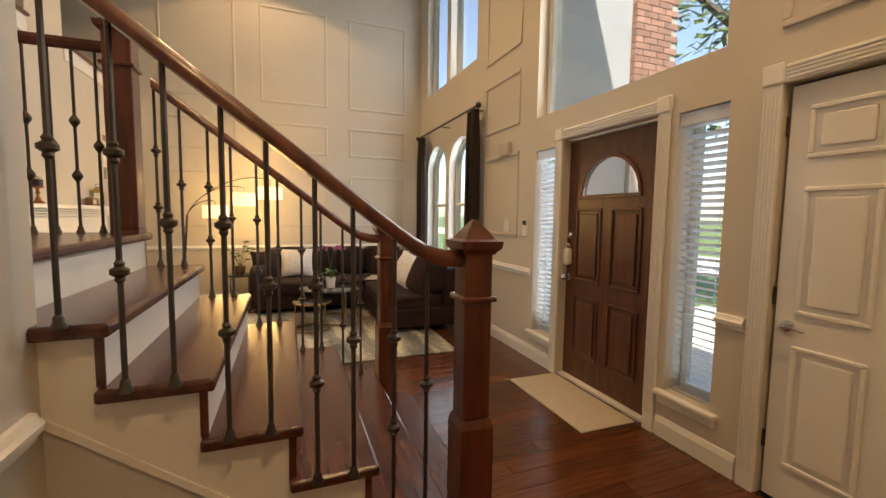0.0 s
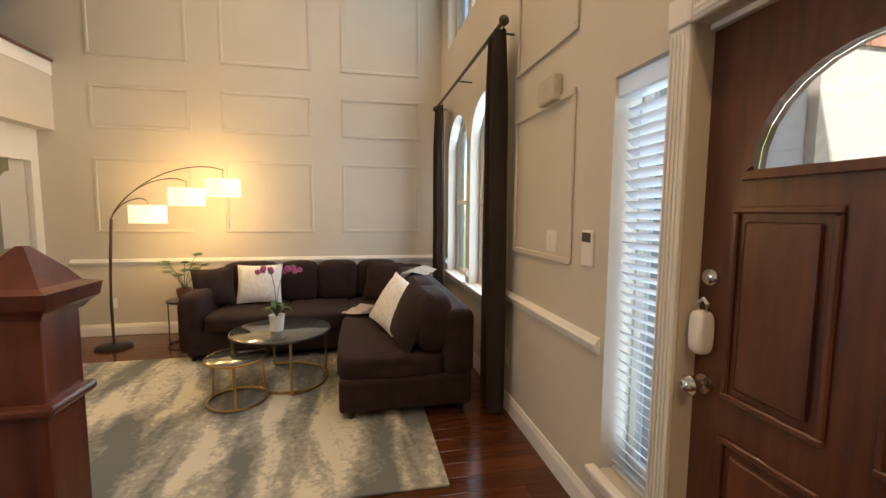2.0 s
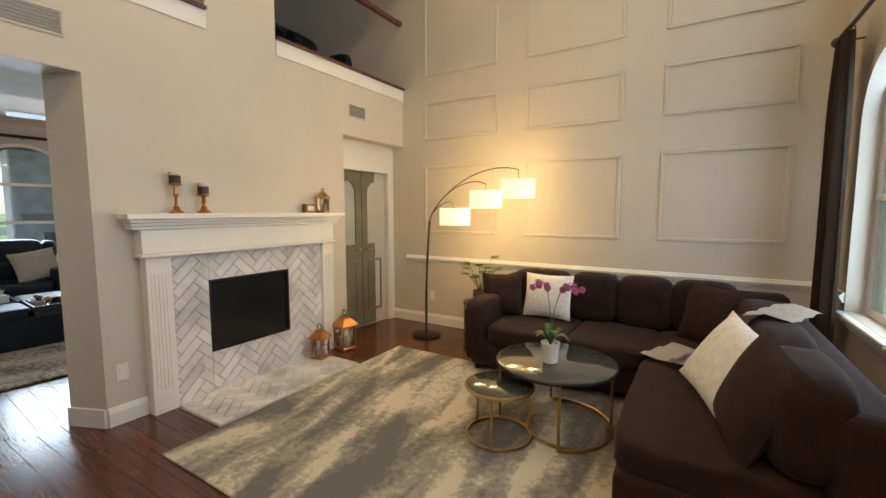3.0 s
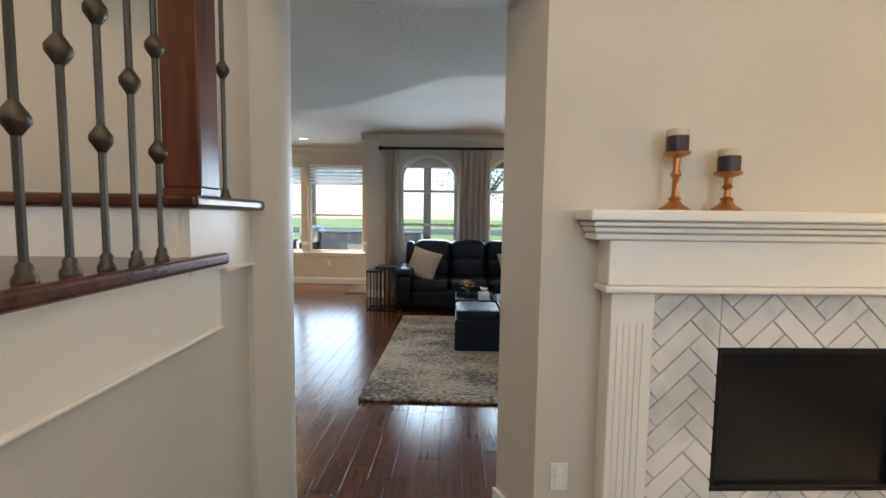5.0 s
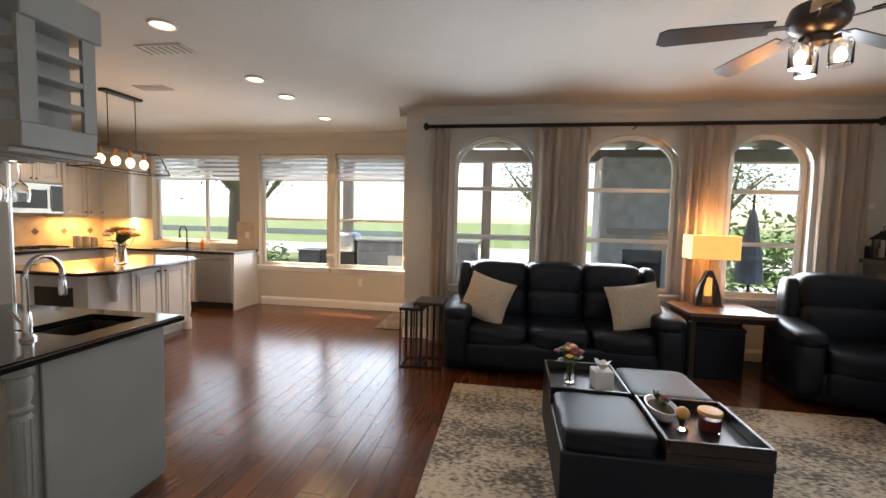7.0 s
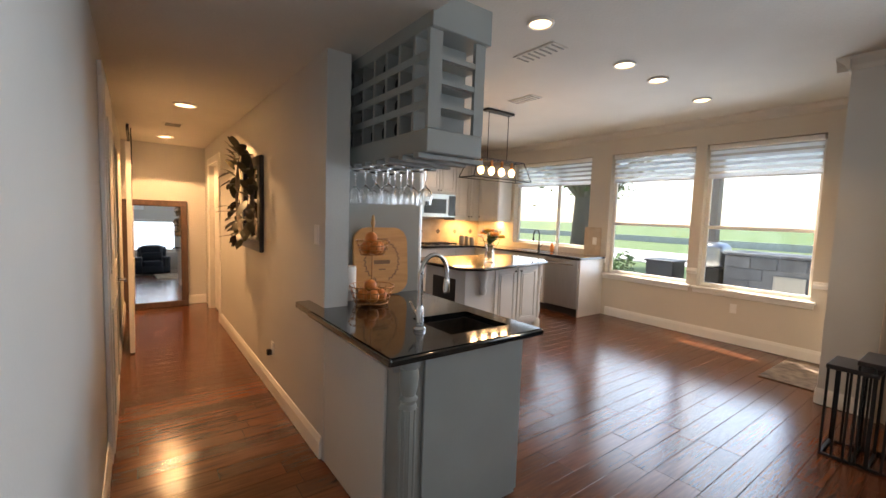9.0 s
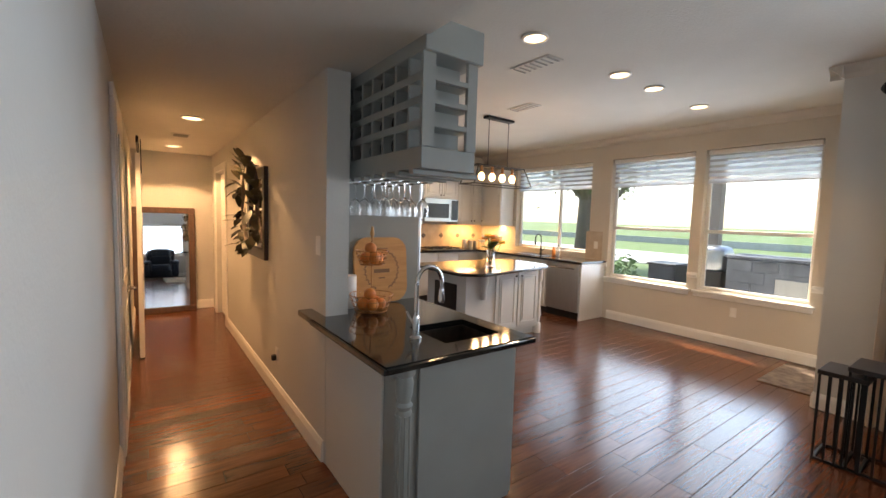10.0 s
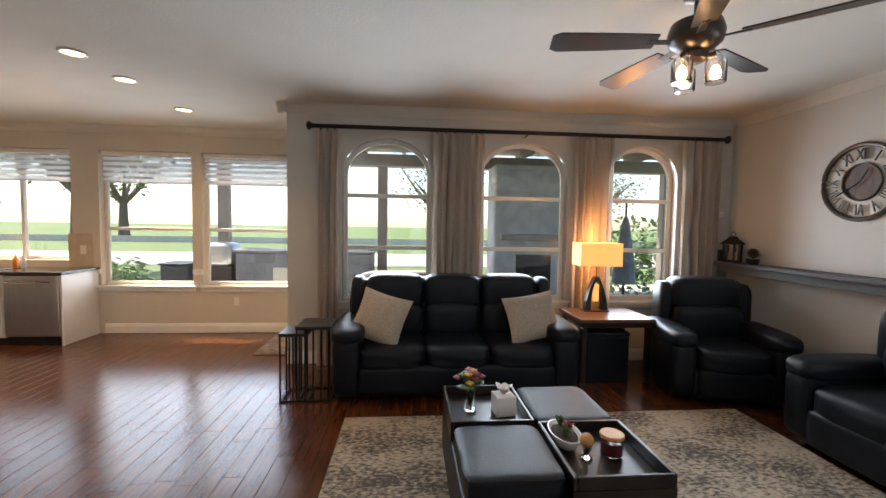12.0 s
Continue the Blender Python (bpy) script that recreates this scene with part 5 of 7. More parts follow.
part("foot_ring", tube(B(), ring_pts(0, 0, 0.012, 0.205, 40), 0.010, 8, True), "gold", t, smooth=True)


def leaf(bm, base, tip, w, bend=0.05):
    base, tip = Vector(base), Vector(tip)
    d = tip - base
    s = d.cross(Vector((0, 0, 1)))
    if s.length < 1e-4:
        s = Vector((1, 0, 0))
    s.normalize()
    n = 5
    prev = None
    for i in range(n + 1):
        f = i / n
        c = base + d * f + Vector((0, 0, bend * math.sin(f * math.pi)))
        ww = w * math.sin(math.pi * (0.06 + 0.92 * f)) ** 0.8
        cur = (bm.verts.new(c - s * ww), bm.verts.new(c + Vector((0, 0, -0.15 * ww))), bm.verts.new(c + s * ww))
        if prev:
            bm.faces.new((prev[0], cur[0], cur[1], prev[1]))
            bm.faces.new((prev[1], cur[1], cur[2], prev[2]))
        prev = cur


# orchid on the coffee table
t = thing("orchid", "pink orchid in a white ceramic pot on the table", "plant", (0.50, 5.74, 0.459))
part("pot", lathe(B(), [(0.042, 0), (0.048, 0.005), (0.062, 0.125), (0.064, 0.135), (0.056, 0.135), (0.052, 0.11)], n=24), "ceramic", t, smooth=True)
b = B()
for q in range(6):
    a = q * 1.05
    leaf(b, (0, 0, 0.12), (0.13 * math.cos(a), 0.13 * math.sin(a), 0.16 + 0.03 * (q % 3)), 0.026, 0.06)
part("leaves", b, "leaf", t, smooth=True)
for i, (dx, dy) in enumerate(((0.16, 0.05), (-0.13, 0.06))):
    pts = [(dx * f * f, dy * f, 0.12 + 0.42 * math.sin(f * 1.75)) for f in [k / 10 for k in range(11)]]
    part("stem", tube(B(), pts, 0.003, 5), "leaf", t)
    for j in range(6):
        p = Vector(pts[min(10, 6 + j)]) + Vector((0.02 * math.sin(j * 2.1), 0.02 * math.cos(j * 1.7), -0.01 * j))
        b = B()
        for k in range(5):
            a = k * 1.257 + j
            tip = p + Vector((0.024 * math.cos(a), 0.010, 0.024 * math.sin(a)))
            sphere(b, (p + tip) / 2, 0.013, 1, 0.3, 1, 8, 5)
        part("blossom", b, "pink", t, smooth=True)

# side table and monstera
t = thing("side_table", "round dark metal drum side table by the sofa", "table", (-0.66, 7.02, 0))
part("tabletop", lathe(B(), [(0.17, 0.47), (0.175, 0.475), (0.175, 0.49), (0.17, 0.495)], n=32), "espresso", t, smooth=True)
part("foot_ring", tube(B(), ring_pts(0, 0, 0.012, 0.165, 32), 0.008, 6, True), "iron", t)
for k in range(4):
    q = math.radians(45 + 90 * k)
    part("leg", tube(B(), [(0.165 * math.cos(q), 0.165 * math.sin(q), 0.01), (0.165 * math.cos(q), 0.165 * math.sin(q), 0.475)], 0.007, 6), "iron", t)
t = thing("monstera_plant", "monstera with split leaves in a brown pot", "plant", (-0.66, 7.02, 0.496))
part("pot", lathe(B(), [(0.05, 0), (0.065, 0.02), (0.075, 0.09), (0.07, 0.12), (0.06, 0.12), (0.055, 0.10)], n=20), "wood_mid", t, smooth=True)
rnd = random.Random(8)
for k in range(12):
    a, rr, zz = k * 2.4, 0.07 + 0.012 * k, 0.20 + 0.022 * (k % 6) + 0.012 * k
    c = Vector((rr * math.cos(a), rr * math.sin(a), zz))
    part("stem", tube(B(), [(0, 0, 0.10), (c.x * 0.5, c.y * 0.5, zz * 0.75), tuple(c)], 0.003, 5), "leaf", t)
    b = B()
    out = Vector((math.cos(a), math.sin(a), 0.25)).normalized()
    side = Vector((-math.sin(a), math.cos(a), 0))
    for j in range(7):
        f = (j - 3) / 3
        d = (out * (1 - 0.55 * f * f) + side * f * 0.9).normalized()
        leaf(b, c, c + d * (0.115 - 0.02 * abs(f)), 0.013, 0.015)
    sphere(b, c + out * 0.035, 0.045, 1, 1, 0.12, 10, 6)
    part("leaf", b, "leaf", t, smooth=True)


def lantern(label, at, s, mat, rz=0):
    t = thing("lantern", label, "lantern", at, rz)
    part("base", box(B(), -0.07 * s, 0.07 * s, -0.07 * s, 0.07 * s, 0, 0.025 * s, 0.006 * s, 1), mat, t)
    for x in (-1, 1):
        for y in (-1, 1):
            part("post", box(B(), (x * 0.06 - 0.007) * s, (x * 0.06 + 0.007) * s, (y * 0.06 - 0.007) * s, (y * 0.06 + 0.007) * s, 0.025 * s, 0.20 * s), mat, t)
    part("pane", box(B(), -0.055 * s, 0.055 * s, -0.055 * s, 0.055 * s, 0.03 * s, 0.195 * s), "glass", t)
    part("candle", lathe(B(), [(0.03 * s, 0.026 * s), (0.03 * s, 0.11 * s)], n=16), "candle", t)
    b = lathe(B(), [(0.082 * s, 0.2 * s), (0.082 * s, 0.212 * s), (0.035 * s, 0.265 * s), (0.03 * s, 0.285 * s), (0.012 * s, 0.29 * s)], square=True)
    part("roof", b, mat, t)
    part("ring", tube(B(), [(0.025 * s * math.cos(q), 0, (0.312 + 0.025 * math.sin(q)) * s) for q in [k * math.pi / 8 for k in range(16)]], 0.004 * s, 6, True), "black", t)


lantern("copper-roofed lantern on the marble hearth", (-1.82, 5.84, 0.0185), 1.0, "copper", 12)
lantern("taller copper-roofed lantern standing beside the hearth", (-1.84, 6.20, 0), 1.25, "copper", -8)
lantern("small brass lantern on the mantel", (-1.97, 6.06, 1.446), 0.72, "gold", 10)
t = thing("photo_block", "small brown keepsake box on the mantel", "box", (-1.97, 5.88, 1.446))
part("body", box(B(), -0.03, 0.03, -0.055, 0.055, 0, 0.085, 0.006, 2), "wood_mid", t)
part("inset", box(B(), 0.031, 0.034, -0.035, 0.035, 0.02, 0.065), "candle", t)
for y, h, label in ((4.66, 0.215, "tall copper candlestick with a dark pillar candle"), (4.86, 0.145, "short copper candlestick with a dark pillar candle")):
    t = thing("candlestick", label, "candlestick", (-1.965, y, 1.446), group="mantel candlesticks")
    b = lathe(B(), [(0.05, 0), (0.052, 0.008), (0.032, 0.02), (0.018, 0.036), (0.024, 0.045), (0.012, 0.055), (0.010, h * 0.55), (0.020, h * 0.62), (0.011, h * 0.70), (0.014, h - 0.02), (0.045, h - 0.008), (0.047, h)], n=24)
    part("stem", b, "copper", t, smooth=True)
    part("candle", lathe(B(), [(0.038, 0), (0.038, 0.058)], (0, 0, h), 24), "candle_dark", t, smooth=True)
    part("wax_top", lathe(B(), [(0.037, 0.058), (0.039, 0.062), (0.039, 0.082), (0.035, 0.086)], (0, 0, h), 24), "candle", t, smooth=True)

# loft furniture seen from below
t = thing("loft_armchair", "dark armchair in shade behind the loft edge", "chair", (-2.95, 6.75, 2.89))
part("seat", cushion(B(), -0.35, 0.35, -0.4, 0.4, 0.10, 0.45, 0.35), "leather", t, smooth=True)
part("backrest", cushion(B(), -0.42, -0.2, -0.42, 0.42, 0.3, 0.85, 0.4), "leather", t, smooth=True)
for y in (-0.46, 0.34):
    part("arm", cushion(B(), -0.35, 0.35, y, y + 0.14, 0.10, 0.6, 0.4), "leather", t, smooth=True)
t = thing("loft_chair", "dark slender chair by the loft edge", "chair", (-2.8, 5.95, 2.99), 20)
part("seat", cushion(B(), -0.22, 0.22, -0.22, 0.22, 0.40, 0.48, 0.4), "espresso", t, smooth=True)
part("backrest", box(B(), -0.24, -0.20, -0.2, 0.2, 0.48, 1.05, 0.015, 2), "espresso", t)
for x in (-0.2, 0.2):
    for y in (-0.2, 0.2):
        part("leg", box(B(), x - 0.018, x + 0.018, y - 0.018, y + 0.018, 0, 0.42), "espresso", t)

before = set(scene.objects)
for x, y in ((-4.56, 0.80), (-5.68, 0.77), (-6.26, 0.77), (-7.22, 0.77), (-6.4, -2.6)):
    downlight(x, y, CZ, 13, "kitchen downlights")
for x, y in ((-2.66, -1.5), (-2.62, -3.6)):
    downlight(x, y, 2.34, 50, "hall downlights", (1.0, 0.61, 0.30))


vent(-4.95, 0.46, CZ, 0.18, 0.42, "white ceiling air vent with dark slots")
vent(-5.85, -0.52, CZ, 0.18, 0.36, "white ceiling air vent with dark slots")
vent(-2.64, -2.6, 2.34, 0.18, 0.22, "white ceiling air vent with dark slots")


plate((NX, 0.92, 0.44), -90, "white wall outlet under the window")
plate((HX1, 0.42, 1.32), -90, "white switch plate at the hall wall end", "switch")
t = plate((HX1, -0.55, 0.36), -90, "wall outlet with a black plug")
part("plug", box(B(), -0.02, 0.02, 0.0092, 0.045, -0.045, 0.0, 0.006, 2), "black", t, "black plug")
plate((NX + 0.009, -1.05, 1.14), -90, "beige switch plate on the backsplash", "switch")
# ---- living room ----
rug = thing("area_rug", "ivory and grey distressed rug under the ottoman", "rug", (-4.45, 4.45, 0))
part("carpet", box(B(), -1.04, 1.68, -1.63, 1.64, 0.001, 0.024, 0.010, 2), "rug_living", rug)

# leather reclining sofa, backing onto the arched windows
so = thing("leather_sofa", "black leather reclining sofa with three seats", "sofa", (-6.10, 3.79, 0), 0)
L0, L1 = -1.13, 1.05
part("base", box(B(), -0.42, 0.32, L0 + 0.12, L1 - 0.12, 0.05, 0.30, 0.04, 3), "leather", so)
part("footrest", cushion(B(), 0.16, 0.38, L0 + 0.22, L1 - 0.22, 0.08, 0.34, 0.3), "leather", so, smooth=True)
ws = (L1 - L0 - 0.46) / 3
for i in range(3):
    y0 = L0 + 0.23 + i * ws
    part("seat_cushion", cushion(B(), -0.28, 0.38, y0, y0 + ws, 0.28, 0.49, 0.34), "leather", so, smooth=True)
    b = cushion(B(), -0.48, -0.16, y0 + 0.005, y0 + ws - 0.005, 0.45, 0.78, 0.42)
    part("back_cushion", b, "leather", so, smooth=True)
    part("head_cushion", cushion(B(), -0.52, -0.20, y0, y0 + ws, 0.70, 1.05, 0.45), "leather", so, smooth=True)
part("backrest", cushion(B(), -0.60, -0.34, L0 + 0.06, L1 - 0.06, 0.08, 1.00, 0.25), "leather", so, smooth=True)
for y0, y1 in ((L0, L0 + 0.25), (L1 - 0.25, L1)):
    part("arm", cushion(B(), -0.50, 0.36, y0, y1, 0.04, 0.60, 0.30), "leather", so, smooth=True)
    part("arm_pad", cushion(B(), -0.46, 0.37, y0 - 0.02, y1 + 0.02, 0.50, 0.66, 0.5), "leather", so, smooth=True)
for y0 in (L0 + 0.08, L1 - 0.22):
    part("wing", cushion(B(), -0.52, -0.24, y0, y0 + 0.14, 0.55, 1.02, 0.5), "leather", so, smooth=True)
throw_pillow(0.48, 0.46, 0.15, (-6.00, 3.06, 0.70), -22, 72, "beige", "beige woven throw pillow on the leather sofa", 14)
throw_pillow(0.50, 0.44, 0.15, (-6.00, 4.46, 0.70), -22, 98, "beige", "beige woven throw pillow against the sofa arm", -8)


def recliner(label, at, rz):
    t = thing("recliner", label, "armchair", at, rz)
    part("base", box(B(), -0.40, 0.36, -0.36, 0.36, 0.04, 0.30, 0.04, 3), "leather", t)
    part("seat_cushion", cushion(B(), -0.28, 0.42, -0.30, 0.30, 0.27, 0.50, 0.36), "leather", t, smooth=True)
    part("footrest", cushion(B(), 0.20, 0.42, -0.30, 0.30, 0.07, 0.33, 0.3), "leather", t, smooth=True)
    part("back_cushion", cushion(B(), -0.46, -0.12, -0.32, 0.32, 0.42, 0.80, 0.42), "leather", t, smooth=True)
    part("head_cushion", cushion(B(), -0.54, -0.18, -0.34, 0.34, 0.70, 1.06, 0.45), "leather", t, smooth=True)
    part("backrest", cushion(B(), -0.60, -0.34, -0.38, 0.38, 0.06, 1.0, 0.28), "leather", t, smooth=True)
    for s in (-1, 1):
        y0, y1 = sorted((s * 0.30, s * 0.52))
        part("arm", cushion(B(), -0.46, 0.38, y0, y1, 0.04, 0.58, 0.3), "leather", t, smooth=True)
        part("arm_pad", cushion(B(), -0.44, 0.40, y0 - 0.02, y1 + 0.02, 0.48, 0.64, 0.5), "leather", t, smooth=True)
        y0, y1 = sorted((s * 0.30, s * 0.43))
        part("wing", cushion(B(), -0.52, -0.24, y0, y1, 0.5, 1.0, 0.5), "leather", t, smooth=True)


recliner("black leather recliner beside the window", (-5.90, 6.22, 0), -14)
recliner("black leather recliner facing away from the side wall", (-4.55, 6.46, 0), -90)
recliner("black leather recliner below the side window", (-2.75, 6.35, 0), -90)

# ottoman with trays
ot = thing("storage_ottoman", "black leather storage ottoman with tray tops", "ottoman", (-4.48, 4.03, 0.0245))
part("body", box(B(), -0.53, 0.53, -0.48, 0.48, 0.0, 0.32, 0.012, 2), "leather", ot)
part("lid", cushion(B(), 0.01, 0.52, -0.47, -0.01, 0.31, 0.425, 0.2), "leather", ot, smooth=True)
part("lid", cushion(B(), -0.52, -0.01, 0.01, 0.47, 0.31, 0.425, 0.2), "leather", ot, smooth=True)


def tray(x0, x1, y0, y1):
    b = box(B(), x0, x1, y0, y1, 0.322, 0.365)
    part("tray", b, "espresso", ot)
    b = B()
    for a in ((x0, x1, y0, y0 + 0.018), (x0, x1, y1 - 0.018, y1), (x0, x0 + 0.018, y0 + 0.018, y1 - 0.018), (x1 - 0.018, x1, y0 + 0.018, y1 - 0.018)):
        box(b, *a, 0.366, 0.43, 0.004, 1)
    part("tray_rim", b, "espresso", ot)


tray(-0.53, -0.005, -0.48, -0.005)
tray(0.005, 0.53, 0.005, 0.48)


def bouquet(label, at, s, cols, tall, glass="glass"):
    t = thing("flower_vase", label, "flowers", at)
    part("vase", lathe(B(), [(0.030 * s, 0), (0.036 * s, 0.004), (0.034 * s, 0.03 * s), (0.026 * s, 0.09 * s), (0.036 * s, tall * s), (0.033 * s, tall * s), (0.023 * s, 0.09 * s), (0.030 * s, 0.012)], n=20), glass, t, smooth=True)
    rnd = random.Random(int(s * 100) + 7)
    for k in range(16):
        a, rr = k * 2.4, (0.02 + 0.004 * k) * s
        z = (tall + 0.10 - 0.0025 * k + rnd.uniform(-0.02, 0.02)) * s
        p = Vector((rr * math.cos(a), rr * math.sin(a), z))
        if k % 2 == 0:
            part("stem", tube(B(), [(0, 0, 0.02), tuple(p)], 0.002 * s, 5), "leaf", t)
        b = B()
        for q in range(6):
            w = p + Vector((0.014 * math.cos(q * 1.05), 0.014 * math.sin(q * 1.05), 0.004 * (q % 2))) * s
            sphere(b, w, 0.012 * s, 1, 1, 0.7, 8, 5)
        sphere(b, p, 0.012 * s, 1, 1, 1, 8, 5)
        part("blossom", b, cols[k % len(cols)], t, smooth=True)
    b = B()
    for k in range(18):
        a = k * 2.0
        leaf(b, (0, 0, tall * s), (0.085 * s * math.cos(a), 0.085 * s * math.sin(a), (tall + 0.02 + 0.05 * (k % 3) / 2) * s), 0.014 * s, 0.02)
    part("leaves", b, "leaf", t, smooth=True)


OT = 0.0245 + 0.366
bouquet("small glass vase of mixed flowers on the ottoman", (-4.76, 3.70, OT), 1.05, ("petal_red", "petal_yellow", "leaf", "petal_red"), 0.13)
t = thing("tissue_box", "white tissue box with a tissue pulled out", "tissue box", (-4.72, 3.90, OT), 8)
part("box", box(B(), -0.06, 0.06, -0.06, 0.06, 0, 0.12, 0.004, 2), "paper", t)
b = B()
for k in range(5):
    leaf(b, (0, 0, 0.115), (0.055 * math.cos(k * 1.3), 0.055 * math.sin(k * 1.3), 0.17 + 0.012 * (k % 2)), 0.03, 0.01)
part("tissue", b, "paper", t, smooth=True)
t = thing("succulent_bowl", "white oval bowl with small succulents in the tray", "plant", (-4.34, 4.14, OT))
b = lathe(B(), [(0.05, 0), (0.075, 0.02), (0.095, 0.06), (0.10, 0.075), (0.092, 0.075), (0.07, 0.05)], n=28)
b.transform(Matrix.Diagonal((1.35, 0.8, 1, 1)))
part("bowl", b, "ceramic", t, smooth=True)
part("soil", sphere(B(), (0, 0, 0.055), 0.085, 1.3, 0.78, 0.16), "soil", t)
for k, (x, y, m2) in enumerate(((-0.06, 0.0, "leaf"), (0.0, 0.02, "petal_red"), (0.055, -0.01, "leaf"))):
    b = B()
    for j in range(14):
        a = j * 2.4
        leaf(b, (x, y, 0.065), (x + 0.035 * math.cos(a), y + 0.035 * math.sin(a), 0.10 + 0.002 * j), 0.010, 0.01)
    part("succulent", b, m2, t, smooth=True)
t = thing("glass_trinket", "small amber glass ornament with a wooden ball", "ornament", (-4.20, 4.20, OT))
part("foot", lathe(B(), [(0.03, 0), (0.03, 0.008), (0.01, 0.02), (0.022, 0.05), (0.024, 0.07)], n=18), "glass", t, smooth=True)
part("ball", sphere(B(), (0, 0, 0.095), 0.034), "wood_light", t, smooth=True)
t = thing("jar_candle", "red jar candle with a wooden lid", "candle", (-4.24, 4.35, OT))
part("jar", lathe(B(), [(0.052, 0), (0.055, 0.006), (0.055, 0.085), (0.052, 0.088)], n=28), "glass", t, smooth=True)
part("wax", lathe(B(), [(0.049, 0.006), (0.049, 0.065)], n=24), "red_wax", t, smooth=True)
part("lid", lathe(B(), [(0.058, 0.089), (0.060, 0.093), (0.060, 0.104), (0.057, 0.108)], n=28), "wood_light", t, smooth=True)

# nesting stools by the sofa
def frame_table(label, x, y, w, d, h):
    t = thing("nesting_table", label, "table", (x, y, 0), group="slim nesting tables")
    part("tabletop", box(B(), -d / 2, d / 2, -w / 2, w / 2, h - 0.03, h, 0.004, 1), "espresso", t)
    b = B()
    r = 0.008
    for sx in (-1, 1):
        X = sx * (d / 2 - 0.012)
        box(b, X - r, X + r, -w / 2 + 0.004, w / 2 - 0.004, 0, 0.016)
        n = 5
        for k in range(n):
            Y = -w / 2 + 0.012 + k * (w - 0.024) / (n - 1)
            box(b, X - r * 0.8, X + r * 0.8, Y - r * 0.8, Y + r * 0.8, 0.016, h - 0.03)
    for sy in (-1, 1):
        Y = sy * (w / 2 - 0.012)
        box(b, -d / 2 + 0.02, d / 2 - 0.02, Y - r, Y + r, 0, 0.016)
    part("frame", b, "black", t)


frame_table("slim black side table with a barred metal frame", -6.00, 2.50, 0.30, 0.34, 0.66)
frame_table("lower black side table nested under its twin", -5.98, 2.33, 0.24, 0.30, 0.60)

# lamp table, box and lamp
t = thing("end_table", "walnut-topped end table with black legs", "table", (-6.40, 5.36, 0))
part("tabletop", box(B(), -0.30, 0.30, -0.38, 0.38, 0.615, 0.65, 0.006, 2), "wood_mid", t)
part("apron", box(B(), -0.27, 0.27, -0.35, 0.35, 0.56, 0.614, 0.004, 1), "espresso", t)
for x in (-0.25, 0.25):
    for y in (-0.33, 0.33):
        part("leg", box(B(), x - 0.025, x + 0.025, y - 0.025, y + 0.025, 0, 0.559, 0.003, 1), "espresso", t)
t = thing("storage_cube", "black storage cube beneath the end table", "box", (-6.38, 5.30, 0))
part("body", box(B(), -0.2, 0.2, -0.22, 0.22, 0, 0.46, 0.01, 2), "leather", t)
part("lid", box(B(), -0.205, 0.205, -0.225, 0.225, 0.461, 0.50, 0.01, 2), "leather", t)
t = thing("table_lamp", "table lamp with an amber shade and open wooden base", "lamp", (-6.52, 5.31, 0.651))
for s in (-1, 1):
    b = B()
    o = [(s * 0.125, 0.012), (s * 0.115, 0.10), (s * 0.085, 0.22), (s * 0.04, 0.33), (s * 0.02, 0.37), (0, 0.37), (0, 0.32), (s * 0.025, 0.30), (s * 0.05, 0.20), (s * 0.062, 0.10), (s * 0.06, 0.012)]
    prism(b, o if s > 0 else o[::-1], "x", -0.03, 0.03)
    part("base_side", b, "espresso", t)
part("foot", box(B(), -0.05, 0.05, -0.14, 0.14, 0, 0.012, 0.004, 1), "espresso", t)
part("inner_glass", box(B(), -0.012, 0.012, -0.035, 0.035, 0.10, 0.29, 0.01, 2), "shade_amber", t)
part("neck", tube(B(), [(0, 0, 0.365), (0, 0, 0.59)], 0.008, 8), "gold", t)
b = wall_x(B(), -0.12, -0.114, -0.225, 0.225, 0.49, 0.73)
wall_x(b, 0.114, 0.12, -0.225, 0.225, 0.49, 0.73)
box(b, -0.114, 0.114, -0.225, -0.219, 0.49, 0.73)
box(b, -0.114, 0.114, 0.219, 0.225, 0.49, 0.73)
part("shade", b, "shade_amber", t, "glowing amber rectangular shade")
part("bulb", sphere(B(), (0, 0, 0.61), 0.03), "bulb", t)
lamp("table_lamp_bulb", "POINT", Matrix.Translation((-6.52, 5.31, 1.40)), 4.5, (1.0, 0.52, 0.2), 0.05)
lamp("table_lamp_down", "POINT", Matrix.Translation((-6.52, 5.31, 1.12)), 1.6, (1.0, 0.52, 0.2), 0.05)

rod("thick black curtain rod across the arched windows", -6.74, 2.30, 6.86, 2.56, AX, 0.022, "black", 0.045)
for y0, y1, k in ((2.34, 2.56, 3), (3.55, 4.12, 6), (5.12, 5.57, 5), (6.37, 6.84, 5)):
    curtain("taupe curtain panel hanging between arched windows", (-6.74, (y0 + y1) / 2, 0.02), 0, y1 - y0, 2.505, "curtain_taupe", k, 0.035, 1.0, "living room curtains")

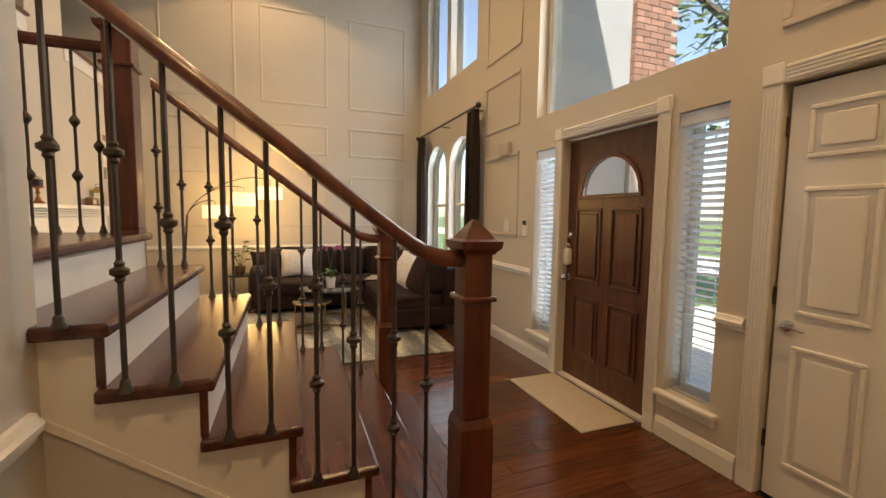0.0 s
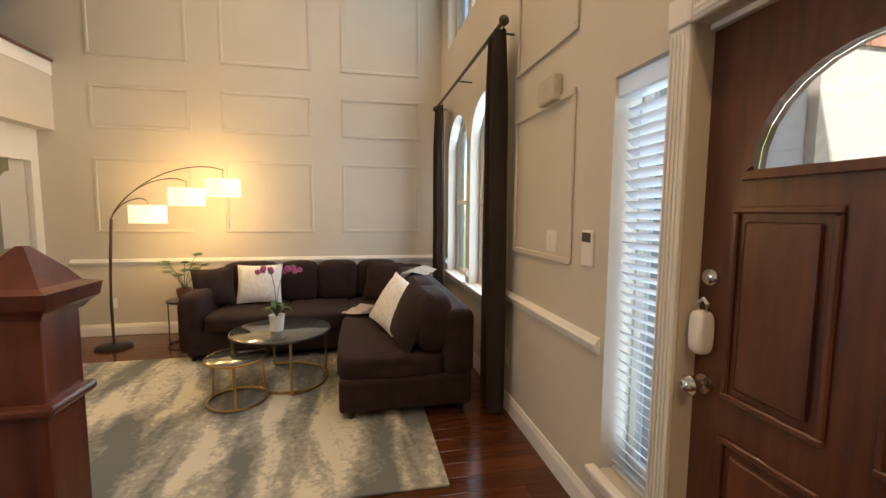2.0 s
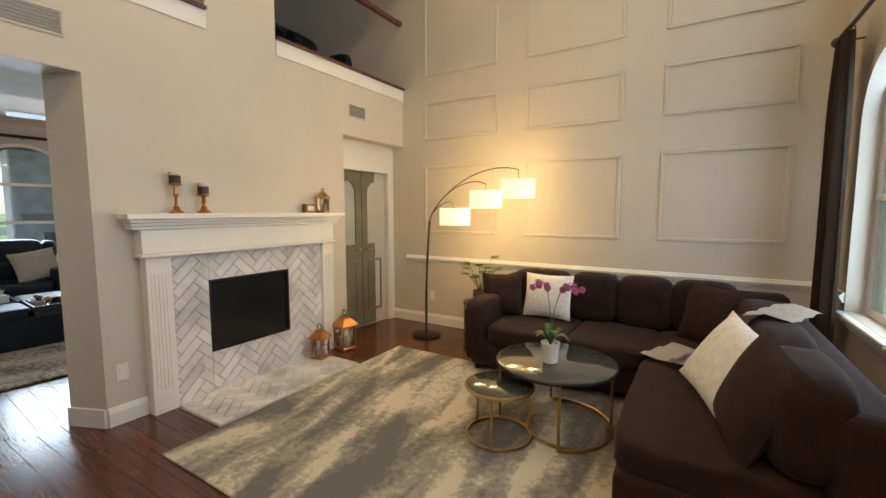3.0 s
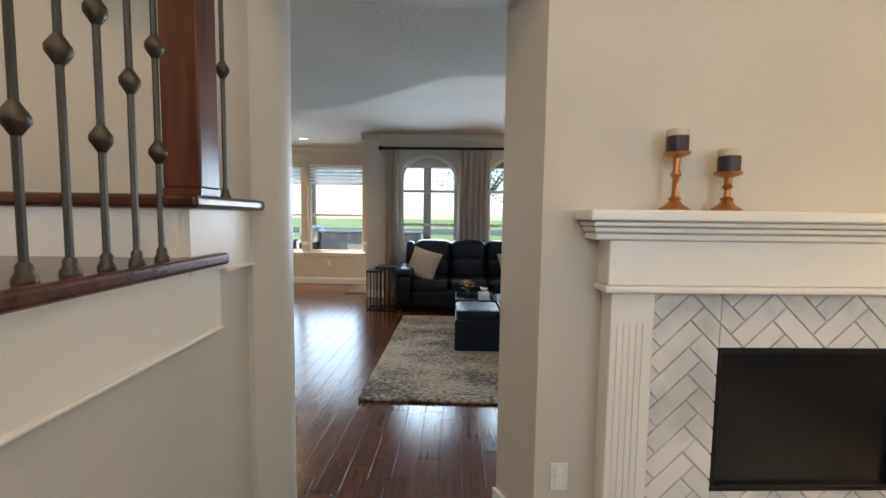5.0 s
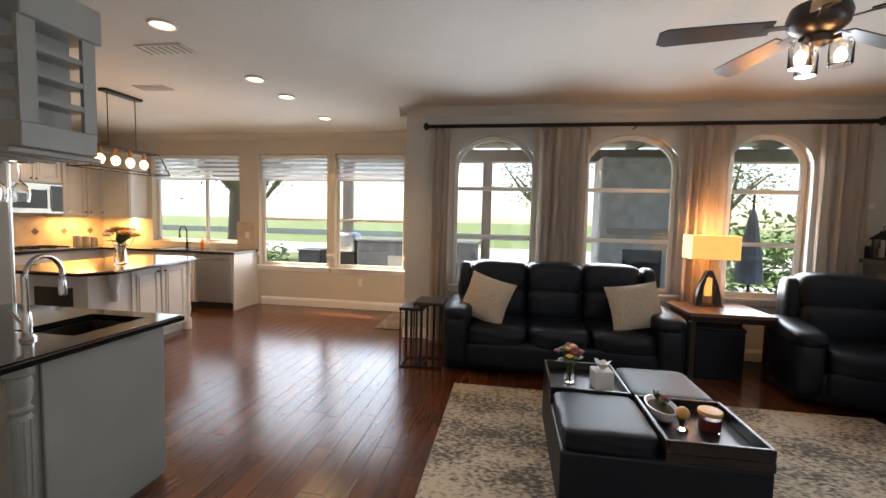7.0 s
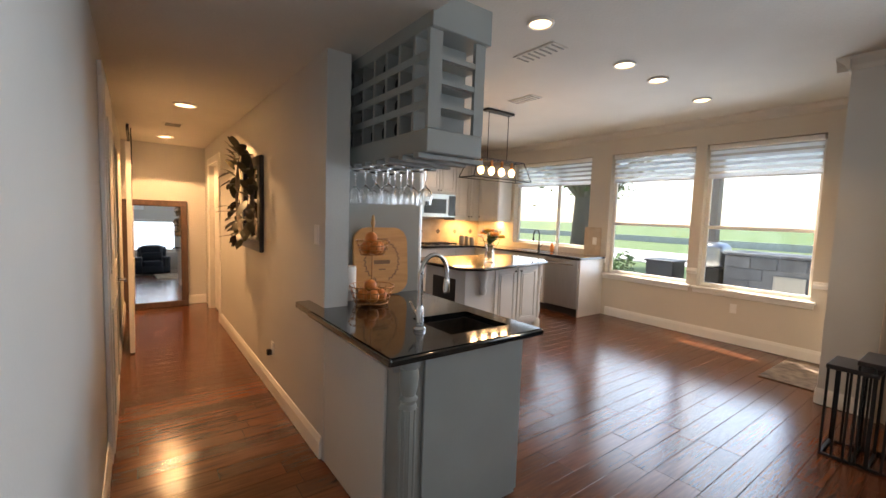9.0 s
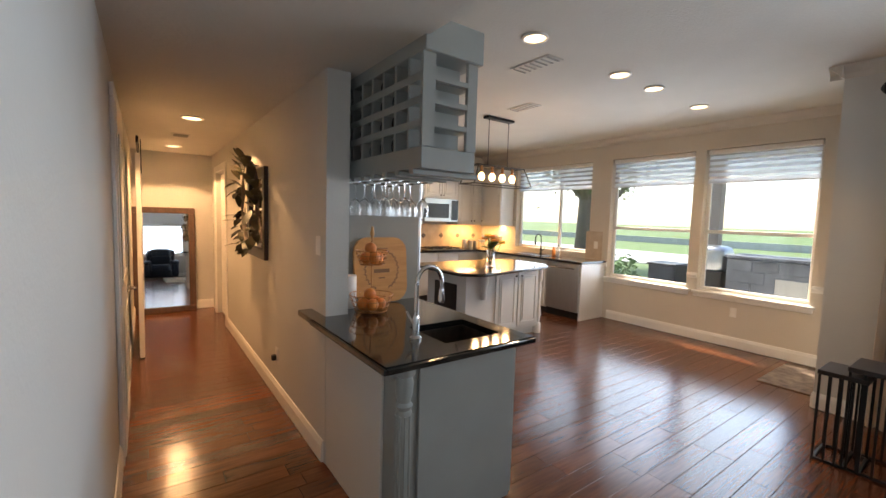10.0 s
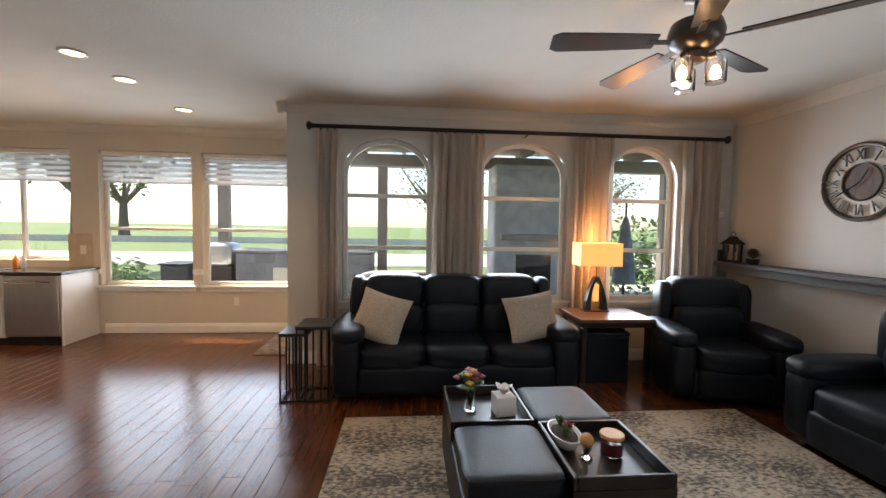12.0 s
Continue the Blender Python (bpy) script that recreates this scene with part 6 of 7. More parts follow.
# ceiling fan
FXc, FYc = -4.36, 4.78
t = thing("ceiling_fan", "dark bronze ceiling fan with five blades and lit glass shades", "fan", (FXc, FYc, CZ))
part("canopy", lathe(B(), [(0.02, -0.09), (0.06, -0.075), (0.075, -0.03), (0.075, 0)], n=24), "espresso", t, smooth=True)
part("downrod", tube(B(), [(0, 0, -0.18), (0, 0, -0.07)], 0.014, 10), "espresso", t)
part("motor", lathe(B(), [(0.05, -0.35), (0.09, -0.33), (0.125, -0.30), (0.135, -0.25), (0.12, -0.20), (0.05, -0.175)], n=32), "espresso", t, smooth=True)
for k in range(5):
    a = math.radians(46 + 72 * k)
    m2 = pose(0, 0, -0.285, 0, 0, math.degrees(a))
    b = B()
    o = [(0.20, -0.055), (0.45, -0.068), (0.70, -0.074), (0.74, -0.05), (0.74, 0.05), (0.70, 0.074), (0.45, 0.068), (0.20, 0.055)]
    prism(b, o, "z", -0.004, 0.004)
    blade = part("blade", b, "espresso", t, m=m2 @ pose(0, 0, 0, 12, 0, 0))
    b = box(B(), 0.09, 0.24, -0.02, 0.02, -0.008, -0.002, 0.003, 1)
    part("blade_arm", b, "black", blade, m=m2 @ pose(0, 0, 0, 12, 0, 0))
part("light_kit", lathe(B(), [(0.03, -0.40), (0.06, -0.385), (0.065, -0.352)], n=24), "espresso", t, smooth=True)
for k in range(3):
    a = math.radians(50 + 120 * k)
    c = Vector((0.095 * math.cos(a), 0.095 * math.sin(a), -0.40))
    part("shade_holder", tube(B(), [(0.04 * math.cos(a), 0.04 * math.sin(a), -0.38), tuple(c + Vector((0, 0, 0.03)))], 0.018, 8), "espresso", t)
    s = part("shade", lathe(B(), [(0.046, -0.115), (0.05, -0.11), (0.05, -0.01), (0.036, 0.012), (0.033, 0.01), (0.046, -0.01), (0.046, -0.11)], tuple(c), 20), "glass", t, "clear glass jar shade", True)
    s.visible_shadow = False
    part("bulb", sphere(B(), c + Vector((0, 0, -0.055)), 0.022, 1, 1, 1.5), "bulb", t, smooth=True)
    lamp("fan_bulb", "POINT", Matrix.Translation(Vector((FXc, FYc, CZ)) + c + Vector((0, 0, -0.06))), 2.4, WARM, 0.03)

# ledge on the side wall
t = tagged(new("wall_ledge"), "painted wall ledge along the living room side wall", "shelf", "", "structure")
part("shelf", box(B(), -6.845, -3.75, RY - 0.24, RY - 0.001, 1.14, 1.18, 0.006, 2), "slate_shadow", t)
part("rail", box(B(), -6.845, -3.75, RY - 0.20, RY - 0.001, 1.06, 1.138, 0.004, 1), "slate_shadow", t)
lantern("black metal lantern on the wall ledge", (-6.62, RY - 0.13, 1.181), 1.0, "black", 15)
t = thing("potted_plant", "small dark green plant on the wall ledge", "plant", (-6.34, RY - 0.13, 1.181))
part("pot", lathe(B(), [(0.05, 0), (0.06, 0.03), (0.065, 0.06)], n=20), "black", t, smooth=True)
b = B()
for k in range(40):
    a, e = k * 2.4, 0.15 + 1.2 * (k / 40)
    leaf(b, (0, 0, 0.06), (0.10 * math.cos(a) * math.cos(e), 0.10 * math.sin(a) * math.cos(e), 0.07 + 0.11 * math.sin(e)), 0.016, 0.01)
part("leaves", b, "leaf_dark", t, smooth=True)
t = thing("small_speaker", "small black speaker on the wall ledge", "speaker", (-6.79, RY - 0.13, 1.181))
part("case", cushion(B(), -0.05, 0.05, -0.05, 0.05, 0, 0.13, 0.4), "black", t, smooth=True)
t = thing("wall_clock", "round dark metal wall clock with roman numerals", "clock", (-5.43, RY, 1.955))
b = B()
tube(b, [(0.31 * math.cos(q), -0.02, 0.31 * math.sin(q)) for q in [k * math.pi / 24 for k in range(48)]], 0.020, 8, True)
part("rim", b, "iron", t, smooth=True)
b = tube(B(), [(0.15 * math.cos(q), -0.016, 0.15 * math.sin(q)) for q in [k * math.pi / 24 for k in range(48)]], 0.010, 8, True)
part("inner_ring", b, "iron", t, smooth=True)
part("dial", lathe(B(), [(0.15, 0.002), (0.15, 0.008)], n=40), "wood_frame", t, m=pose(0, 0, 0, 90, 0, 0))
for k in range(12):
    a = math.radians(90 - 30 * k)
    txt = ("XII", "I", "II", "III", "IIII", "V", "VI", "VII", "VIII", "IX", "X", "XI")[k]
    cu = bpy.data.curves.new("numeral", "FONT")
    cu.body, cu.size, cu.align_x, cu.align_y, cu.extrude = txt, 0.13, "CENTER", "CENTER", 0.006
    cu.materials.append(M["iron"])
    o = new("numeral", cu)
    o.parent = t
    o.matrix_local = Matrix.Translation((0.225 * math.cos(a), -0.02, 0.225 * math.sin(a))) @ pose(0, 0, 0, 90, 0, 0) @ pose(0, 0, 0, 0, 0, math.degrees(a) - 90) @ Matrix.Diagonal((0.62, 1, 1, 1))
for ang, ln in ((60, 0.12), (-150, 0.2)):
    a = math.radians(ang)
    part("clock_hand", tube(B(), [(0, -0.03, 0), (ln * math.cos(a), -0.03, ln * math.sin(a))], 0.006, 6), "black", t)
t = thing("motion_sensor", "small white motion sensor high in the corner", "sensor", (AX, 6.93, 1.72))
part("case", box(B(), 0, 0.04, -0.03, 0.03, -0.03, 0.03, 0.01, 2), "plastic", t)
t = thing("floor_mat", "brown mat by the breakfast nook", "mat", (-7.62, 1.76, 0))
part("weave", box(B(), -0.52, 0.46, -0.25, 0.22, 0.001, 0.010, 0.004, 1), "mat_dark", t)

# ---- kitchen ----
def counter(name_label, pts, z, th=0.034):
    t = thing("countertop", name_label, "countertop", (0, 0, 0))
    b = prism(B(), pts, "z", z - th, z)
    bmesh.ops.bevel(b, geom=b.edges[:], offset=0.010, segments=3, affect="EDGES", profile=0.5)
    part("slab", b, "granite", t)
    return t


def door_front(bm_parent, x0, x1, z0, z1, y, knob=None):
    """A raised-panel cabinet door on a face that looks along +y."""
    d = part("door", box(B(), x0, x1, y, y + 0.018, z0, z1, 0.003, 1), "cabinet", bm_parent)
    b = B()
    frame_strip(b, "y", y + 0.018, 1, x0 + 0.05, x1 - 0.05, z0 + 0.05, z1 - 0.05, 0.016, 0.005)
    box(b, x0 + 0.085, x1 - 0.085, y + 0.018, y + 0.026, z0 + 0.085, z1 - 0.085, 0.006, 2)
    part("raised_panel", b, "cabinet", d)
    if knob:
        b = lathe(B(), [(0.006, 0), (0.006, 0.012), (0.014, 0.02), (0.012, 0.028), (0.004, 0.03)], n=12)
        part("knob", b, "iron", d, "", True, pose(knob[0], y + 0.018, knob[1], -90, 0, 0))


# peninsula
pe = thing("peninsula_cabinet", "grey-painted bar peninsula with a fluted corner post", "cabinet", (0, 0, 0))
b = box(B(), -3.89, -3.17, 0.30, 1.37, 0.0, 0.695)
for q in ((-3.89, -3.85, 0.30, 1.37), (-3.42, -3.17, 0.30, 1.37), (-3.85, -3.42, 0.30, 0.96), (-3.85, -3.42, 1.35, 1.37)):
    box(b, *q, 0.695, 0.872)
part("body", b, "grey_cabinet", pe)
part("end_panel", box(B(), -3.89, -3.28, 1.371, 1.386, 0.03, 0.86, 0.004, 1), "grey_cabinet", pe)
part("hall_panel", box(B(), -3.169, -3.153, 0.55, 1.26, 0.0, 0.86, 0.003, 1), "wall_grey", pe)
part("apron", box(B(), -3.17, -3.135, 0.55, 1.37, 0.80, 0.871, 0.008, 2), "grey_cabinet", pe)
b = lathe(B(), [(0.046, 0.0), (0.046, 0.10), (0.030, 0.115), (0.036, 0.13), (0.036, 0.66), (0.030, 0.67), (0.040, 0.69), (0.028, 0.705), (0.038, 0.74), (0.042, 0.79), (0.036, 0.82), (0.048, 0.83), (0.048, 0.87)], (-3.20, 1.385, 0), 24)
part("turned_post", b, "grey_cabinet", pe, smooth=True)
for k in range(10):
    a = k * math.pi / 5
    b = tube(B(), [(-3.20 + 0.036 * math.cos(a), 1.385 + 0.036 * math.sin(a), 0.14), (-3.20 + 0.036 * math.cos(a), 1.385 + 0.036 * math.sin(a), 0.65)], 0.006, 6)
    part("fluting", b, "grey_cabinet", pe, smooth=True)
ct = thing("countertop", "polished black granite bar top with a sink cut-out", "countertop", (0, 0, 0))
b = B()
X0, X1, Y0, Y1, za, zb = -3.93, -3.065, 0.30, 1.465, 0.873, 0.908
SKx0, SKx1, SKy0, SKy1 = -3.83, -3.46, 0.99, 1.33
for q in ((X0, X1, Y0, SKy0), (X0, X1, SKy1, Y1), (X0, SKx0, SKy0, SKy1), (SKx1, X1, SKy0, SKy1)):
    box(b, *q, za, zb)
part("slab", b, "granite", ct)
b = B()
for q in ((X0 - 0.006, X0, Y0, Y1), (X1, X1 + 0.014, 0.56, Y1 + 0.014), (X0 - 0.006, X1, Y1, Y1 + 0.014)):
    box(b, *q, za + 0.002, zb - 0.004, 0.006, 2)
part("edge", b, "granite", ct)
t = thing("bar_sink", "dark bronze undermount bar sink", "sink", (0, 0, 0))
b = B()
box(b, SKx0 - 0.01, SKx1 + 0.01, SKy0 - 0.01, SKy1 + 0.01, 0.70, 0.71, 0.003, 1)
for q in ((SKx0 - 0.012, SKx0, SKy0, SKy1), (SKx1, SKx1 + 0.012, SKy0, SKy1), (SKx0, SKx1, SKy0 - 0.012, SKy0), (SKx0, SKx1, SKy1, SKy1 + 0.012)):
    box(b, *q, 0.71, 0.872)
part("bowl", b, "sink_dark", t)
part("drain", lathe(B(), [(0.04, 0.711), (0.04, 0.715), (0.02, 0.713)], (-3.645, 1.16, 0), 20), "chrome", t)


def faucet(label, at, rz, h, mat):
    t = thing("faucet", label, "faucet", at, rz)
    part("base", lathe(B(), [(0.03, 0), (0.03, 0.01), (0.02, 0.02), (0.018, 0.10), (0.013, 0.12)], n=18), mat, t, smooth=True)
    pts = [(0, 0, 0.10), (0, 0, h * 0.75)] + [(0.075 - 0.075 * math.cos(q), 0, h * 0.75 + 0.09 * math.sin(q)) for q in [k * math.pi / 10 for k in range(1, 11)]] + [(0.15, 0, h * 0.75 - 0.03)]
    part("spout", tube(B(), pts, 0.011, 10), mat, t, smooth=True)
    part("spray_head", lathe(B(), [(0.016, -0.07), (0.018, -0.05), (0.013, 0)], (0.15, 0, h * 0.75 - 0.03), 14), mat, t, smooth=True)
    part("lever", tube(B(), [(0, 0.015, 0.07), (0, 0.05, 0.085), (0, 0.09, 0.12)], [0.010, 0.007, 0.006], 8), mat, t, smooth=True)


faucet("chrome gooseneck bar faucet", (-3.37, 1.20, 0.909), 180, 0.36, "chrome")
faucet("black gooseneck kitchen faucet at the window", (-8.0, -2.02, 0.909), 0, 0.36, "black")

# fruit stand
t = thing("fruit_stand", "two-tier copper wire fruit basket with oranges", "basket", (-3.44, 0.56, 0.909))
for z0, r0, r1, h in ((0.012, 0.10, 0.135, 0.10), (0.30, 0.07, 0.10, 0.085)):
    b = B()
    for k in range(4):
        f = k / 3
        tube(b, ring_pts(0, 0, z0 + h * f, r0 + (r1 - r0) * f, 28), 0.0025, 5, True)
    for k in range(18):
        a = k * math.pi / 9
        tube(b, [(0.01 * math.cos(a), 0.01 * math.sin(a), z0), (r0 * math.cos(a), r0 * math.sin(a), z0), (r1 * math.cos(a), r1 * math.sin(a), z0 + h)], 0.0016, 4)
    part("basket", b, "copper", t)
    n = 5 if r1 > 0.12 else 4
    for k in range(n):
        a = k * 2 * math.pi / n
        part("orange", sphere(B(), (r0 * 0.55 * math.cos(a), r0 * 0.55 * math.sin(a), z0 + 0.042), 0.038), "orange", t, smooth=True)
    part("orange", sphere(B(), (0.01, 0, z0 + 0.10), 0.037), "orange", t, smooth=True)
part("stem", tube(B(), [(0, 0, 0.0), (0, 0, 0.46)], 0.005, 8), "copper", t)
part("finial", lathe(B(), [(0.006, 0), (0.014, 0.03), (0.006, 0.075)], (0, 0, 0.46), 12), "wood_light", t, smooth=True)

t = thing("paper_roll", "white paper towel roll behind the fruit basket", "paper towel", (-3.36, 0.38, 0.909))
part("roll", lathe(B(), [(0.018, 0.0), (0.052, 0.0), (0.055, 0.006), (0.055, 0.205), (0.052, 0.212), (0.018, 0.212)], n=28), "paper", t, smooth=True)
# fridge enclosure, fridge, board
t = thing("tall_cabinet", "tall grey cabinet panel beside the refrigerator", "cabinet", (0, 0, 0))
part("panel", box(B(), -3.95, HX1 - 0.141, 0.24, 0.29, 0.0, 2.335, 0.003, 1), "grey_cabinet", t)
part("back_panel", box(B(), -3.40, HX1 - 0.141, -0.68, 0.239, 0.0, 2.335, 0.003, 1), "grey_cabinet", t)
part("top_cabinet", box(B(), -3.93, -3.401, -0.68, 0.239, 1.80, 2.335, 0.004, 1), "cabinet", t)
t = thing("refrigerator", "stainless steel refrigerator beside the grey panel", "refrigerator", (0, 0, 0))
part("body", box(B(), -3.96, -3.42, -0.66, 0.22, 0.02, 1.79, 0.006, 1), "steel", t)
for y0, y1 in ((-0.66, -0.225), (-0.215, 0.22)):
    d = part("door", box(B(), -4.02, -3.961, y0, y1, 0.75, 1.785, 0.010, 2), "steel", t)
    yy = -0.26 if y0 < -0.4 else -0.18
    part("handle", tube(B(), [(-4.06, yy, 0.95), (-4.06, yy, 1.6)], 0.010, 8), "chrome", d)
part("drawer", box(B(), -4.02, -3.961, -0.66, 0.22, 0.05, 0.74, 0.010, 2), "steel", t)
t = thing("cutting_board", "engraved maple cutting board leaning on the panel", "board", (-3.62, 0.335, 0.909))
o = []
for cx, cz, a0 in ((0.10, 0.35, 0), (-0.10, 0.35, 90), (-0.10, 0.10, 180), (0.10, 0.10, 270)):
    for k in range(5):
        a = math.radians(a0 + k * 22.5)
        o.append((cx + 0.10 * math.cos(a), cz + 0.10 * math.sin(a)))
b = prism(B(), o, "y", -0.012, 0.012)
lean = pose(0, 0.02, 0.005, 5, 0, 0)
part("board", b, "wood_light", t, m=lean)
b = B()
for s in (-1, 1):
    for k in range(9):
        a = math.radians(-60 + k * 15)
        p = Vector((s * 0.115 * math.cos(a), 0.0135, 0.225 + 0.125 * math.sin(a)))
        for e in (0.5, -0.9):
            d = Vector((s * math.cos(a + e), 0, math.sin(a + e))) * 0.028
            q = [p, p + d * 0.5 + Vector((-d.z, 0, d.x)) * 0.22, p + d, p + d * 0.5 - Vector((-d.z, 0, d.x)) * 0.22]
            vs = [b.verts.new(v) for v in q]
            b.faces.new(vs)
part("engraving", b, "burnt", t, m=lean)
b = B()
for z, w, h in ((0.30, 0.09, 0.008), (0.265, 0.05, 0.008), (0.205, 0.12, 0.026), (0.165, 0.05, 0.008), (0.37, 0.10, 0.006)):
    box(b, -w / 2, w / 2, 0.0125, 0.0137, z, z + h)
part("engraved_lines", b, "burnt", t, m=lean)

# wine rack
wr = thing("wine_rack", "grey hanging wine rack with square cubbies", "rack", (0, 0, 0))
RX0, RX1, RY0, RY1, RZ0, RZ1 = -3.67, -3.345, 0.30, 1.25, 1.80, 2.335
part("top", box(B(), RX0 - 0.02, RX1 + 0.002, RY0, RY1 + 0.02, RZ1 - 0.06, RZ1 + 0.10, 0.004, 1), "grey_cabinet", wr)
part("bottom", box(B(), RX0, RX1, RY0, RY1, RZ0 - 0.06, RZ0 + 0.045, 0.004, 1), "grey_cabinet", wr)
part("side_post", box(B(), RX0, RX1, RY0, RY0 + 0.02, RZ0 + 0.046, RZ1 - 0.061), "grey_cabinet", wr)
for x0, x1 in ((RX1 - 0.07, RX1), (RX0, RX0 + 0.06)):
    part("corner_post", box(B(), x0, x1, RY1 - 0.02, RY1, RZ0 + 0.046, RZ1 - 0.061), "grey_cabinet", wr)
rows, cols = 4, 7
part("back_panel", box(B(), RX0 + 0.001, RX0 + 0.012, RY0 + 0.02, RY1 - 0.30, RZ0 + 0.046, RZ1 - 0.061), "grey_cabinet", wr)
gh = (RZ1 - 0.061 - RZ0 - 0.046) / rows
gw = (RY1 - RY0 - 0.02) / cols
for i in range(1, rows):
    z = RZ0 + 0.046 + i * gh
    part("shelf", box(B(), RX0 + 0.021, RX1 - 0.012, RY0 + 0.02, RY1 - 0.03, z - 0.012, z + 0.012), "grey_cabinet", wr)
    part("rail", box(B(), RX1 - 0.011, RX1, RY0 + 0.02, RY1 - 0.001, z - 0.018, z + 0.018), "grey_cabinet", wr)
    part("rail", box(B(), RX0 + 0.06, RX1 - 0.07, RY1 - 0.02, RY1 - 0.002, z - 0.012, z + 0.012), "grey_cabinet", wr)
for j in range(1, cols):
    y = RY0 + 0.02 + j * gw
    part("divider", box(B(), RX0 + 0.02, RX1 - 0.003, y - 0.010, y + 0.010, RZ0 + 0.046, RZ1 - 0.061), "grey_cabinet", wr)
rnd = random.Random(3)
bottle = None
for i in range(rows):
    for j in range(cols - 2):
        if rnd.random() < 0.7:
            at = (RX1 - 0.31, RY0 + 0.02 + (j + 0.5) * gw, RZ0 + 0.046 + i * gh + (0.012 if i else 0.001) + 0.040)
            if bottle is None:
                bottle = thing("wine_bottle", "dark wine bottle lying in the rack", "bottle", at, 0, "wine bottles")
                b = lathe(B(), [(0.036, -0.27), (0.039, -0.262), (0.039, -0.09), (0.030, -0.065), (0.015, -0.045), (0.014, 0.0), (0.016, 0.002), (0.016, 0.012), (0.013, 0.014)], n=16)
                part("glass", b, "granite", bottle, smooth=True, m=pose(0, 0, 0, 0, -90, 0))
                part("foil", lathe(B(), [(0.0165, 0.0), (0.0165, 0.022), (0.012, 0.024)], n=14), "petal_red", bottle, smooth=True, m=pose(0, 0, 0, 0, -90, 0))
            else:
                copy_thing(bottle, pose(*at))
for k in range(7):
    y = RY0 + 0.08 + k * 0.135
    part("glass_rail", box(B(), RX0 - 0.05, RX1 + 0.02, y - 0.022, y + 0.022, RZ0 - 0.085, RZ0 - 0.061, 0.003, 1), "grey_cabinet", wr)
gl = None
for k in range(4):
    for q in range(3):
        at = (RX1 - 0.03 - q * 0.12, RY0 + 0.147 + k * 0.135, RZ0 - 0.088)
        if gl is None:
            gl = thing("wine_glass", "clear stemmed wine glass hanging upside down", "glass", at, 0, "hanging wine glasses")
            b = lathe(B(), [(0.034, 0.0), (0.034, -0.003), (0.005, -0.010), (0.0035, -0.09), (0.010, -0.10), (0.032, -0.125), (0.038, -0.155), (0.032, -0.20), (0.0305, -0.20), (0.036, -0.155), (0.030, -0.126), (0.008, -0.104)], n=18)
            o = part("bowl", b, "glass", gl, smooth=True)
            o.visible_shadow = False
        else:
            copy_thing(gl, pose(*at))

# island
isl = thing("kitchen_island", "pale grey kitchen island with raised-panel doors", "island", (0, 0, 0))
IX0, IX1, IY0, IY1 = -6.58, -5.30, -1.58, -0.78
part("body", box(B(), IX0, IX1, IY0, IY1, 0.10, 0.872, 0.003, 1), "cabinet", isl)
part("toe_kick", box(B(), IX0 + 0.05, IX1 - 0.05, IY0 + 0.05, IY1 - 0.05, 0.0, 0.099), "cabinet", isl)
for x0, x1, kx in ((-6.52, -6.15, -6.19), (-6.13, -5.76, -6.09)):
    door_front(isl, x0, x1, 0.14, 0.85, IY1, (kx, 0.80))
part("corbel", lathe(B(), [(0.035, 0.55), (0.045, 0.60), (0.03, 0.66), (0.055, 0.76), (0.06, 0.87)], (-5.55, IY1 + 0.03, 0), 18), "cabinet", isl, smooth=True)
part("turned_post", lathe(B(), [(0.05, 0), (0.05, 0.12), (0.03, 0.15), (0.045, 0.25), (0.03, 0.45), (0.045, 0.6), (0.03, 0.68), (0.05, 0.72), (0.05, 0.87)], (-6.575, IY1 - 0.02, 0), 18), "cabinet", isl, smooth=True)
# solid dark sheet stands for the shaded inside of an open shelf
part("open_shelf", box(B(), IX1, IX1 + 0.012, -1.40, -0.95, 0.25, 0.72, 0.003, 1), "espresso", isl)
counter("polished black granite island top", [(-6.80, -1.70), (-6.80, -0.92), (-6.68, -0.74), (-5.30, -0.45), (-5.06, -0.60), (-5.06, -1.70)], 0.908)
bouquet("glass vase of yellow and white flowers on the island", (-5.80, -0.93, 0.909), 1.8, ("petal_yellow", "petal_white", "petal_yellow", "orange"), 0.12)

# wall runs
base = thing("base_cabinet", "pale grey base cabinets under the stove counter", "cabinet", (0, 0, 0))
part("body", box(B(), -7.60, -5.2, -3.84, -3.26, 0.10, 0.872, 0.003, 1), "cabinet", base)
part("toe_kick", box(B(), -7.60, -5.2, -3.84, -3.32, 0.0, 0.099), "espresso", base)
for k in range(5):
    x = -7.56 + k * 0.47
    door_front(base, x, x + 0.45, 0.14, 0.68, -3.26, (x + 0.40, 0.62))
    part("drawer", box(B(), x, x + 0.45, -3.26, -3.242, 0.70, 0.85, 0.004, 1), "cabinet", base)
base = thing("base_cabinet", "pale grey base cabinets under the window counter", "cabinet", (0, 0, 0))
part("body", box(B(), NX + 0.001, -7.61, -3.84, -1.53, 0.10, 0.872, 0.003, 1), "cabinet", base)
part("toe_kick", box(B(), NX + 0.001, -7.66, -3.84, -1.53, 0.0, 0.099), "espresso", base)
part("end_panel", box(B(), NX + 0.001, -7.60, -0.90, -0.875, 0.0, 0.872, 0.003, 1), "cabinet", base)
for k in range(3):
    y = -3.2 + k * 0.55
    d = part("door", box(B(), -7.609, -7.591, y, y + 0.53, 0.14, 0.85, 0.004, 1), "cabinet", base)
    part("raised_panel", frame_strip(B(), "x", -7.591, 1, y + 0.05, y + 0.48, 0.19, 0.80, 0.02, 0.006), "cabinet", d)
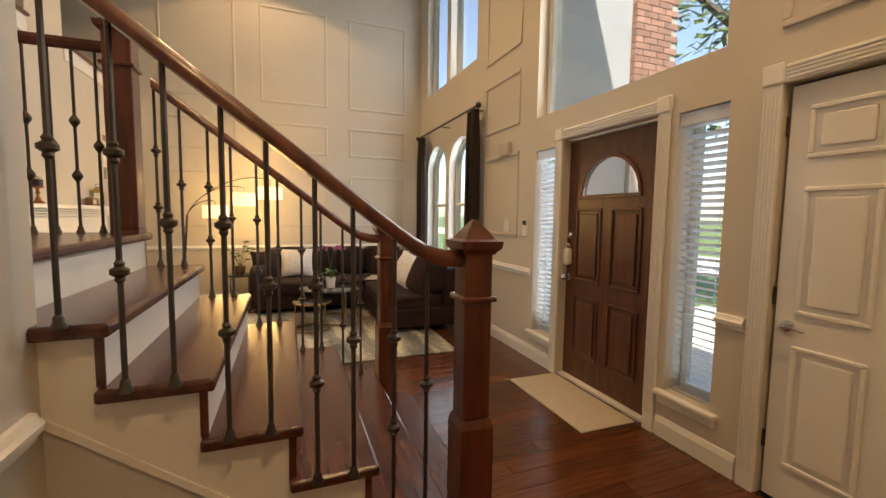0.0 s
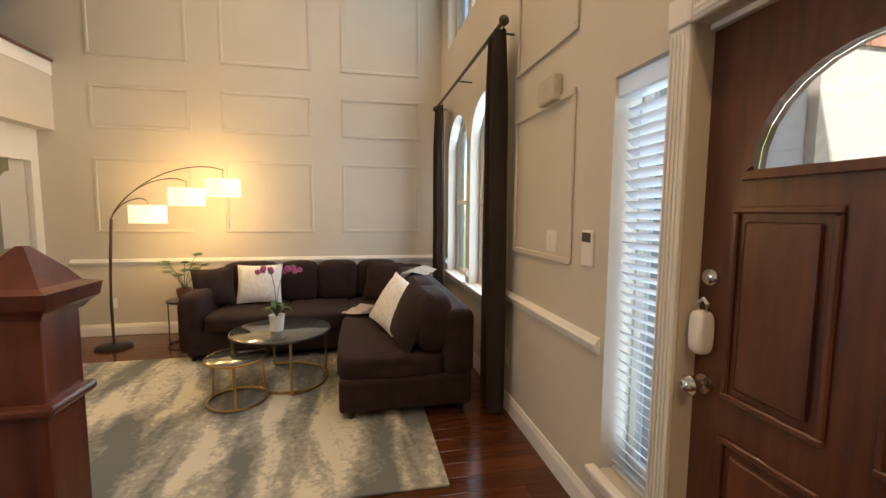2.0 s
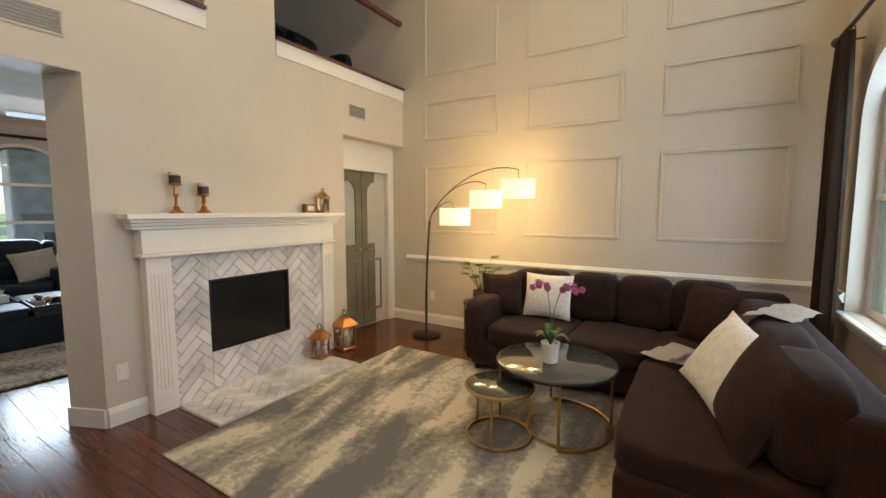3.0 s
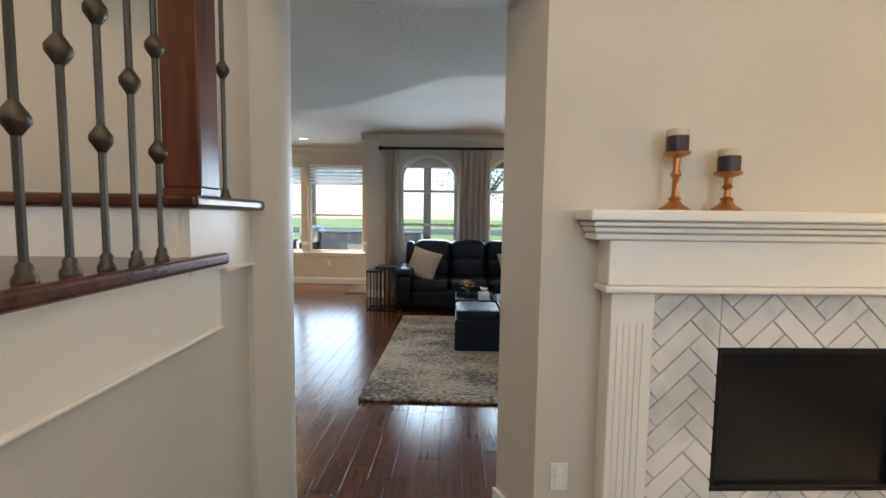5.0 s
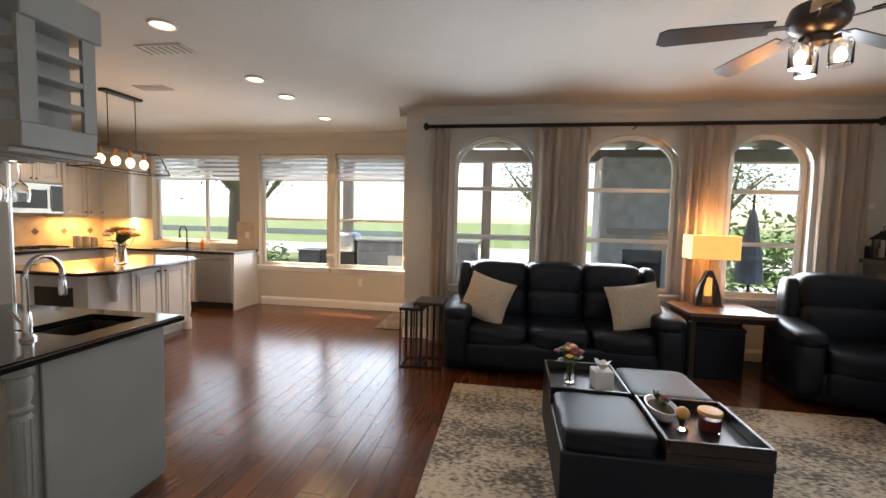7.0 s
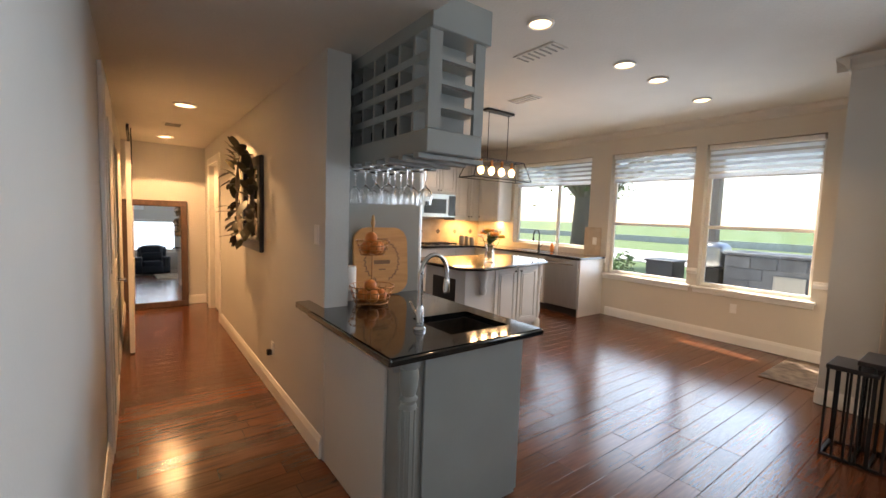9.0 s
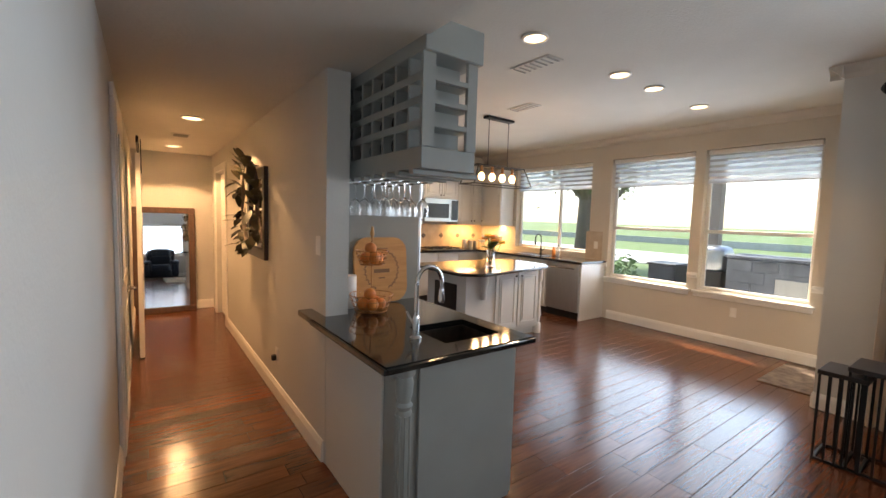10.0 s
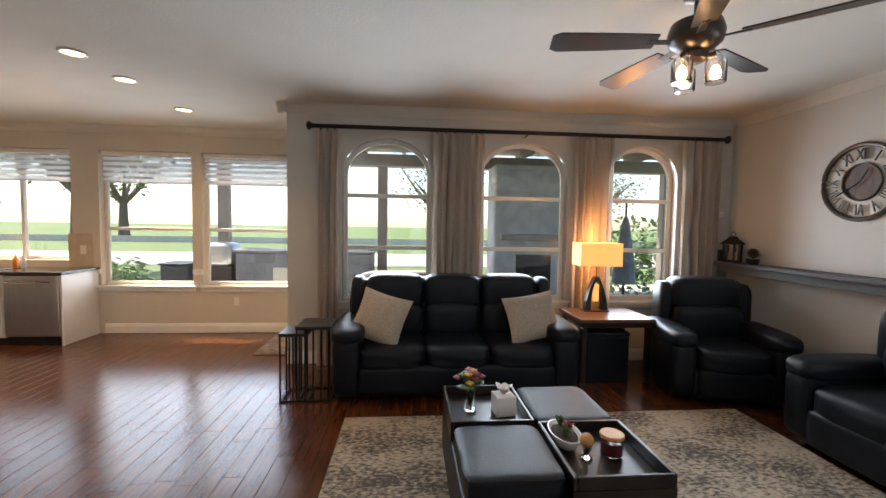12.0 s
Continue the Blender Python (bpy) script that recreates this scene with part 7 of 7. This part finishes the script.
t = thing("dishwasher", "stainless steel dishwasher with a bar handle", "dishwasher", (0, 0, 0))
part("tub", box(B(), NX + 0.05, -7.62, -1.52, -0.905, 0.10, 0.87), "black", t)
part("door", box(B(), -7.62, -7.585, -1.52, -0.905, 0.12, 0.865, 0.006, 2), "steel", t)
part("handle", tube(B(), [(-7.545, -1.45, 0.79), (-7.545, -0.97, 0.79)], 0.011, 8), "chrome", t)
part("toe_kick", box(B(), -7.66, -7.63, -1.52, -0.905, 0.0, 0.099), "black", t)
counter("polished black granite counter along the kitchen walls", [(NX + 0.002, -3.848), (NX + 0.002, -0.85), (-7.56, -0.85), (-7.56, -3.22), (-5.18, -3.22), (-5.18, -3.848)], 0.908)
# upper cabinets
up = thing("wall_cabinet", "pale grey wall cabinets beside the microwave", "cabinet", (0, 0, 0))
part("body", box(B(), -8.0, -7.26, -3.848, -3.52, 1.38, 2.45, 0.003, 1), "cabinet", up)
for x0, x1, k in ((-7.62, -7.27, -7.59), (-7.99, -7.64, -7.67)):
    door_front(up, x0, x1, 1.40, 2.43, -3.52, (k, 1.46))
part("crown", box(B(), -8.02, -7.24, -3.848, -3.48, 2.451, 2.51, 0.010, 2), "cabinet", up)
up = thing("wall_cabinet", "pale grey corner wall cabinet next to the window", "cabinet", (0, 0, 0))
part("body", box(B(), NX + 0.001, -7.86, -3.50, -2.93, 1.38, 2.45, 0.003, 1), "cabinet", up)
d = part("door", box(B(), -7.86, -7.842, -3.49, -2.94, 1.40, 2.43, 0.003, 1), "cabinet", up)
part("raised_panel", frame_strip(B(), "x", -7.842, 1, -3.43, -3.0, 1.47, 2.36, 0.02, 0.006), "cabinet", d)
part("knob", sphere(B(), (-7.828, -3.44, 1.46), 0.013, u=10, v=6), "iron", d)
up = thing("wall_cabinet", "pale grey wall cabinet above the microwave", "cabinet", (0, 0, 0))
part("body", box(B(), -7.255, -6.47, -3.848, -3.52, 1.87, 2.45, 0.003, 1), "cabinet", up)
for x0, x1, k in ((-7.245, -6.87, -6.90), (-6.86, -6.48, -6.83)):
    door_front(up, x0, x1, 1.89, 2.43, -3.52, (k, 1.93))
up = thing("wall_cabinet", "pale grey wall cabinets further along the stove wall", "cabinet", (0, 0, 0))
part("body", box(B(), -6.465, -5.2, -3.848, -3.52, 1.38, 2.45, 0.003, 1), "cabinet", up)
for k in range(3):
    door_front(up, -6.455 + k * 0.42, -6.045 + k * 0.42, 1.40, 2.43, -3.52, (-6.42 + k * 0.42, 1.46))
t = thing("microwave", "stainless over-range microwave with a dark window", "microwave", (0, 0, 0))
part("body", box(B(), -7.25, -6.475, -3.848, -3.48, 1.43, 1.865, 0.005, 1), "steel", t)
part("window", box(B(), -7.02, -6.52, -3.479, -3.472, 1.50, 1.77), "firebox", t)
part("control_panel", box(B(), -7.24, -7.08, -3.479, -3.474, 1.46, 1.84), "firebox", t)
part("handle", tube(B(), [(-7.05, -3.445, 1.50), (-7.05, -3.445, 1.80)], 0.010, 8), "chrome", t)
t = thing("gas_cooktop", "black gas cooktop with iron grates", "cooktop", (-6.86, -3.50, 0.909))
part("plate", box(B(), -0.37, 0.37, -0.24, 0.24, 0, 0.012, 0.004, 1), "steel", t)
for x in (-0.22, 0.0, 0.22):
    b = B()
    for y in (-0.16, -0.05, 0.06, 0.17):
        box(b, x - 0.10, x + 0.10, y - 0.006, y + 0.006, 0.03, 0.042)
    for dx in (-0.09, 0.09):
        box(b, x + dx - 0.006, x + dx + 0.006, -0.19, 0.19, 0.013, 0.03)
    part("grate", b, "black", t)
for k, (x, h) in enumerate(((-7.55, 0.17), (-7.69, 0.15), (-7.82, 0.13))):
    t = thing("canister", "round stainless kitchen canister", "canister", (x, -3.62, 0.909), group="kitchen canisters")
    part("body", lathe(B(), [(0.055, 0), (0.056, 0.004), (0.056, h - 0.02)], n=24), "steel", t, smooth=True)
    part("lid", lathe(B(), [(0.057, h - 0.019), (0.057, h), (0.01, h + 0.004), (0.012, h + 0.02)], n=24), "steel", t, smooth=True)
for y, m2 in ((-1.75, "orange"), (-1.66, "paper")):
    t = thing("soap_bottle", "small soap bottle by the kitchen sink", "bottle", (-8.02, y, 0.909))
    part("body", lathe(B(), [(0.028, 0), (0.03, 0.005), (0.03, 0.11), (0.012, 0.135), (0.011, 0.16)], n=16), m2, t, smooth=True)
    part("pump", tube(B(), [(0, 0, 0.155), (0, 0, 0.19), (0.035, 0, 0.188)], 0.005, 6), "black", t)
t = thing("kitchen_sink", "dark undermount sink below the window", "sink", (-7.88, -2.02, 0.909))
part("rim", box(B(), -0.20, 0.20, -0.36, 0.36, 0.0, 0.004, 0.002, 1), "firebox", t)
# tiled backsplash with dark accent diamonds
sp = structure("backsplash", box(B(), -8.17, -5.1, -3.85, -3.842, 0.912, 1.378), "tile", "beige stone tile backsplash with dark diamond accents", "wall")
for k in range(7):
    x = -7.95 + k * 0.42
    part("accent_tile", prism(B(), [(x - 0.055, 1.15), (x, 1.095), (x + 0.055, 1.15), (x, 1.205)], "y", -3.8415, -3.838), "diamond", sp)
sp = structure("backsplash", box(B(), NX, NX + 0.008, -1.24, -0.94, 0.912, 1.36), "tile", "beige stone tile backsplash beside the sink window", "wall")
# under-cabinet light
for x in (-7.6, -6.0):
    lamp("under_cabinet_strip", "AREA", look((x, -3.62, 1.372), (x, -3.68, 0)), 6, (1.0, 0.58, 0.22), 0.5, 0.06)
lamp("under_cabinet_strip", "AREA", look((-8.0, -3.2, 1.372), (-8.06, -3.2, 0)), 5, (1.0, 0.58, 0.22), 0.06, 0.5)
# pendant over the island
t = thing("pendant_light", "black open-frame pendant with four bare bulbs", "light", (-6.02, -1.10, CZ))
part("canopy", box(B(), -0.23, 0.23, -0.05, 0.05, -0.03, 0, 0.004, 1), "black", t)
for x in (-0.17, 0.17):
    part("rod", tube(B(), [(x, 0, -0.03), (x, 0, -0.62)], 0.005, 6), "black", t)
b = B()
T, L = [(-0.40, -0.09), (0.40, -0.09), (0.40, 0.09), (-0.40, 0.09)], [(-0.50, -0.14), (0.50, -0.14), (0.50, 0.14), (-0.50, 0.14)]
for q, z in ((T, -0.62), (L, -0.86)):
    for k in range(4):
        a, c = q[k], q[(k + 1) % 4]
        tube(b, [(a[0], a[1], z), (c[0], c[1], z)], 0.007, 6)
for a, c in zip(T, L):
    tube(b, [(a[0], a[1], -0.62), (c[0], c[1], -0.86)], 0.007, 6)
tube(b, [(-0.40, 0, -0.62), (0.40, 0, -0.62)], 0.008, 6)
part("cage", b, "black", t)
for k in range(4):
    x = -0.27 + 0.18 * k
    part("socket", lathe(B(), [(0.018, -0.70), (0.02, -0.64), (0.012, -0.62)], (x, 0, 0), 14), "copper", t, smooth=True)
    part("bulb", sphere(B(), (x, 0, -0.755), 0.042, 1, 1, 1.25), "bulb", t, smooth=True)
    lamp("pendant_bulb", "POINT", Matrix.Translation((-6.02 + x, -1.10, CZ - 0.85)), 1.5, WARM, 0.04)

# ---- hall ----
t = thing("floor_mirror", "tall leaning mirror in a dark brown wooden frame", "mirror", (-2.52, -4.385, 0.0))
lean = pose(0, 0.10, 0.0, 2.6, 0, 0)
b = B()
for q in ((-0.39, 0.39, 0.0, 0.085), (-0.39, 0.39, 1.455, 1.54), (-0.39, -0.305, 0.085, 1.455), (0.305, 0.39, 0.085, 1.455)):
    box(b, q[0], q[1], -0.03, 0.012, q[2], q[3], 0.010, 2)
part("frame", b, "wood_frame", t, m=lean)
part("glass", box(B(), -0.305, 0.305, -0.02, -0.006, 0.085, 1.455), "mirror", t, m=lean)
t = thing("wall_mirror", "dark-framed hall mirror hung with a magnolia wreath", "mirror", (HX1, -1.18, 1.54))
part("frame", frame_strip(B(), "x", 0.002, 1, -0.36, 0.36, -0.44, 0.36, 0.09, 0.035), "espresso", t)
part("glass", box(B(), 0.006, 0.016, -0.27, 0.27, -0.35, 0.27), "mirror", t)
t = thing("magnolia_wreath", "dark green magnolia leaf wreath with a pale ribbon", "wreath", (HX1 + 0.05, -1.18, 1.56))
rnd = random.Random(5)
for k in range(84):
    a = k * 2 * math.pi / 84
    p = Vector((0.03 + rnd.uniform(0, 0.05), 0.31 * math.cos(a), 0.02 + 0.37 * math.sin(a)))
    d = Vector((rnd.uniform(-0.2, 0.9), math.cos(a + rnd.uniform(-1.4, 1.4)), math.sin(a + rnd.uniform(-1.4, 1.4)))).normalized()
    b = B()
    leaf(b, p, p + d * rnd.uniform(0.10, 0.17), 0.034, 0.015)
    part("leaf", b, "leaf_dark", t, smooth=True)
part("ring", tube(B(), [(0.03, 0.31 * math.cos(q), 0.02 + 0.37 * math.sin(q)) for q in [k * math.pi / 20 for k in range(40)]], 0.02, 6, True), "bark", t)
part("ribbon", drape([(0.07, 0.10, 0.40), (0.09, 0.10, 0.25), (0.08, 0.12, 0.10), (0.10, 0.11, -0.05)], 0.06, (0, 1, 0), 4, 0.003), "cream", t, smooth=True)

# ---- outside ----
structure("ground", box(B(), -300, 300, -300, 300, -0.30, -0.16), "grass", "sunlit lawn reaching the horizon", "ground")
structure("patio", box(B(), -13.5, NX - 0.2, -3.5, 12, -0.159, -0.06), "concrete", "pale concrete back patio", "pavement")
structure("driveway", box(B(), 11, 16, -60, 60, -0.159, -0.13), "concrete", "pale concrete street beyond the front lawn", "road")
structure("garden_path", box(B(), -26, -19, -80, 80, -0.159, -0.12), "concrete", "broad pale path beyond the back lawn", "pavement")


def tree(label, at, h, r, crown, spread, seed, n=900, mat="foliage"):
    t = thing("tree", label, "tree", at)
    rnd = random.Random(seed)
    b = tube(B(), [(0, 0, -0.1), (0.05 * h * 0.2, 0, h * 0.18), (0.02 * h, 0.01 * h, h * 0.36)], [r * 1.35, r, r * 0.85], 10)
    tips = []
    for k in range(7):
        a = k * 0.9 + rnd.uniform(-0.3, 0.3)
        l = crown * rnd.uniform(0.6, 1.0)
        p0 = Vector((0.02 * h, 0.01 * h, h * 0.33))
        p1 = p0 + Vector((math.cos(a) * l * 0.35, math.sin(a) * l * 0.35, h * 0.18))
        p2 = p0 + Vector((math.cos(a) * l * 0.8, math.sin(a) * l * 0.8, h * rnd.uniform(0.3, 0.5)))
        tube(b, [p0, p1, p2], [r * 0.55, r * 0.38, r * 0.12], 7)
        tips += [p1, p2, (p1 + p2) / 2]
    part("trunk", b, "bark", t, smooth=True)
    verts, faces = [], []
    for k in range(n):
        c = rnd.choice(tips) + Vector((rnd.gauss(0, spread), rnd.gauss(0, spread), rnd.gauss(0.1, spread * 0.7)))
        d = Vector((rnd.uniform(-1, 1), rnd.uniform(-1, 1), rnd.uniform(-0.6, 0.6))).normalized()
        s = d.orthogonal().normalized()
        w = rnd.uniform(0.10, 0.22)
        i = len(verts)
        verts += [c - s * w * 0.4, c + d * w, c + s * w * 0.4, c - d * w]
        faces.append((i, i + 1, i + 2, i + 3))
    me = bpy.data.meshes.new("crown")
    me.from_pydata(verts, [], faces)
    me.materials.append(M[mat])
    o = new("crown", me)
    o.parent = t
    return t


tree("broad oak with forked limbs on the back lawn", (-16.5, -7.1, -0.16), 7.5, 0.33, 4.0, 0.75, 2, 1500)
tree("leafy tree on the front lawn", (8.2, 4.6, -0.16), 8.5, 0.20, 3.6, 0.9, 5, 2600)
tree("leafy tree near the street", (9.5, -1.5, -0.16), 8.0, 0.22, 3.6, 0.9, 9, 2200)
tree("distant tree behind the back lawn", (-44, 6, -0.16), 9, 0.4, 5, 1.3, 11, 1500)
tree("distant tree behind the path", (-46, -25, -0.16), 10, 0.4, 5, 1.3, 12, 1500)
tree("distant tree far beyond the patio", (-42, 22, -0.16), 9, 0.4, 5, 1.3, 14, 1500)


def hedge(label, x0, x1, y0, y1, h, seed, n=2600):
    rnd = random.Random(seed)
    verts, faces = [], []
    for k in range(n):
        c = Vector((rnd.uniform(x0, x1), rnd.uniform(y0, y1), h * rnd.random() ** 0.7 * (0.8 + 0.25 * math.sin(rnd.uniform(0, 6)))))
        d = Vector((rnd.uniform(-1, 1), rnd.uniform(-1, 1), rnd.uniform(-0.6, 0.9))).normalized()
        s = d.orthogonal().normalized()
        w = rnd.uniform(0.05, 0.11)
        i = len(verts)
        verts += [c - s * w * 0.45, c + d * w, c + s * w * 0.45, c - d * w]
        faces.append((i, i + 1, i + 2, i + 3))
    me = bpy.data.meshes.new("shrub")
    me.from_pydata(verts, [], faces)
    me.materials.append(M["hedge_leaf"])
    o = new("shrub", me)
    o.location.z = -0.16
    tagged(o, label, "shrub", "", "stuff")


hedge("leafy green shrubs beside the patio", -12.6, -11.4, 7.6, 11.5, 1.9, 4)
hedge("low shrubs along the porch", 5.0, 6.2, -0.8, 0.9, 0.9, 6, 1200)
hedge("leafy plant clump by the breakfast window", -10.3, -9.8, -2.0, -1.45, 1.0, 7, 420)

t = thing("patio_cover", "timber patio cover on square posts", "pergola", (0, 0, 0))
for y in (2.75, 9.0):
    part("post", box(B(), -11.2, -11.0, y - 0.1, y + 0.1, -0.06, 2.75, 0.01, 1), "post", t)
part("post", box(B(), -11.2, -11.0, -0.56, -0.36, -0.06, 2.75, 0.01, 1), "post", t)
part("beam", box(B(), -11.25, -10.95, -0.9, 9.5, 2.75, 3.0, 0.01, 1), "post", t)
for k in range(9):
    part("rafter", box(B(), -11.6, AX - 0.25, 2.3 + k * 0.85, 2.38 + k * 0.85, 3.0, 3.16), "post", t)
part("roof", box(B(), -11.7, AX - 0.22, 2.2, 9.6, 3.161, 3.26), "post", t)
t = thing("outdoor_fireplace", "grey stone outdoor fireplace wall under the patio cover", "fireplace", (0, 0, 0))
part("stack", box(B(), -10.9, -10.2, 4.95, 6.55, -0.06, 2.74, 0.03, 1), "stone", t)
part("mantel", box(B(), -10.2, -10.0, 5.05, 6.45, 1.28, 1.40, 0.01, 1), "post", t)
# flat black sheet draws the dark hollow of the hearth
part("opening", box(B(), -10.199, -10.19, 5.4, 6.1, 0.25, 1.0), "firebox", t)
t = thing("outdoor_kitchen", "stone outdoor kitchen counter with a covered grill", "counter", (0, 0, 0))
part("counter_base", box(B(), -11.0, -10.3, 0.06, 2.6, -0.06, 0.98, 0.02, 1), "shadowed_grey", t)
part("counter_top", box(B(), -11.05, -10.25, 0.04, 2.65, 0.981, 1.03, 0.01, 1), "shadowed_grey", t)
for r in range(5):
    for k in range(7):
        y = 0.08 + k * 0.36 + (r % 2) * 0.18
        if not (0.55 < y + 0.17 < 1.35 and r < 4) and y < 2.25:
            part("stone", box(B(), -10.299, -10.28, y, y + 0.345, 0.0 + r * 0.195, 0.185 + r * 0.195, 0.006, 1), "shadowed_grey", t)
part("steel_door", box(B(), -10.299, -10.285, 0.75, 1.15, 0.15, 0.7, 0.004, 1), "steel", t)
t = thing("grill", "dark grill with a rounded lid beside the counter", "grill", (-10.55, -0.25, -0.06))
part("cart", box(B(), -0.28, 0.28, -0.26, 0.26, 0, 0.78, 0.02, 2), "black", t)
part("lid", cushion(B(), -0.3, 0.3, -0.28, 0.28, 0.74, 1.22, 0.5), "steel", t, smooth=True)
t = thing("patio_bin", "dark square patio planter", "planter", (-10.4, -0.95, -0.06))
part("body", box(B(), -0.25, 0.25, -0.25, 0.25, 0, 0.80, 0.02, 2), "leather", t)
part("rim", box(B(), -0.28, 0.28, -0.28, 0.28, 0.801, 0.84, 0.01, 1), "leather", t)
t = thing("patio_heater", "tall patio heater with a domed hood", "heater", (-10.6, 6.9, -0.06))
part("pole", tube(B(), [(0, 0, 0), (0, 0, 2.1)], 0.04, 10), "steel", t)
part("hood", lathe(B(), [(0.38, 2.12), (0.36, 2.16), (0.08, 2.26)], n=24), "black", t, smooth=True)
t = thing("patio_umbrella", "closed dark patio umbrella", "umbrella", (-9.9, 7.45, -0.06))
part("pole", tube(B(), [(0, 0, 0), (0, 0, 2.1)], 0.02, 8), "black", t)
part("canopy", lathe(B(), [(0.22, 0.55), (0.18, 1.0), (0.06, 1.75), (0.02, 1.85)], n=10), "shadowed_grey", t)
t = thing("patio_sofa", "grey patio sofa under the patio cover", "sofa", (-9.4, 3.4, -0.06))
part("seat", cushion(B(), -0.4, 0.4, -0.9, 0.9, 0.15, 0.45, 0.3), "stone", t, smooth=True)
part("backrest", cushion(B(), 0.25, 0.45, -0.9, 0.9, 0.3, 0.85, 0.35), "stone", t, smooth=True)
structure("fence_back", box(B(), -38.1, -38.0, -60, 60, -0.16, 0.35), "concrete", "low far boundary wall", "fence")

into_wing(before)
structure("porch", box(B(), W + 0.2, 6.5, 0.5, 5.2, -0.159, -0.05), "concrete", "concrete front porch", "pavement")
# brick porch pier seen through the transom
pier = thing("porch_pier", "red brick porch pier with pale mortar", "pier", (3.86, 4.30, -0.05))
part("core", box(B(), -0.292, 0.292, -0.292, 0.292, 0, 9.0), "mortar", pier)
bw, bh = 0.19, 0.06
me_b = None
count = 0
for r in range(70):
    z = 2.4 + r * 0.068 if r < 65 else None
    if z is None or z > 6.4:
        break
    for s in range(3):
        off = (r % 2) * 0.095
        u = -0.30 + s * 0.20 + off - 0.095
        u0, u1 = max(u, -0.30), min(u + bw, 0.30)
        if u1 - u0 < 0.03:
            continue
        for face in range(2):
            b = box(B(), u0, u1, -0.306, -0.290, z, z + bh) if face == 0 else box(B(), -0.306, -0.290, u0, u1, z, z + bh)
            if count < 300:
                part("brick", b, "brick", pier)
                count += 1
            else:
                b.free()
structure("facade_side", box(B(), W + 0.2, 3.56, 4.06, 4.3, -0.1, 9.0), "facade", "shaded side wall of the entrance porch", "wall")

# ---- floor planks and tiles ----
def plank_material():
    m = M["plank"].copy()
    m.name = "hardwood_plank_joined"
    n, l = m.node_tree.nodes, m.node_tree.links
    info = next(x for x in n if x.bl_idname == "ShaderNodeObjectInfo")
    geo = n.new("ShaderNodeNewGeometry")
    link = info.outputs["Random"].links[0]
    target = link.to_socket
    l.remove(link)
    l.new(geo.outputs["Random Per Island"], target)
    return m


M["plank_joined"] = plank_material()
floor_ob = bpy.data.objects["floor"]
PW = 0.127
rng = random.Random(4)


def plank_mesh(length):
    b = B()
    e, g = 0.0015, 0.0010
    y0, y1 = g, PW - g
    lo = [b.verts.new(p) for p in ((g, y0, -0.006), (length - g, y0, -0.006), (length - g, y1, -0.006), (g, y1, -0.006))]
    md = [b.verts.new(p) for p in ((g, y0, -0.0013), (length - g, y0, -0.0013), (length - g, y1, -0.0013), (g, y1, -0.0013))]
    hi = [b.verts.new(p) for p in ((g + e, y0 + e, 0), (length - g - e, y0 + e, 0), (length - g - e, y1 - e, 0), (g + e, y1 - e, 0))]
    b.faces.new(hi)
    for a, c in ((lo, md), (md, hi)):
        for i in range(4):
            j = (i + 1) % 4
            b.faces.new((a[i], a[j], c[j], c[i]))
    me = bpy.data.meshes.new("plank")
    b.to_mesh(me)
    b.free()
    me.materials.append(M["plank"])
    return me


LENS = (0.3, 0.6, 0.9, 1.2)
meshes = {k: plank_mesh(k) for k in LENS}
def lay_planks(owner, x0, x1, y0, y1, z, near, limit):
    """Rows of planks along x: those inside near as objects, the rest joined."""
    rest, made, y = B(), 0, y0
    while y < y1:
        x = x0 - rng.random() * 0.25
        while x < x1:
            k = rng.choice(LENS[1:])
            while x + k > x1 + 0.31 and k > 0.3:
                k = LENS[LENS.index(k) - 1]
            if x + k > x0:
                if near[0] < x + k / 2 < near[1] and near[2] < y < near[3] and made < limit:
                    o = new("plank", meshes[k])
                    o.parent = owner
                    o.location = (x, y, z)
                    made += 1
                else:
                    b2 = B()
                    b2.from_mesh(meshes[k])
                    merge(rest, b2, Matrix.Translation((x, y, z)))
            x += k
        y += PW
    ob = part("planks", rest, "plank_joined", owner, "joined reddish hardwood planks")
    ob["kind"] = "stuff"


lay_planks(bpy.data.objects["floor"], -2.35, W - 0.1, -2.2, PY - 0.02, 0.0, (-2.4, 2.3, 2.3, 4.3), 120)
lay_planks(bpy.data.objects["floor_rear"], NX, -1.75, -4.4, RY - 0.02, -0.0012, (-6.9, -2.1, -0.2, 3.2), 290)

for f in ((-0.70, -0.422, 0.005, 1.135), (0.322, 0.72, 0.005, 1.135), (-0.42, 0.32, 0.005, 0.345), (-0.42, 0.32, 0.912, 1.135)):
    herringbone(sur, *f, (0.0, 0.6), 0.23, 0.075, lambda u, v, w: (0.055 + w, u, v))
herringbone(hearth, 4.585, 5.935, FX + 0.06, -1.405, (5.2, -1.7), 0.23, 0.075, lambda u, v, w: (v, u, 0.010 + w))
